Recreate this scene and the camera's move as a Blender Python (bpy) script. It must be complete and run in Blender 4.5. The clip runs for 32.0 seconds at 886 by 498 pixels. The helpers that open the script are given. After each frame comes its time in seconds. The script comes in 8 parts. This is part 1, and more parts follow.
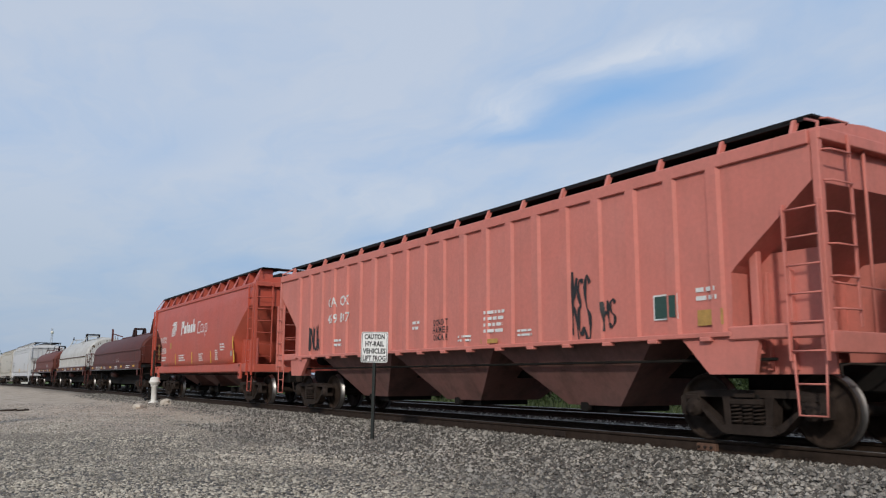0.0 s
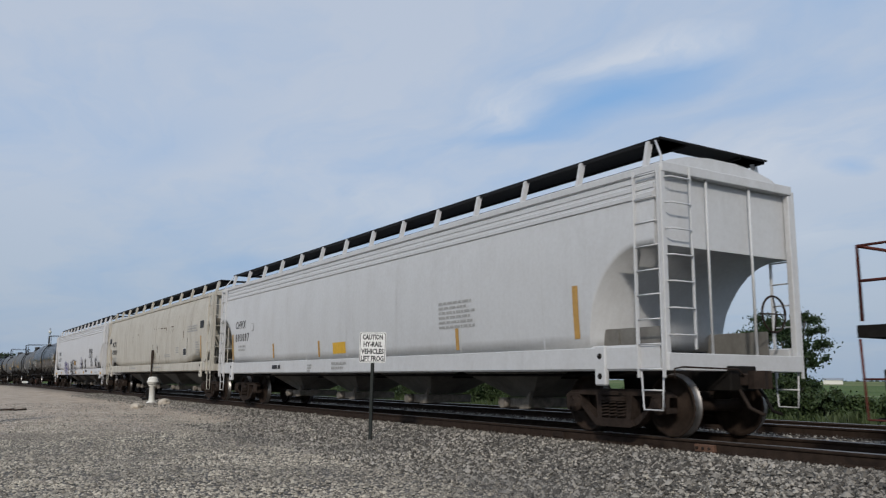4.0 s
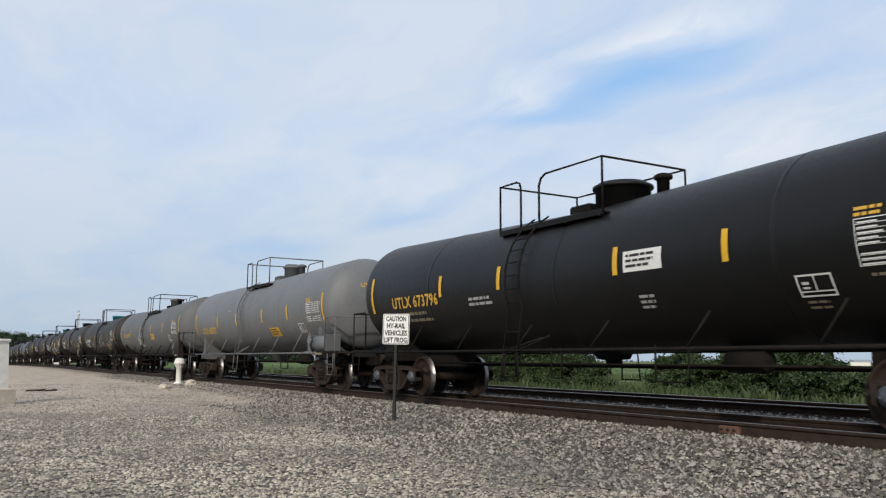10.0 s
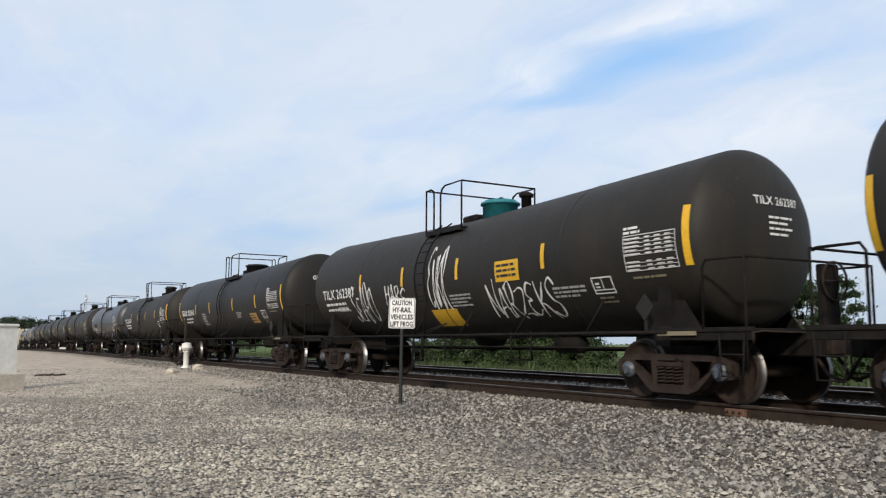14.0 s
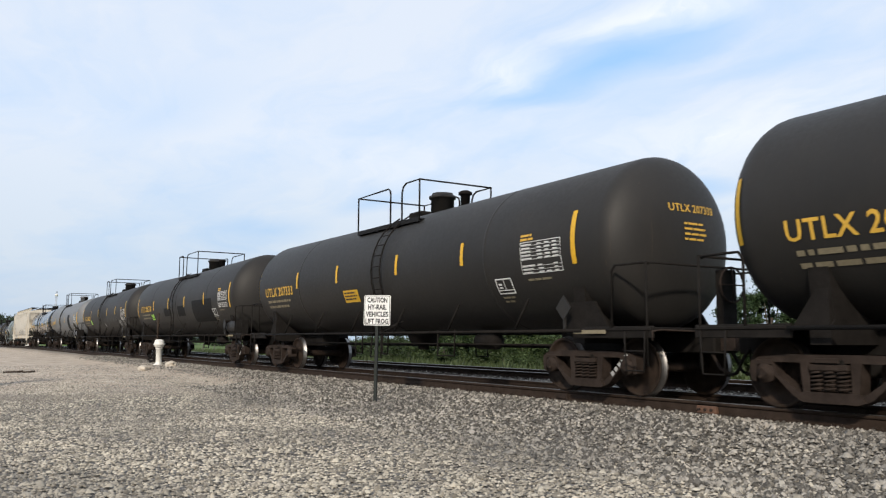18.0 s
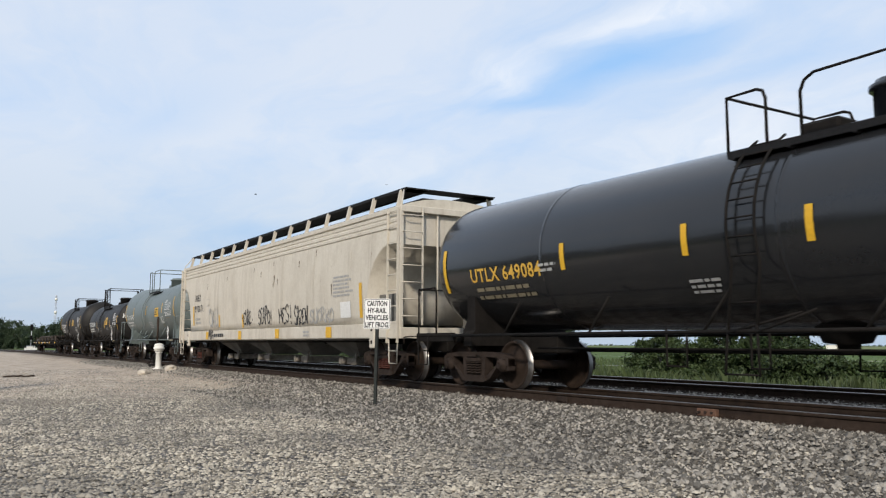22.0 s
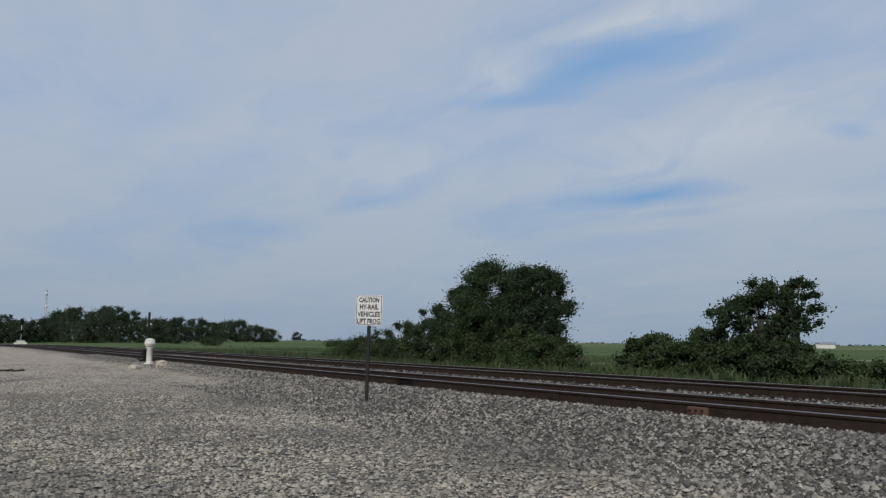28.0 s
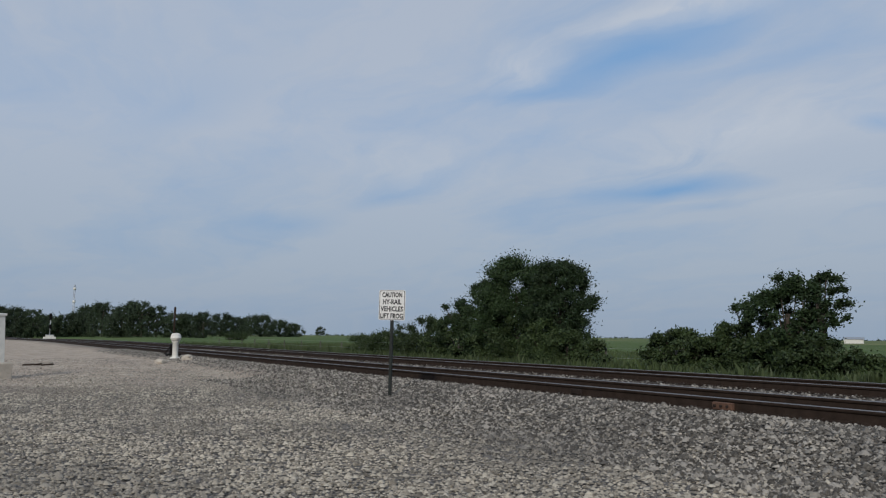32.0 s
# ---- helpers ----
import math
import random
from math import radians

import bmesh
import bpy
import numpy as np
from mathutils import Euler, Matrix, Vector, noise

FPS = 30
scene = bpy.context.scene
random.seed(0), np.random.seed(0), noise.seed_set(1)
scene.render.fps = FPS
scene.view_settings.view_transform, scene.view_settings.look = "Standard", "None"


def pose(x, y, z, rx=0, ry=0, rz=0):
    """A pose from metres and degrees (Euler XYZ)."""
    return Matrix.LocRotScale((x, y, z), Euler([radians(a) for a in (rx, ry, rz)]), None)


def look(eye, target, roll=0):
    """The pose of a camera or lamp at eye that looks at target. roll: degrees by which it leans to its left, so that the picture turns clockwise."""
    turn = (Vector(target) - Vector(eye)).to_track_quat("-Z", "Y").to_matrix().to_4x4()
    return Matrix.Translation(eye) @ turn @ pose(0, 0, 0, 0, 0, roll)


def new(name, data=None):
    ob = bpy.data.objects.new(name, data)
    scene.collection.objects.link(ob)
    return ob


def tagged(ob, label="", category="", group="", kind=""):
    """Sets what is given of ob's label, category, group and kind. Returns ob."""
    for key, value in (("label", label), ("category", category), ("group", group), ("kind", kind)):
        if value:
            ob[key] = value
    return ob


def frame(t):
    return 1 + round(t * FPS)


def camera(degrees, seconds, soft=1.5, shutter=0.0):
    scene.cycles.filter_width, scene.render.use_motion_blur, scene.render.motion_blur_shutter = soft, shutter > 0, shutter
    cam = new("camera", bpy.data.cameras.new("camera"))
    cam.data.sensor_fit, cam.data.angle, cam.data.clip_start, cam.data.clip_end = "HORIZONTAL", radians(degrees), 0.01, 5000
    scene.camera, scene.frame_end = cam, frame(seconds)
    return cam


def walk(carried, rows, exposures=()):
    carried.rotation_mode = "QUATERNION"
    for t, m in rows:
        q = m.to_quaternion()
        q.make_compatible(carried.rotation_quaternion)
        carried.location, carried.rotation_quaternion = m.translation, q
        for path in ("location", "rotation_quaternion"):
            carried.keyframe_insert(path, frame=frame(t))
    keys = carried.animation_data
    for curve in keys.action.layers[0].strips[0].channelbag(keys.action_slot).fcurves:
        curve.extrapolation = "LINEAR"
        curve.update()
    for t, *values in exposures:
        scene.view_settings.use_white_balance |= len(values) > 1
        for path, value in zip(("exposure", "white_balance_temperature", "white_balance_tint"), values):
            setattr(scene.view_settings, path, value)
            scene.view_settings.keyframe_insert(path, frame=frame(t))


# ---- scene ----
# Camera: stands on one spot beside the line and pans and tilts a little.
EYE, RAIL = 1.27, 0.43
TRACK_1, TRACK_2 = 10.25, 14.95
SPEED = 21.62
cam = camera(57.0, 32.0, soft=1.2, shutter=0.04)
ROWS = [
    (0.0, 58.13, 9.00, 0.18),
    (0.5, 58.14, 8.91, 0.20),
    (1.0, 58.19, 8.93, 0.27),
    (1.5, 58.23, 9.00, 0.34),
    (2.0, 58.27, 9.06, 0.36),
    (2.5, 58.31, 9.09, 0.41),
    (4.5, 57.97, 9.02, 0.30),
    (5.0, 58.13, 8.98, 0.27),
    (5.5, 58.42, 8.97, 0.29),
    (6.0, 58.71, 8.92, 0.35),
    (6.5, 58.85, 8.71, 0.25),
    (7.0, 58.98, 8.40, 0.13),
    (7.5, 59.19, 8.12, 0.07),
    (8.0, 59.35, 7.94, 0.08),
    (8.5, 59.38, 7.78, 0.08),
    (9.0, 59.50, 7.72, 0.17),
    (9.5, 59.59, 7.76, 0.27),
    (10.0, 59.63, 7.75, 0.34),
    (10.5, 59.76, 7.60, 0.44),
    (11.0, 60.12, 7.31, 0.45),
    (11.5, 60.60, 7.17, 0.46),
    (12.0, 60.90, 7.06, 0.36),
    (12.5, 60.85, 6.87, 0.27),
    (13.0, 60.61, 6.66, 0.20),
    (13.5, 60.34, 6.60, 0.17),
    (14.0, 60.02, 6.63, 0.19),
    (14.5, 59.57, 6.67, 0.18),
    (16.5, 58.44, 6.44, 0.18),
    (17.0, 58.39, 6.44, 0.29),
    (17.5, 58.33, 6.43, 0.29),
    (18.0, 58.30, 6.45, 0.30),
    (18.5, 58.27, 6.45, 0.25),
    (19.0, 58.25, 6.45, 0.24),
    (19.5, 58.23, 6.46, 0.25),
    (20.0, 58.21, 6.51, 0.24),
    (20.5, 58.23, 6.57, 0.28),
    (21.0, 58.24, 6.61, 0.20),
    (21.5, 58.25, 6.64, 0.15),
    (22.0, 58.28, 6.68, 0.17),
    (22.5, 58.29, 6.74, 0.14),
    (23.0, 58.30, 6.77, 0.09),
    (23.5, 58.32, 6.76, 0.10),
    (24.0, 58.31, 6.69, 0.19),
    (24.5, 58.12, 6.66, 0.22),
    (25.0, 57.84, 6.63, 0.20),
    (25.5, 57.68, 6.62, 0.25),
    (27.5, 57.68, 6.51, 0.50),
    (28.0, 57.75, 6.47, 0.53),
    (28.5, 57.91, 6.47, 0.57),
    (29.0, 58.09, 6.46, 0.57),
    (29.5, 58.27, 6.45, 0.54),
    (30.0, 58.48, 6.45, 0.52),
    (30.5, 58.74, 6.43, 0.50),
    (31.0, 58.99, 6.32, 0.47),
    (31.5, 59.18, 6.20, 0.51),
    (32.0, 59.35, 6.09, 0.56),
]
EXPOSURES = [(0.0, -0.1, 6150, 10), (2.5, -0.2, 6150, 10), (5.0, -0.2, 6150, 10), (6.0, -0.22, 6150, 10), (7.0, -0.17, 6150, 10), (8.0, 0.05, 6250, 10), (10.0, 0.2, 6450, 10), (13.0, 0.25, 6500, 10), (16.5, 0.45, 6550, 10), (19.0, 0.45, 6600, 10), (21.0, 0.4, 6550, 10), (22.0, 0.32, 6450, 10), (22.6, 0.1, 6400, 10), (23.0, -0.02, 6350, 10), (23.5, 0.0, 6250, 10), (24.0, 0.1, 6250, 10), (24.5, 0.2, 6250, 10), (25.5, 0.0, 6200, 10), (27.5, -0.4, 6150, 10), (32.0, -0.42, 6150, 10)]
walk(cam, [(t, pose(0, 0, EYE, 90 + pitch, 0, yaw) @ pose(0, 0, 0, 0, 0, roll)) for t, yaw, pitch, roll in ROWS], EXPOSURES)


def dip(x):
    """How far the line and the land fall away to the west."""
    q = min(1.0, max(0.0, (-x - 80.0) / 200.0))
    return 0.9 * q * q * (3 - 2 * q)


# ---------------------------------------------------------------- small node helpers
class Nodes:
    """A node tree with short calls."""

    def __init__(self, tree):
        self.tree = tree
        tree.nodes.clear()

    def add(self, kind, inputs=(), operation=None):
        n = self.tree.nodes.new(kind)
        if operation:
            n.operation = operation
        for key, value in dict(inputs).items():
            if isinstance(value, bpy.types.NodeSocket):
                self.tree.links.new(value, n.inputs[key])
            else:
                n.inputs[key].default_value = value
        return n

    def noise(self, vector, scale, detail=4.0, rough=0.55):
        return self.add("ShaderNodeTexNoise", {"Vector": vector, "Scale": scale, "Detail": detail, "Roughness": rough}).outputs["Fac"]

    def ramp(self, value, low, high, a=0.0, b=1.0):
        return self.add("ShaderNodeMapRange", {0: value, 1: low, 2: high, 3: a, 4: b}).outputs[0]

    def mix(self, fac, a, b):
        n = self.add("ShaderNodeMix")
        n.data_type = "RGBA"
        for i, v in ((0, fac), (6, a), (7, b)):
            if isinstance(v, bpy.types.NodeSocket):
                self.tree.links.new(v, n.inputs[i])
            else:
                n.inputs[i].default_value = v if i == 0 else (*v, 1)
        return n.outputs[2]

    def math(self, op, a, b=0.5):
        return self.add("ShaderNodeMath", {0: a, 1: b}, operation=op).outputs[0]

    def scaled(self, vector, x, y, z):
        return self.add("ShaderNodeVectorMath", {0: vector, 1: (x, y, z)}, operation="MULTIPLY").outputs[0]

    def bump(self, height, strength, distance):
        return self.add("ShaderNodeBump", {"Height": height, "Strength": strength, "Distance": distance}).outputs[0]


def material(name):
    m = bpy.data.materials.new(name)
    m.use_nodes = True
    return m, Nodes(m.node_tree)


def finish(n, color, rough=0.6, metal=0.0, normal=None, coat=0.0, spec=0.5, emit=None):
    b = n.add("ShaderNodeBsdfPrincipled", {"Metallic": metal, "Specular IOR Level": spec, "Coat Weight": coat})
    for key, v in (("Base Color", color), ("Roughness", rough)):
        if isinstance(v, bpy.types.NodeSocket):
            n.tree.links.new(v, b.inputs[key])
        else:
            b.inputs[key].default_value = (*v, 1) if key == "Base Color" else v
    if normal:
        n.tree.links.new(normal, b.inputs["Normal"])
    n.add("ShaderNodeOutputMaterial", {"Surface": b.outputs[0]})


# ---------------------------------------------------------------- world and sun
SUN_TO = Vector((0.62, -0.62, 0.46)).normalized()
world = bpy.data.worlds.new("hazy_summer_sky")
scene.world = world
world.use_nodes = True
w = Nodes(world.node_tree)
sky_node = w.add("ShaderNodeTexSky")
sky_node.sky_type, sky_node.sun_disc = "NISHITA", False
sky_node.sun_elevation, sky_node.sun_rotation = math.asin(SUN_TO.z), math.atan2(SUN_TO.x, SUN_TO.y)
sky_node.air_density, sky_node.dust_density, sky_node.ozone_density = 1.3, 3.0, 1.5
sky = sky_node.outputs[0]
spot = w.add("ShaderNodeTexCoord").outputs["Generated"]
part_xyz = w.add("ShaderNodeSeparateXYZ", {0: spot})
up = w.math("MAXIMUM", part_xyz.outputs[2], 0.02)
flat = w.add("ShaderNodeCombineXYZ", {0: w.math("DIVIDE", part_xyz.outputs[0], w.math("ADD", up, 0.16)), 1: w.math("DIVIDE", part_xyz.outputs[1], w.math("ADD", up, 0.16))}).outputs[0]
warp = w.add("ShaderNodeVectorMath", {0: w.add("ShaderNodeTexNoise", {"Vector": flat, "Scale": 1.6, "Detail": 5.0}).outputs["Color"], 1: (0.5, 0.5, 0.5)}, operation="SUBTRACT").outputs[0]
ragged = w.add("ShaderNodeVectorMath", {0: flat, 1: w.scaled(warp, 0.75, 0.75, 0)}, operation="ADD").outputs[0]
veil = w.noise(w.scaled(ragged, 0.55, 0.8, 1), 1.35, 6.0, 0.55)
wisps = w.noise(w.scaled(ragged, 0.7, 1.9, 1), 2.6, 7.0, 0.6)
cloud = w.math("ADD", w.math("MULTIPLY", veil, 0.7), w.math("MULTIPLY", wisps, 0.3))
cover = w.ramp(cloud, 0.36, 0.55, 0.55, 1.0)


def patch(x, y, ax, ay, turn, much):
    """A soft long patch of the cloud sheet, thin or thick, as a factor."""
    d = w.add("ShaderNodeVectorMath", {0: torn, 1: (x, y, 0)}, operation="SUBTRACT").outputs[0]
    r = w.add("ShaderNodeVectorRotate", {"Vector": d, "Angle": turn})
    d = w.scaled(r.outputs[0], 1 / ax, 1 / ay, 0)
    return w.ramp(w.add("ShaderNodeVectorMath", {0: d}, operation="LENGTH").outputs["Value"], 0.15, 1.5, much, 0.0)


torn = w.add("ShaderNodeVectorMath", {0: flat, 1: w.scaled(warp, 0.38, 0.38, 0)}, operation="ADD").outputs[0]
# thin places in the veil, where the blue shows, and thick white ones
for spot_ in ((-1.38, 1.38, 0.24, 0.11, -0.02, 0.75), (-2.04, 2.11, 0.25, 0.12, -0.70, 0.95), (-2.60, 1.37, 0.28, 0.09, -0.17, 0.50), (-3.18, 1.19, 0.17, 0.17, -0.84, 0.50), (-1.68, 1.30, 0.12, 0.08, -0.52, 0.35), (-1.25, 2.17, 0.06, 0.05, 0.00, 0.50), (-1.12, 1.68, 0.19, 0.09, -0.14, 0.30), (-2.25, 0.48, 0.33, 0.14, -0.39, 0.25), (-2.08, 2.39, 0.13, 0.06, -0.47, 0.30)):
    cover = w.math("MULTIPLY", cover, w.math("SUBTRACT", 1.0, patch(*spot_)))
thick = 0.0
for spot_ in ((-1.55, 1.18, 0.10, 0.14, -1.25, 0.60), (-1.20, 1.28, 0.17, 0.07, -0.64, 0.80), (-1.62, 1.94, 0.50, 0.18, -0.21, 0.55), (-2.39, 1.29, 0.26, 0.21, -1.43, 0.30), (-1.72, 2.59, 0.24, 0.19, -0.52, 0.40)):
    thick = w.math("MAXIMUM", thick, w.math("MULTIPLY", patch(*spot_), w.ramp(wisps, 0.3, 0.6)))
low = w.ramp(part_xyz.outputs[2], 0.0, 0.14, 0.75, 0.0)
cover = w.math("MAXIMUM", cover, low)
cover = w.math("MAXIMUM", cover, thick)
lit = w.mix(cover, (0.25, 0.515, 0.90), (0.685, 0.752, 0.862))
lit = w.mix(thick, lit, (0.90, 0.92, 0.955))
# low cloud is greyer and bluer
lit = w.mix(w.ramp(part_xyz.outputs[2], 0.0, 0.24, 0.75, 0.0), lit, (0.445, 0.555, 0.685))
both = w.mix(0.88, w.add("ShaderNodeVectorMath", {0: sky, 1: (0.10, 0.10, 0.10)}, operation="MULTIPLY").outputs[0], lit)
w.add("ShaderNodeOutputWorld", {"Surface": w.add("ShaderNodeBackground", {"Color": both, "Strength": 0.9}).outputs[0]})

sun = new("sun", bpy.data.lights.new("sun", "SUN"))
sun.data.energy, sun.data.angle, sun.data.color = 2.5, radians(3.0), (1.0, 0.90, 0.77)
sun.matrix_world = look(SUN_TO * 100, (0, 0, 0))


# ---------------------------------------------------------------- materials
def paint(name, color, rough=0.5, dirt=(0.10, 0.085, 0.07), dirty=0.5, streak=0.0, rust=0.0, coat=0.0, spec=0.4):
    """Weathered paint on steel: broad fading, grime, streaks that run down, specks of rust."""
    m, n = material(name)
    co = n.add("ShaderNodeTexCoord").outputs["Object"]
    rnd = n.add("ShaderNodeObjectInfo").outputs["Random"]
    co = n.add("ShaderNodeVectorMath", {0: co, 1: n.add("ShaderNodeCombineXYZ", {0: n.math("MULTIPLY", rnd, 40.0)}).outputs[0]}, operation="ADD").outputs[0]
    broad = n.noise(n.scaled(co, 0.5, 0.5, 0.8), 1.0, 4)
    fine = n.noise(co, 14.0, 6, 0.65)
    c = n.mix(n.ramp(broad, 0.3, 0.7, 0.0, 0.35), color, tuple(0.75 * a + 0.25 * b for a, b in zip(color, (0.45, 0.43, 0.40))) if max(color) > 0.15 else tuple(1.35 * a + 0.006 for a in color))
    grime = n.math("MULTIPLY", n.ramp(n.noise(n.scaled(co, 1.1, 1.1, 0.6), 1.6, 7, 0.65), 0.45, 0.8), dirty)
    c = n.mix(grime, c, dirt)
    if streak:
        run = n.noise(n.scaled(co, 5.0, 5.0, 0.16), 1.0, 5, 0.6)
        c = n.mix(n.math("MULTIPLY", n.ramp(run, 0.55, 0.78), streak), c, dirt)
        thin = n.noise(n.scaled(co, 22.0, 22.0, 0.35), 1.0, 3, 0.5)
        c = n.mix(n.math("MULTIPLY", n.ramp(thin, 0.66, 0.78), streak * 0.7), c, (0.16, 0.11, 0.07))
    if rust:
        spots = n.noise(n.scaled(co, 1, 1, 0.55), 5.0, 8, 0.7)
        c = n.mix(n.math("MULTIPLY", n.ramp(spots, 0.62, 0.70), rust), c, (0.11, 0.045, 0.022))
    c = n.mix(n.ramp(fine, 0.35, 0.75, 0.0, 0.16), c, dirt)
    r = n.ramp(fine, 0.2, 0.8, rough - 0.06, rough + 0.12)
    finish(n, c, r, 0.0, n.bump(n.noise(co, 3.0, 3), 0.12, 0.02), coat, spec)
    return m


def plain(name, color, rough=0.6, metal=0.0, vary=0.25, scale=9.0, bump=0.1, spec=0.4):
    m, n = material(name)
    co = n.add("ShaderNodeTexCoord").outputs["Object"]
    a = n.noise(co, scale, 6, 0.65)
    b = n.noise(co, scale * 7, 3)
    c = n.mix(n.ramp(a, 0.3, 0.7), tuple(x * (1 - vary) for x in color), tuple(min(1, x * (1 + vary)) for x in color))
    finish(n, c, n.ramp(b, 0.25, 0.75, rough - 0.08, rough + 0.1), metal, n.bump(b, bump, 0.01), spec=spec)
    return m


def mixed(name, a, b, c, scale, rough=0.9, bump=0.4, dist=0.03, island=False, cell=0.0, low=0.0):
    """Loose ground or stone in three tones; each stone or clump keeps its own tone."""
    m, n = material(name)
    co = n.add("ShaderNodeTexCoord").outputs["Object"]
    one = n.noise(co, scale, 6, 0.6)
    col = n.mix(n.ramp(one, 0.35, 0.65), a, b)
    height = n.noise(co, scale * 9, 5, 0.65)
    if cell:
        v = n.add("ShaderNodeTexVoronoi", {"Vector": co, "Scale": cell, "Randomness": 1.0})
        tone = n.add("ShaderNodeSeparateColor", {0: v.outputs["Color"]}).outputs[0]
        col = n.mix(n.ramp(tone, 0.0, 1.0), n.mix(0.72, col, tuple(0.3 * x for x in a)), n.mix(0.5, col, c))
        height = n.math("SUBTRACT", 1.0, v.outputs["Distance"])
    else:
        col = n.mix(n.ramp(height, 0.45, 0.75), col, c)
    if island:
        r = n.add("ShaderNodeNewGeometry").outputs["Random Per Island"]
        col = n.mix(n.ramp(r, low, 1.0, 0.0, 0.85), n.mix(0.6, col, tuple(0.25 * x for x in a)), c)
        col = n.mix(n.ramp(n.noise(co, 0.3, 6, 0.6), 0.45, 0.65, 0.0, 0.5), col, (0.085, 0.080, 0.074))
    finish(n, col, rough, 0.0, n.bump(height, bump, dist), spec=0.25)
    return m


MAT = {}
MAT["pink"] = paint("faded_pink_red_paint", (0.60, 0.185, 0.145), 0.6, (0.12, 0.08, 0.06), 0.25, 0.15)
# red of the chutes: grime, and the shade below the body put into the colour
MAT["pink_shaded_dirty"] = paint("shaded_dirty_red_paint", (0.20, 0.085, 0.070), 0.75, (0.045, 0.034, 0.028), 0.9, 0.4)
MAT["red"] = paint("orange_red_paint", (0.47, 0.075, 0.040), 0.45, (0.10, 0.05, 0.04), 0.25, 0.12)
MAT["maroon_dark"] = paint("sooty_maroon_paint", (0.028, 0.009, 0.007), 0.6, (0.020, 0.014, 0.012), 0.6, 0.2, 0.2, spec=0.2)
MAT["maroon"] = paint("maroon_oxide_paint", (0.090, 0.021, 0.014), 0.5, (0.030, 0.020, 0.017), 0.6, 0.35, 0.35, spec=0.2)
MAT["maroon_old"] = paint("old_brown_oxide_paint", (0.13, 0.038, 0.028), 0.6, (0.06, 0.04, 0.03), 0.5, 0.3, 0.35, spec=0.25)
MAT["coil_white"] = paint("stained_white_cover_paint", (0.50, 0.50, 0.48), 0.6, (0.17, 0.14, 0.11), 0.5, 0.5, 0.6)
MAT["white"] = paint("light_grey_paint", (0.56, 0.57, 0.58), 0.5, (0.24, 0.22, 0.20), 0.18, 0.12)
MAT["white_b"] = paint("white_paint", (0.575, 0.58, 0.59), 0.5, (0.25, 0.23, 0.21), 0.15, 0.10)
MAT["beige"] = paint("weathered_beige_paint", (0.50, 0.48, 0.42), 0.6, (0.20, 0.15, 0.10), 0.35, 0.55, 0.35)
MAT["cream"] = paint("stained_cream_paint", (0.56, 0.52, 0.44), 0.6, (0.20, 0.15, 0.10), 0.35, 0.35, 0.35)
MAT["gray"] = paint("grey_tank_paint", (0.098, 0.102, 0.104), 0.55, (0.045, 0.042, 0.04), 0.45, 0.2)
MAT["gray_light"] = paint("light_grey_tank_paint", (0.135, 0.141, 0.147), 0.5, (0.05, 0.048, 0.045), 0.3, 0.2)
MAT["black"] = paint("matt_black_tank_paint", (0.013, 0.0125, 0.012), 0.5, (0.026, 0.022, 0.019), 0.45, 0.15, spec=0.2)
MAT["black_deep"] = paint("deep_black_tank_paint", (0.006, 0.006, 0.006), 0.40, (0.014, 0.012, 0.011), 0.3, 0.1, spec=0.25)
MAT["black_dusty"] = paint("dusty_black_tank_paint", (0.019, 0.018, 0.017), 0.52, (0.034, 0.030, 0.026), 0.5, 0.2, spec=0.22)
MAT["black_brown"] = paint("sooty_black_tank_paint", (0.017, 0.016, 0.0145), 0.55, (0.038, 0.029, 0.021), 0.55, 0.3, spec=0.2)
MAT["black_gloss"] = paint("glossy_black_tank_paint", (0.012, 0.013, 0.015), 0.16, (0.03, 0.027, 0.024), 0.25, 0.05, coat=0.3)
MAT["black_satin"] = paint("satin_black_tank_paint", (0.008, 0.008, 0.0085), 0.27, (0.016, 0.014, 0.013), 0.25, 0.1, spec=0.28)
MAT["blue_black"] = paint("blue_black_tank_paint", (0.030, 0.035, 0.042), 0.38, (0.06, 0.042, 0.03), 0.5, 0.3, 0.4)
MAT["green_gray"] = paint("grey_green_tank_paint", (0.115, 0.142, 0.138), 0.42, (0.05, 0.05, 0.045), 0.25, 0.2)
MAT["under"] = plain("dark_underframe_steel", (0.012, 0.0105, 0.0095), 0.85, 0.0, 0.35, 5, spec=0.12)
MAT["cast"] = plain("rusty_cast_steel", (0.030, 0.022, 0.018), 0.8, 0.0, 0.4, 6, spec=0.12)
MAT["wheel"] = plain("oily_brown_wheel_steel", (0.030, 0.021, 0.016), 0.7, 0.1, 0.35, 6, spec=0.12)
MAT["tread"] = plain("polished_tread_steel", (0.26, 0.25, 0.24), 0.42, 1.0, 0.15, 12, 0.03)
MAT["cap"] = plain("blue_grey_bearing_cap", (0.085, 0.095, 0.11), 0.5, 0.3, 0.3, 20)
MAT["grate"] = plain("black_grating_steel", (0.016, 0.016, 0.017), 0.7, 0.2, 0.3, 30, spec=0.12)
MAT["yellow"] = plain("yellow_reflective_tape", (0.62, 0.36, 0.02), 0.45, 0.0, 0.12, 14, 0.02)
MAT["ochre"] = plain("faded_ochre_tape", (0.42, 0.25, 0.07), 0.6, 0.0, 0.2, 14, 0.02)
MAT["lime"] = plain("lime_green_placard", (0.35, 0.75, 0.06), 0.5, 0.0, 0.05, 14, 0.02)
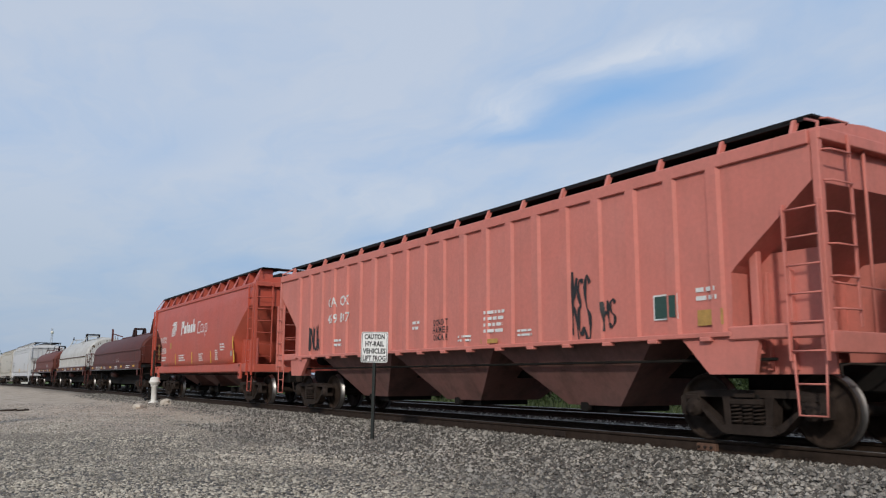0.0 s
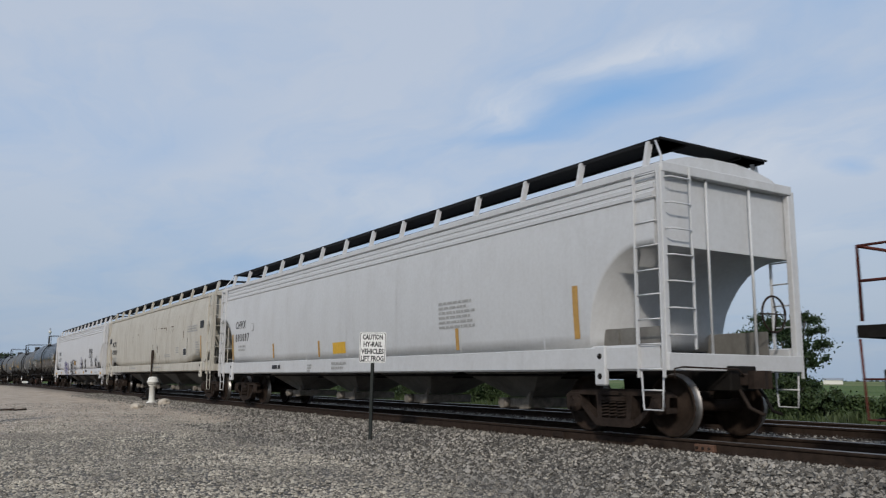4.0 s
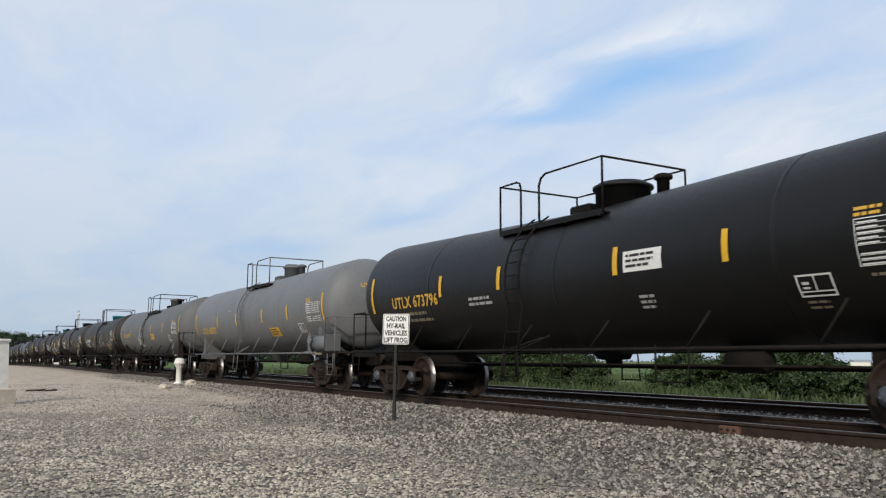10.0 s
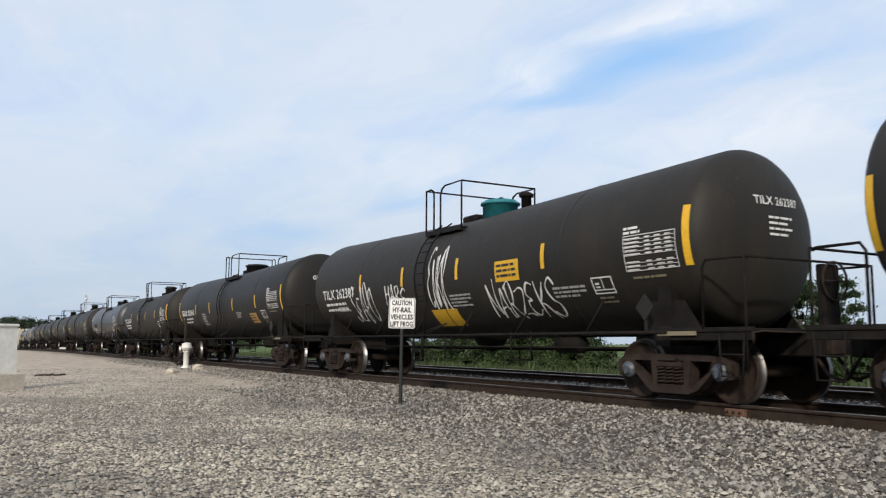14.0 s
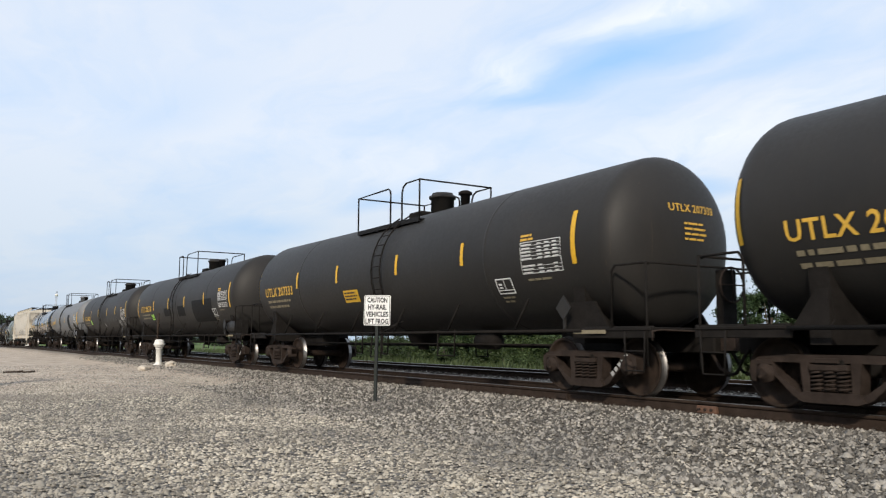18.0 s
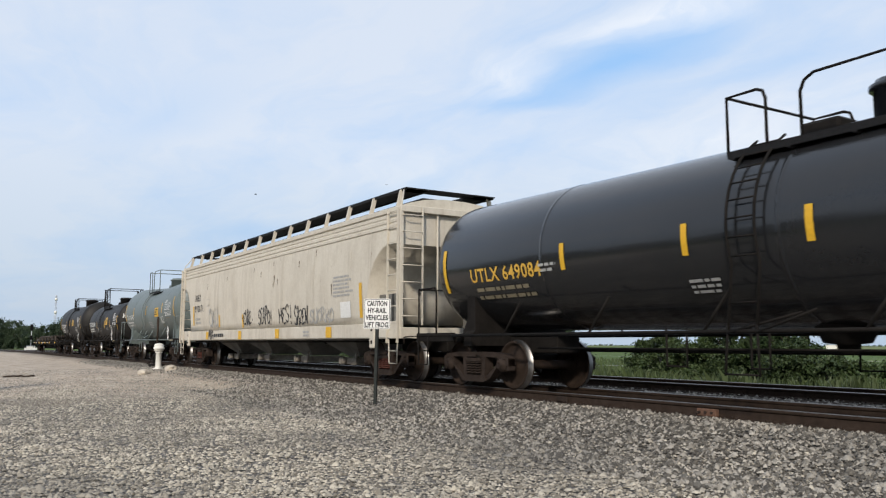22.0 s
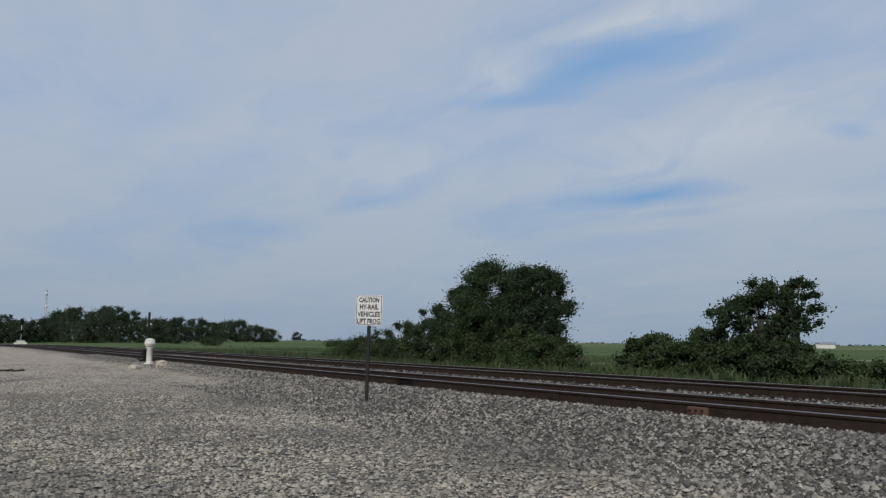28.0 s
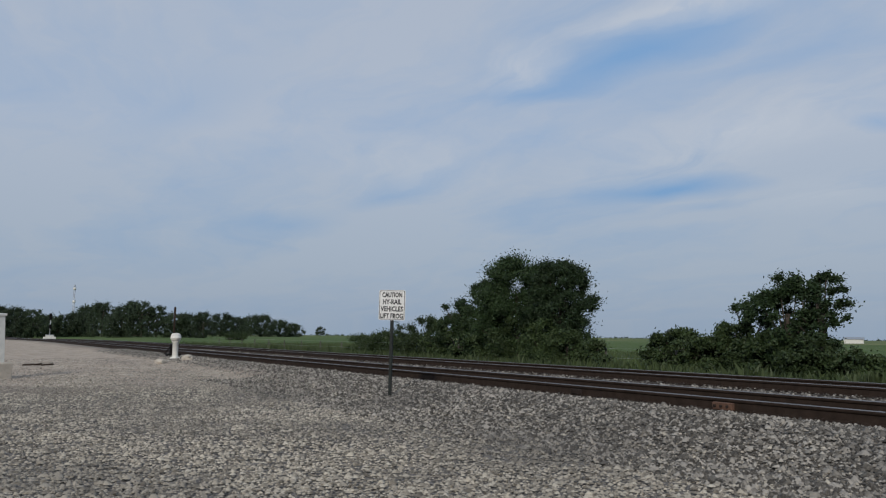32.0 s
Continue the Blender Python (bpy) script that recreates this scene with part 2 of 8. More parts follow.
MAT["ink_white"] = plain("white_stencil_paint", (0.66, 0.66, 0.64), 0.6, 0.0, 0.12, 20, 0.02)
MAT["ink_yellow"] = plain("yellow_stencil_paint", (0.60, 0.36, 0.05), 0.6, 0.0, 0.12, 20, 0.02)
MAT["ink_black"] = plain("black_stencil_paint", (0.022, 0.022, 0.024), 0.6, 0.0, 0.2, 20, 0.02)
MAT["ink_violet"] = plain("violet_spray_paint", (0.07, 0.05, 0.20), 0.6, 0.0, 0.2, 20, 0.02)
MAT["ink_gray"] = plain("faint_grey_stencil_paint", (0.33, 0.33, 0.32), 0.6, 0.0, 0.2, 20, 0.02)
MAT["ink_faint"] = plain("faint_grey_scuff", (0.085, 0.083, 0.08), 0.7, 0.0, 0.3, 20, 0.02)
MAT["sign_green"] = plain("dark_green_plate", (0.03, 0.07, 0.055), 0.5, 0.0, 0.1, 12, 0.02)
MAT["ink_dim"] = plain("worn_yellow_grey_stencil_paint", (0.20, 0.17, 0.11), 0.6, 0.0, 0.2, 20, 0.02)
MAT["patch"] = paint("fresh_black_paint_patch", (0.004, 0.004, 0.004), 0.6, (0.008, 0.007, 0.006), 0.2, spec=0.12)
MAT["sign"] = plain("white_sign_sheet", (0.74, 0.74, 0.72), 0.5, 0.0, 0.05, 6, 0.02)
MAT["post"] = plain("dark_green_steel_post", (0.020, 0.024, 0.022), 0.6, 0.3, 0.3, 12)
MAT["whitewash"] = plain("chalky_white_paint", (0.66, 0.65, 0.60), 0.7, 0.0, 0.14, 4)
MAT["concrete"] = plain("pale_concrete", (0.46, 0.41, 0.34), 0.9, 0.0, 0.2, 5, 0.3)
MAT["rail"] = plain("brown_rail_steel", (0.036, 0.025, 0.019), 0.75, 0.1, 0.35, 6, 0.15, spec=0.12)
MAT["railtop"] = plain("worn_rail_head", (0.25, 0.235, 0.225), 0.42, 0.9, 0.2, 10, 0.03)
MAT["tie"] = plain("creosoted_oak", (0.038, 0.028, 0.022), 0.9, 0.0, 0.4, 5, 0.4, spec=0.12)
MAT["board"] = plain("grey_brown_stacked_steel", (0.085, 0.070, 0.058), 0.8, 0.1, 0.35, 4, 0.2, spec=0.12)
MAT["galv"] = plain("galvanised_steel", (0.42, 0.43, 0.44), 0.45, 0.7, 0.2, 12)
MAT["rust_run"] = plain("dark_rust_streak", (0.085, 0.055, 0.036), 0.85, 0.0, 0.4, 18, 0.05, spec=0.12)
MAT["joint"] = plain("brown_joint_steel", (0.115, 0.062, 0.040), 0.85, 0.0, 0.3, 14, 0.2)
# pale chutes and recessed webs: their shade is painted in as dark grey, with grime
MAT["chute"] = paint("shaded_grey_chute_paint", (0.17, 0.165, 0.15), 0.75, (0.04, 0.034, 0.03), 0.8, 0.4)
MAT["spring"] = plain("red_brown_spring_steel", (0.085, 0.032, 0.025), 0.8, 0.0, 0.3, 10, 0.1, spec=0.2)
MAT["gate"] = plain("dusty_cast_gate", (0.20, 0.18, 0.155), 0.85, 0.0, 0.35, 8, 0.2, spec=0.2)
MAT["teal"] = plain("teal_lid_paint", (0.02, 0.17, 0.20), 0.5, 0.0, 0.2, 10)


# ---------------------------------------------------------------- mesh helpers
class Shape:
    """Collects the faces of one mesh."""

    def __init__(self):
        self.v, self.f, self.smooth, self.mat = [], [], [], []

    def add(self, verts, faces, smooth=False, mat=0):
        k = len(self.v)
        self.v += [tuple(p) for p in verts]
        self.f += [tuple(i + k for i in face) for face in faces]
        self.smooth += [smooth] * len(faces)
        self.mat += [mat] * len(faces)
        return self

    def box(self, x0, x1, y0, y1, z0, z1, bevel=0.0, m=None, mat=0):
        """A block, with chamfered edges where bevel is given."""
        c = Vector(((x0 + x1) / 2, (y0 + y1) / 2, (z0 + z1) / 2))
        h = Vector((abs(x1 - x0) / 2, abs(y1 - y0) / 2, abs(z1 - z0) / 2))
        b = min(bevel, 0.45 * min(h))
        if b <= 0:
            vs = [c + Vector((sx * h.x, sy * h.y, sz * h.z)) for sx in (-1, 1) for sy in (-1, 1) for sz in (-1, 1)]
            fs = [(0, 1, 3, 2), (4, 6, 7, 5), (0, 4, 5, 1), (2, 3, 7, 6), (0, 2, 6, 4), (1, 5, 7, 3)]
        else:
            vs, ids = [], {}
            for s in [(sx, sy, sz) for sx in (-1, 1) for sy in (-1, 1) for sz in (-1, 1)]:
                for axis in range(3):
                    p = [s[i] * (h[i] if i == axis else h[i] - b) for i in range(3)]
                    ids[s, axis] = len(vs)
                    vs.append(c + Vector(p))
            fs = []
            for axis in range(3):
                u, w_ = (axis + 1) % 3, (axis + 2) % 3
                for s in (-1, 1):
                    loop = []
                    for a, d in ((-1, -1), (1, -1), (1, 1), (-1, 1)):
                        key = [0, 0, 0]
                        key[axis], key[u], key[w_] = s, a, d
                        loop.append(ids[tuple(key), axis])
                    fs.append(tuple(loop if s > 0 else loop[::-1]))
                for a in (-1, 1):
                    for d in (-1, 1):
                        k0, k1 = [0, 0, 0], [0, 0, 0]
                        k0[axis], k1[axis] = -1, 1
                        k0[u] = k1[u] = a
                        k0[w_] = k1[w_] = d
                        k0, k1 = tuple(k0), tuple(k1)
                        q = (ids[k0, u], ids[k1, u], ids[k1, w_], ids[k0, w_])
                        fs.append(q if a * d > 0 else q[::-1])
            for s in [(sx, sy, sz) for sx in (-1, 1) for sy in (-1, 1) for sz in (-1, 1)]:
                q = (ids[s, 0], ids[s, 1], ids[s, 2])
                fs.append(q if s[0] * s[1] * s[2] > 0 else q[::-1])
        if m is not None:
            vs = [m @ Vector(p) for p in vs]
        return self.add(vs, fs, False, mat)

    def tube(self, points, r, n=6, mat=0):
        """A round bar along a bent line."""
        pts = [Vector(p) for p in points]
        rings, side = [], None
        for i, p in enumerate(pts):
            d = ((pts[min(i + 1, len(pts) - 1)] - p).normalized() + (p - pts[max(i - 1, 0)]).normalized())
            d = d.normalized() if d.length > 1e-6 else Vector((1, 0, 0))
            if side is None:
                side = d.orthogonal().normalized()
            side = (side - d * side.dot(d))
            side = side.normalized() if side.length > 1e-6 else d.orthogonal().normalized()
            up_ = d.cross(side)
            rings.append([p + r * (math.cos(a) * side + math.sin(a) * up_) for a in [2 * math.pi * k / n for k in range(n)]])
        vs = [p for ring in rings for p in ring]
        fs = [(i * n + k, i * n + (k + 1) % n, (i + 1) * n + (k + 1) % n, (i + 1) * n + k) for i in range(len(pts) - 1) for k in range(n)]
        self.add(vs, fs, True, mat)
        k = len(self.v) - len(vs)
        self.add([], []), self.f.extend([tuple(k + i for i in range(n))[::-1], tuple(k + len(vs) - n + i for i in range(n))])
        self.smooth += [False] * 2
        self.mat += [mat] * 2
        return self

    def lathe(self, rows, n=32, axis="x", at=(0, 0, 0), mats=None, closed=True):
        """rows: (along, radius) turned about an axis through at."""
        o = Vector(at)
        vs = []
        for a, r in rows:
            for k in range(n):
                t = 2 * math.pi * k / n
                c, s = r * math.cos(t), r * math.sin(t)
                vs.append(o + Vector({"x": (a, c, s), "y": (s, a, c), "z": (c, s, a)}[axis]))
        base = len(self.v)
        for i in range(len(rows) - 1):
            self.add([], [])
            for k in range(n):
                self.f.append((base + i * n + k, base + i * n + (k + 1) % n, base + (i + 1) * n + (k + 1) % n, base + (i + 1) * n + k))
                self.smooth.append(True)
                self.mat.append(mats[i] if mats else 0)
        self.v += [tuple(p) for p in vs]
        if closed:
            for ring in (0, len(rows) - 1):
                if rows[ring][1] > 1e-4:
                    self.f.append(tuple(base + ring * n + k for k in (range(n) if ring else reversed(range(n)))))
                    self.smooth.append(False)
                    self.mat.append(mats[min(ring, len(mats) - 1)] if mats else 0)
        return self

    def prism(self, outline, lo, hi, axis="y", mat=0, smooth=False):
        """An outline in the plane across an axis, drawn out from lo to hi."""
        n = len(outline)

        def at(p, d):
            return {"y": (p[0], d, p[1]), "x": (d, p[0], p[1]), "z": (p[0], p[1], d)}[axis]
        vs = [at(p, lo) for p in outline] + [at(p, hi) for p in outline]
        fs = [(k, (k + 1) % n, n + (k + 1) % n, n + k) for k in range(n)]
        self.add(vs, fs, smooth, mat)
        return self.add(vs, [tuple(range(n))[::-1], tuple(range(n, 2 * n))], False, mat)

    def mesh(self, name, *mats):
        me = bpy.data.meshes.new(name)
        me.from_pydata(self.v, [], self.f)
        me.polygons.foreach_set("use_smooth", self.smooth)
        for m in mats:
            me.materials.append(m)
        if len(mats) > 1:
            me.polygons.foreach_set("material_index", self.mat)
        bm = bmesh.new()
        bm.from_mesh(me)
        bmesh.ops.recalc_face_normals(bm, faces=bm.faces)
        bm.to_mesh(me)
        bm.free()
        me.update()
        return me


def thing(name, label, category, m=None, group=""):
    ob = new(name)
    if m is not None:
        ob.matrix_basis = m
    return tagged(ob, label, category, group)


def part(name, data, parent, label="", m=None, mats=()):
    """One mesh object under a thing or a part; data is a Shape or a shared mesh."""
    me = data.mesh(name, *mats) if isinstance(data, Shape) else data
    ob = new(name, me)
    ob.parent = parent
    if m is not None:
        ob.matrix_basis = m
    return tagged(ob, label)


def structure(name, data, label, mats=()):
    me = data.mesh(name, *mats) if isinstance(data, Shape) else data
    return tagged(new(name, me), label, kind="structure")


def lettering(text, height, width=None, spacing=1.0, weight=0.0):
    """Flat letters as triangles in a plane, the middle of their foot at 0,0."""
    cu = bpy.data.curves.new("letters", "FONT")
    cu.body, cu.align_x, cu.size, cu.resolution_u = text, "CENTER", height / 0.72, 2
    cu.space_character, cu.offset = spacing, weight * height
    ob = bpy.data.objects.new("letters", cu)
    me = bpy.data.meshes.new_from_object(ob)
    pts = [(p.co.x, p.co.y) for p in me.vertices]
    faces = [tuple(p.vertices) for p in me.polygons]
    bpy.data.objects.remove(ob)
    bpy.data.curves.remove(cu)
    bpy.data.meshes.remove(me)
    if width and pts:
        k = width / (max(p[0] for p in pts) - min(p[0] for p in pts))
        pts = [(p[0] * k, p[1]) for p in pts]
    return pts, faces


def bars(boxes):
    """Flat bars (x, y, width, height) in a plane."""
    pts, faces = [], []
    for x, y, a, b in boxes:
        n = max(1, int(b / 0.12))
        for i in range(n):
            k = len(pts)
            y0, y1 = y + b * i / n, y + b * (i + 1) / n
            pts += [(x, y0), (x + a, y0), (x + a, y1), (x, y1)]
            faces.append((k, k + 1, k + 2, k + 3))
    return pts, faces


def lines_of_bars(rnd, x, y, width, rows, height, gap):
    """Lines of small marks in place of fine print."""
    out = []
    for i in range(rows):
        u, end = x, x + width * rnd.uniform(0.7, 1.0)
        while u < end:
            a = min(rnd.uniform(0.06, 0.26) * max(1.0, height / 0.06), end - u)
            out.append((u, y - i * gap, a, height))
            u += a + height * 0.6
    return bars(out)


GLYPHS = {
    "R": (((0.1, 0), (0.15, 0.5), (0.1, 1)), ((0, 0.85), (0.45, 1.05), (0.7, 0.75), (0.35, 0.5), (0.12, 0.48)), ((0.3, 0.5), (0.5, 0.2), (0.9, -0.1))),
    "T": (((0, 0.9), (0.45, 1.0), (0.95, 0.95)), ((0.5, 1.0), (0.52, 0.5), (0.45, -0.05))),
    "H": (((0.1, 1), (0.15, 0.5), (0.05, -0.05)), ((0.1, 0.5), (0.45, 0.58), (0.8, 0.5)), ((0.8, 1.05), (0.75, 0.5), (0.85, 0))),
    "S": (((0.85, 0.85), (0.55, 1.05), (0.15, 0.8), (0.35, 0.52), (0.75, 0.35), (0.7, 0.05), (0.3, -0.05), (0.0, 0.15)),),
    "E": (((0.8, 0.95), (0.3, 1.0), (0.1, 0.7), (0.4, 0.52), (0.1, 0.4), (0.1, 0.1), (0.45, -0.02), (0.85, 0.1)),),
    "A": (((0.0, -0.05), (0.25, 0.5), (0.45, 1.05), (0.6, 0.5), (0.85, -0.1)), ((0.1, 0.3), (0.5, 0.4), (0.9, 0.3))),
    "P": (((0.15, -0.1), (0.18, 0.5), (0.1, 1)), ((0.05, 0.9), (0.5, 1.05), (0.8, 0.75), (0.45, 0.45), (0.15, 0.45))),
    "O": (((0.5, 1.0), (0.12, 0.8), (0.08, 0.3), (0.4, -0.02), (0.8, 0.2), (0.85, 0.7), (0.5, 1.0), (0.3, 0.7)),),
    "N": (((0.05, -0.05), (0.15, 0.5), (0.15, 1.0), (0.4, 0.5), (0.75, 0.0), (0.8, 0.5), (0.85, 1.1)),),
    "K": (((0.15, 1.05), (0.18, 0.5), (0.1, -0.05)), ((0.85, 1.0), (0.5, 0.65), (0.2, 0.45), (0.55, 0.3), (0.95, -0.15))),
    "Z": (((0.05, 0.9), (0.5, 0.98), (0.85, 0.9), (0.5, 0.5), (0.05, 0.05), (0.5, 0.08), (0.95, 0.0)),),
    "U": (((0.1, 1.0), (0.08, 0.4), (0.35, -0.05), (0.75, 0.15), (0.8, 0.6), (0.75, 1.05)), ((0.8, 0.5), (0.85, 0.1), (1.0, -0.05))),
    ".": (((0.45, 0.45), (0.52, 0.40), (0.55, 0.47)),),
    "!": (((0.55, 1.15), (0.45, 0.6), (0.4, 0.3)), ((0.38, 0.08), (0.42, 0.02), (0.36, -0.02))),
}


def scribble(rnd, width, height, text, thick):
    """Spray-paint letters of overlapping bent strokes, each letter a little taller, lower or tilted; small letters mean outlined ones."""
    pts, faces = [], []
    n = len(text)
    step = width / n
    for i, ch in enumerate(text):
        lift, big, tilt = rnd.uniform(-0.08, 0.10) * height, rnd.uniform(0.85, 1.2), rnd.uniform(-0.18, 0.18)
        for stroke in GLYPHS[ch.upper()]:
            knots = []
            for a, b in stroke:
                a, b = a + rnd.uniform(-0.05, 0.05), b + rnd.uniform(-0.05, 0.05)
                knots.append(Vector((-width / 2 + step * (i + a * 1.12 - 0.03) + tilt * (b - 0.5) * step, lift + b * height * big)))
            knots = [2 * knots[0] - knots[1]] + knots + [2 * knots[-1] - knots[-2]]
            line = []
            for k in range(1, len(knots) - 2):
                p0, p1, p2, p3 = knots[k - 1:k + 3]
                for q in range(6):
                    t = q / 6
                    line.append(0.5 * (2 * p1 + (p2 - p0) * t + (2 * p0 - 5 * p1 + 4 * p2 - p3) * t * t + (3 * p1 - p0 - 3 * p2 + p3) * t ** 3))
            line.append(knots[-2])
            for off in ((-2.6, 2.6) if ch.islower() else (0.0,)):
                base, m = len(pts), len(line)
                for k, p in enumerate(line):
                    d = line[min(k + 1, m - 1)] - line[max(k - 1, 0)]
                    d = Vector((-d.y, d.x))
                    d = d.normalized() if d.length > 1e-6 else Vector((0, 1))
                    p = p + d * off * thick
                    d = d * thick * (0.75 + 0.35 * math.sin(k * 0.5 + i))
                    pts += [(p.x + d.x, p.y + d.y), (p.x - d.x, p.y - d.y)]
                faces += [(base + 2 * k, base + 2 * k + 1, base + 2 * k + 3, base + 2 * k + 2) for k in range(m - 1)]
    return pts, faces


def decal(name, flat_mesh, place, parent, mat, label="", x=0.0, z=0.0):
    """Paint or tape on a body: flat shapes laid 5 mm above its skin by place(u, v)."""
    pts, faces = flat_mesh
    s = Shape().add([place(p[0] + x, p[1] + z) for p in pts], faces)
    me = bpy.data.meshes.new(name)
    me.from_pydata(s.v, [], s.f)
    me.materials.append(mat)
    return part(name, me, parent, label)


# ---------------------------------------------------------------- running gear, shared by all the cars
WHEEL_R = 0.457
wheel_rows = [(-0.07, 0.12), (-0.07, 0.16), (-0.03, 0.19), (0.0, 0.36), (-0.02, 0.40), (-0.06, 0.41), (-0.065, 0.452), (-0.05, 0.458), (0.05, 0.462), (0.058, 0.484), (0.075, 0.486), (0.085, 0.47), (0.08, 0.41), (0.04, 0.38), (0.03, 0.2), (0.07, 0.16), (0.07, 0.12)]
wheel_mesh = Shape().lathe(wheel_rows, 40, "y", mats=[0, 0, 0, 0, 0, 0, 0, 1, 1, 0, 0, 0, 0, 0, 0, 0]).mesh("wheel", MAT["wheel"], MAT["tread"])
axle_mesh = Shape().lathe([(-1.06, 0.075), (-0.85, 0.08), (-0.84, 0.11), (-0.6, 0.115), (-0.5, 0.09), (0.5, 0.09), (0.6, 0.115), (0.84, 0.11), (0.85, 0.08), (1.06, 0.075)], 16, "y").mesh("wheelset", MAT["wheel"])
cap_shape = Shape().lathe([(-0.14, 0.13), (-0.02, 0.135), (0.0, 0.12), (0.01, 0.09), (0.035, 0.085), (0.04, 0.03)], 20, "y")
for a in (90, 210, 330):
    cap_shape.lathe([(0.0, 0.022), (0.055, 0.022)], 6, "y", (0.062 * math.cos(radians(a)), 0, 0.062 * math.sin(radians(a))))
cap_mesh = cap_shape.mesh("bearing_cap", MAT["cap"])
cap_dark = cap_shape.mesh("bearing_cap", MAT["cast"])


def side_frame_shape():
    """Cast truck frame: a bowed top chord, two open windows, pedestals over the bearings."""
    s = Shape()
    top = [(-1.13, 0.44), (-1.13, 0.60), (-1.0, 0.665), (-0.6, 0.70), (0.6, 0.70), (1.0, 0.665), (1.13, 0.60), (1.13, 0.44), (1.05, 0.44), (1.03, 0.56), (0.78, 0.60), (-0.78, 0.60), (-1.03, 0.56), (-1.05, 0.44)]
    s.prism(top, -0.09, 0.09)
    for k in (-1, 1):
        s.prism([(k * 0.80, 0.61), (k * 0.74, 0.46), (k * 0.33, 0.17), (k * 0.44, 0.15), (k * 0.52, 0.19), (k * 0.86, 0.50), (k * 0.90, 0.61)], -0.085, 0.085)
        s.prism([(k * 0.27, 0.62), (k * 0.27, 0.2), (k * 0.36, 0.2), (k * 0.40, 0.62)], -0.1, 0.1)
        s.box(k * 0.915 - 0.13, k * 0.915 + 0.13, -0.10, 0.10, 0.55, 0.64, 0.02)
        s.prism([(k * 1.06, 0.58), (k * 1.06, 0.34), (k * 1.13, 0.36), (k * 1.13, 0.58)], -0.08, 0.08)
    s.prism([(-0.44, 0.15), (-0.36, 0.25), (0.36, 0.25), (0.44, 0.15), (0.36, 0.12), (-0.36, 0.12)], -0.12, 0.12)
    s.box(-0.26, 0.26, -0.15, 0.15, 0.50, 0.585, 0.02)
    s.box(-0.16, 0.16, -0.17, -0.14, 0.60, 0.66, 0.01)
    return s


frame_mesh = side_frame_shape().mesh("side_frame", MAT["cast"])
spring_shape = Shape()
for sx in (-0.17, 0.0, 0.17):
    for sy in (-0.08, 0.07):
        spring_shape.tube([(sx + 0.07 * math.cos(t), sy + 0.07 * math.sin(t), 0.255 + 0.245 * t / (2 * math.pi * 5)) for t in [2 * math.pi * 5 * i / 50 for i in range(51)]], 0.0155, 5)
spring_mesh = spring_shape.mesh("spring_nest", MAT["spring"])
spring_dark = spring_shape.mesh("spring_nest", MAT["cast"])
bolster_mesh = Shape().box(-0.2, 0.2, -1.1, 1.1, 0.42, 0.66, 0.03).lathe([(0.64, 0.2), (0.80, 0.2)], 16, "z").mesh("bolster", MAT["under"])
coupler_shape = Shape().box(-0.6, 0.0, -0.09, 0.09, 0.76, 0.94, 0.02).prism([(0.0, -0.13), (0.0, 0.17), (0.12, 0.19), (0.22, 0.12), (0.15, 0.06), (0.12, 0.0), (0.26, -0.03), (0.28, -0.12), (0.12, -0.16)], 0.72, 0.98, "z")
coupler_shape.tube([(-0.1, -0.2, 0.7), (0.1, -0.25, 0.45), (0.3, -0.2, 0.36)], 0.028, 6)
coupler_mesh = coupler_shape.mesh("coupler", MAT["cast"])
lever_mesh = Shape().tube([(0.0, -1.42, 0.86), (0.0, -1.42, 1.0), (0.05, -1.3, 1.02), (0.1, -0.2, 1.0), (0.12, -0.1, 0.9)], 0.014, 5).mesh("uncoupling_lever", MAT["cast"])
hose_mesh = Shape().tube([(0.0, 0.3, 0.75), (0.12, 0.3, 0.6), (0.25, 0.28, 0.4), (0.42, 0.26, 0.36)], 0.025, 6).mesh("brake_hose", MAT["under"])
brake_wheel_mesh = Shape().tube([(0, 0.28 * math.cos(t), 0.28 * math.sin(t)) for t in [2 * math.pi * i / 20 for i in range(21)]], 0.018, 6).tube([(0, -0.28, 0), (0.04, 0, 0), (0, 0.28, 0)], 0.012, 5).tube([(0, 0, -0.28), (0.04, 0, 0), (0, 0, 0.28)], 0.012, 5).mesh("brake_wheel", MAT["cast"])

CARS = []  # each car with its place in the train and its wheelsets


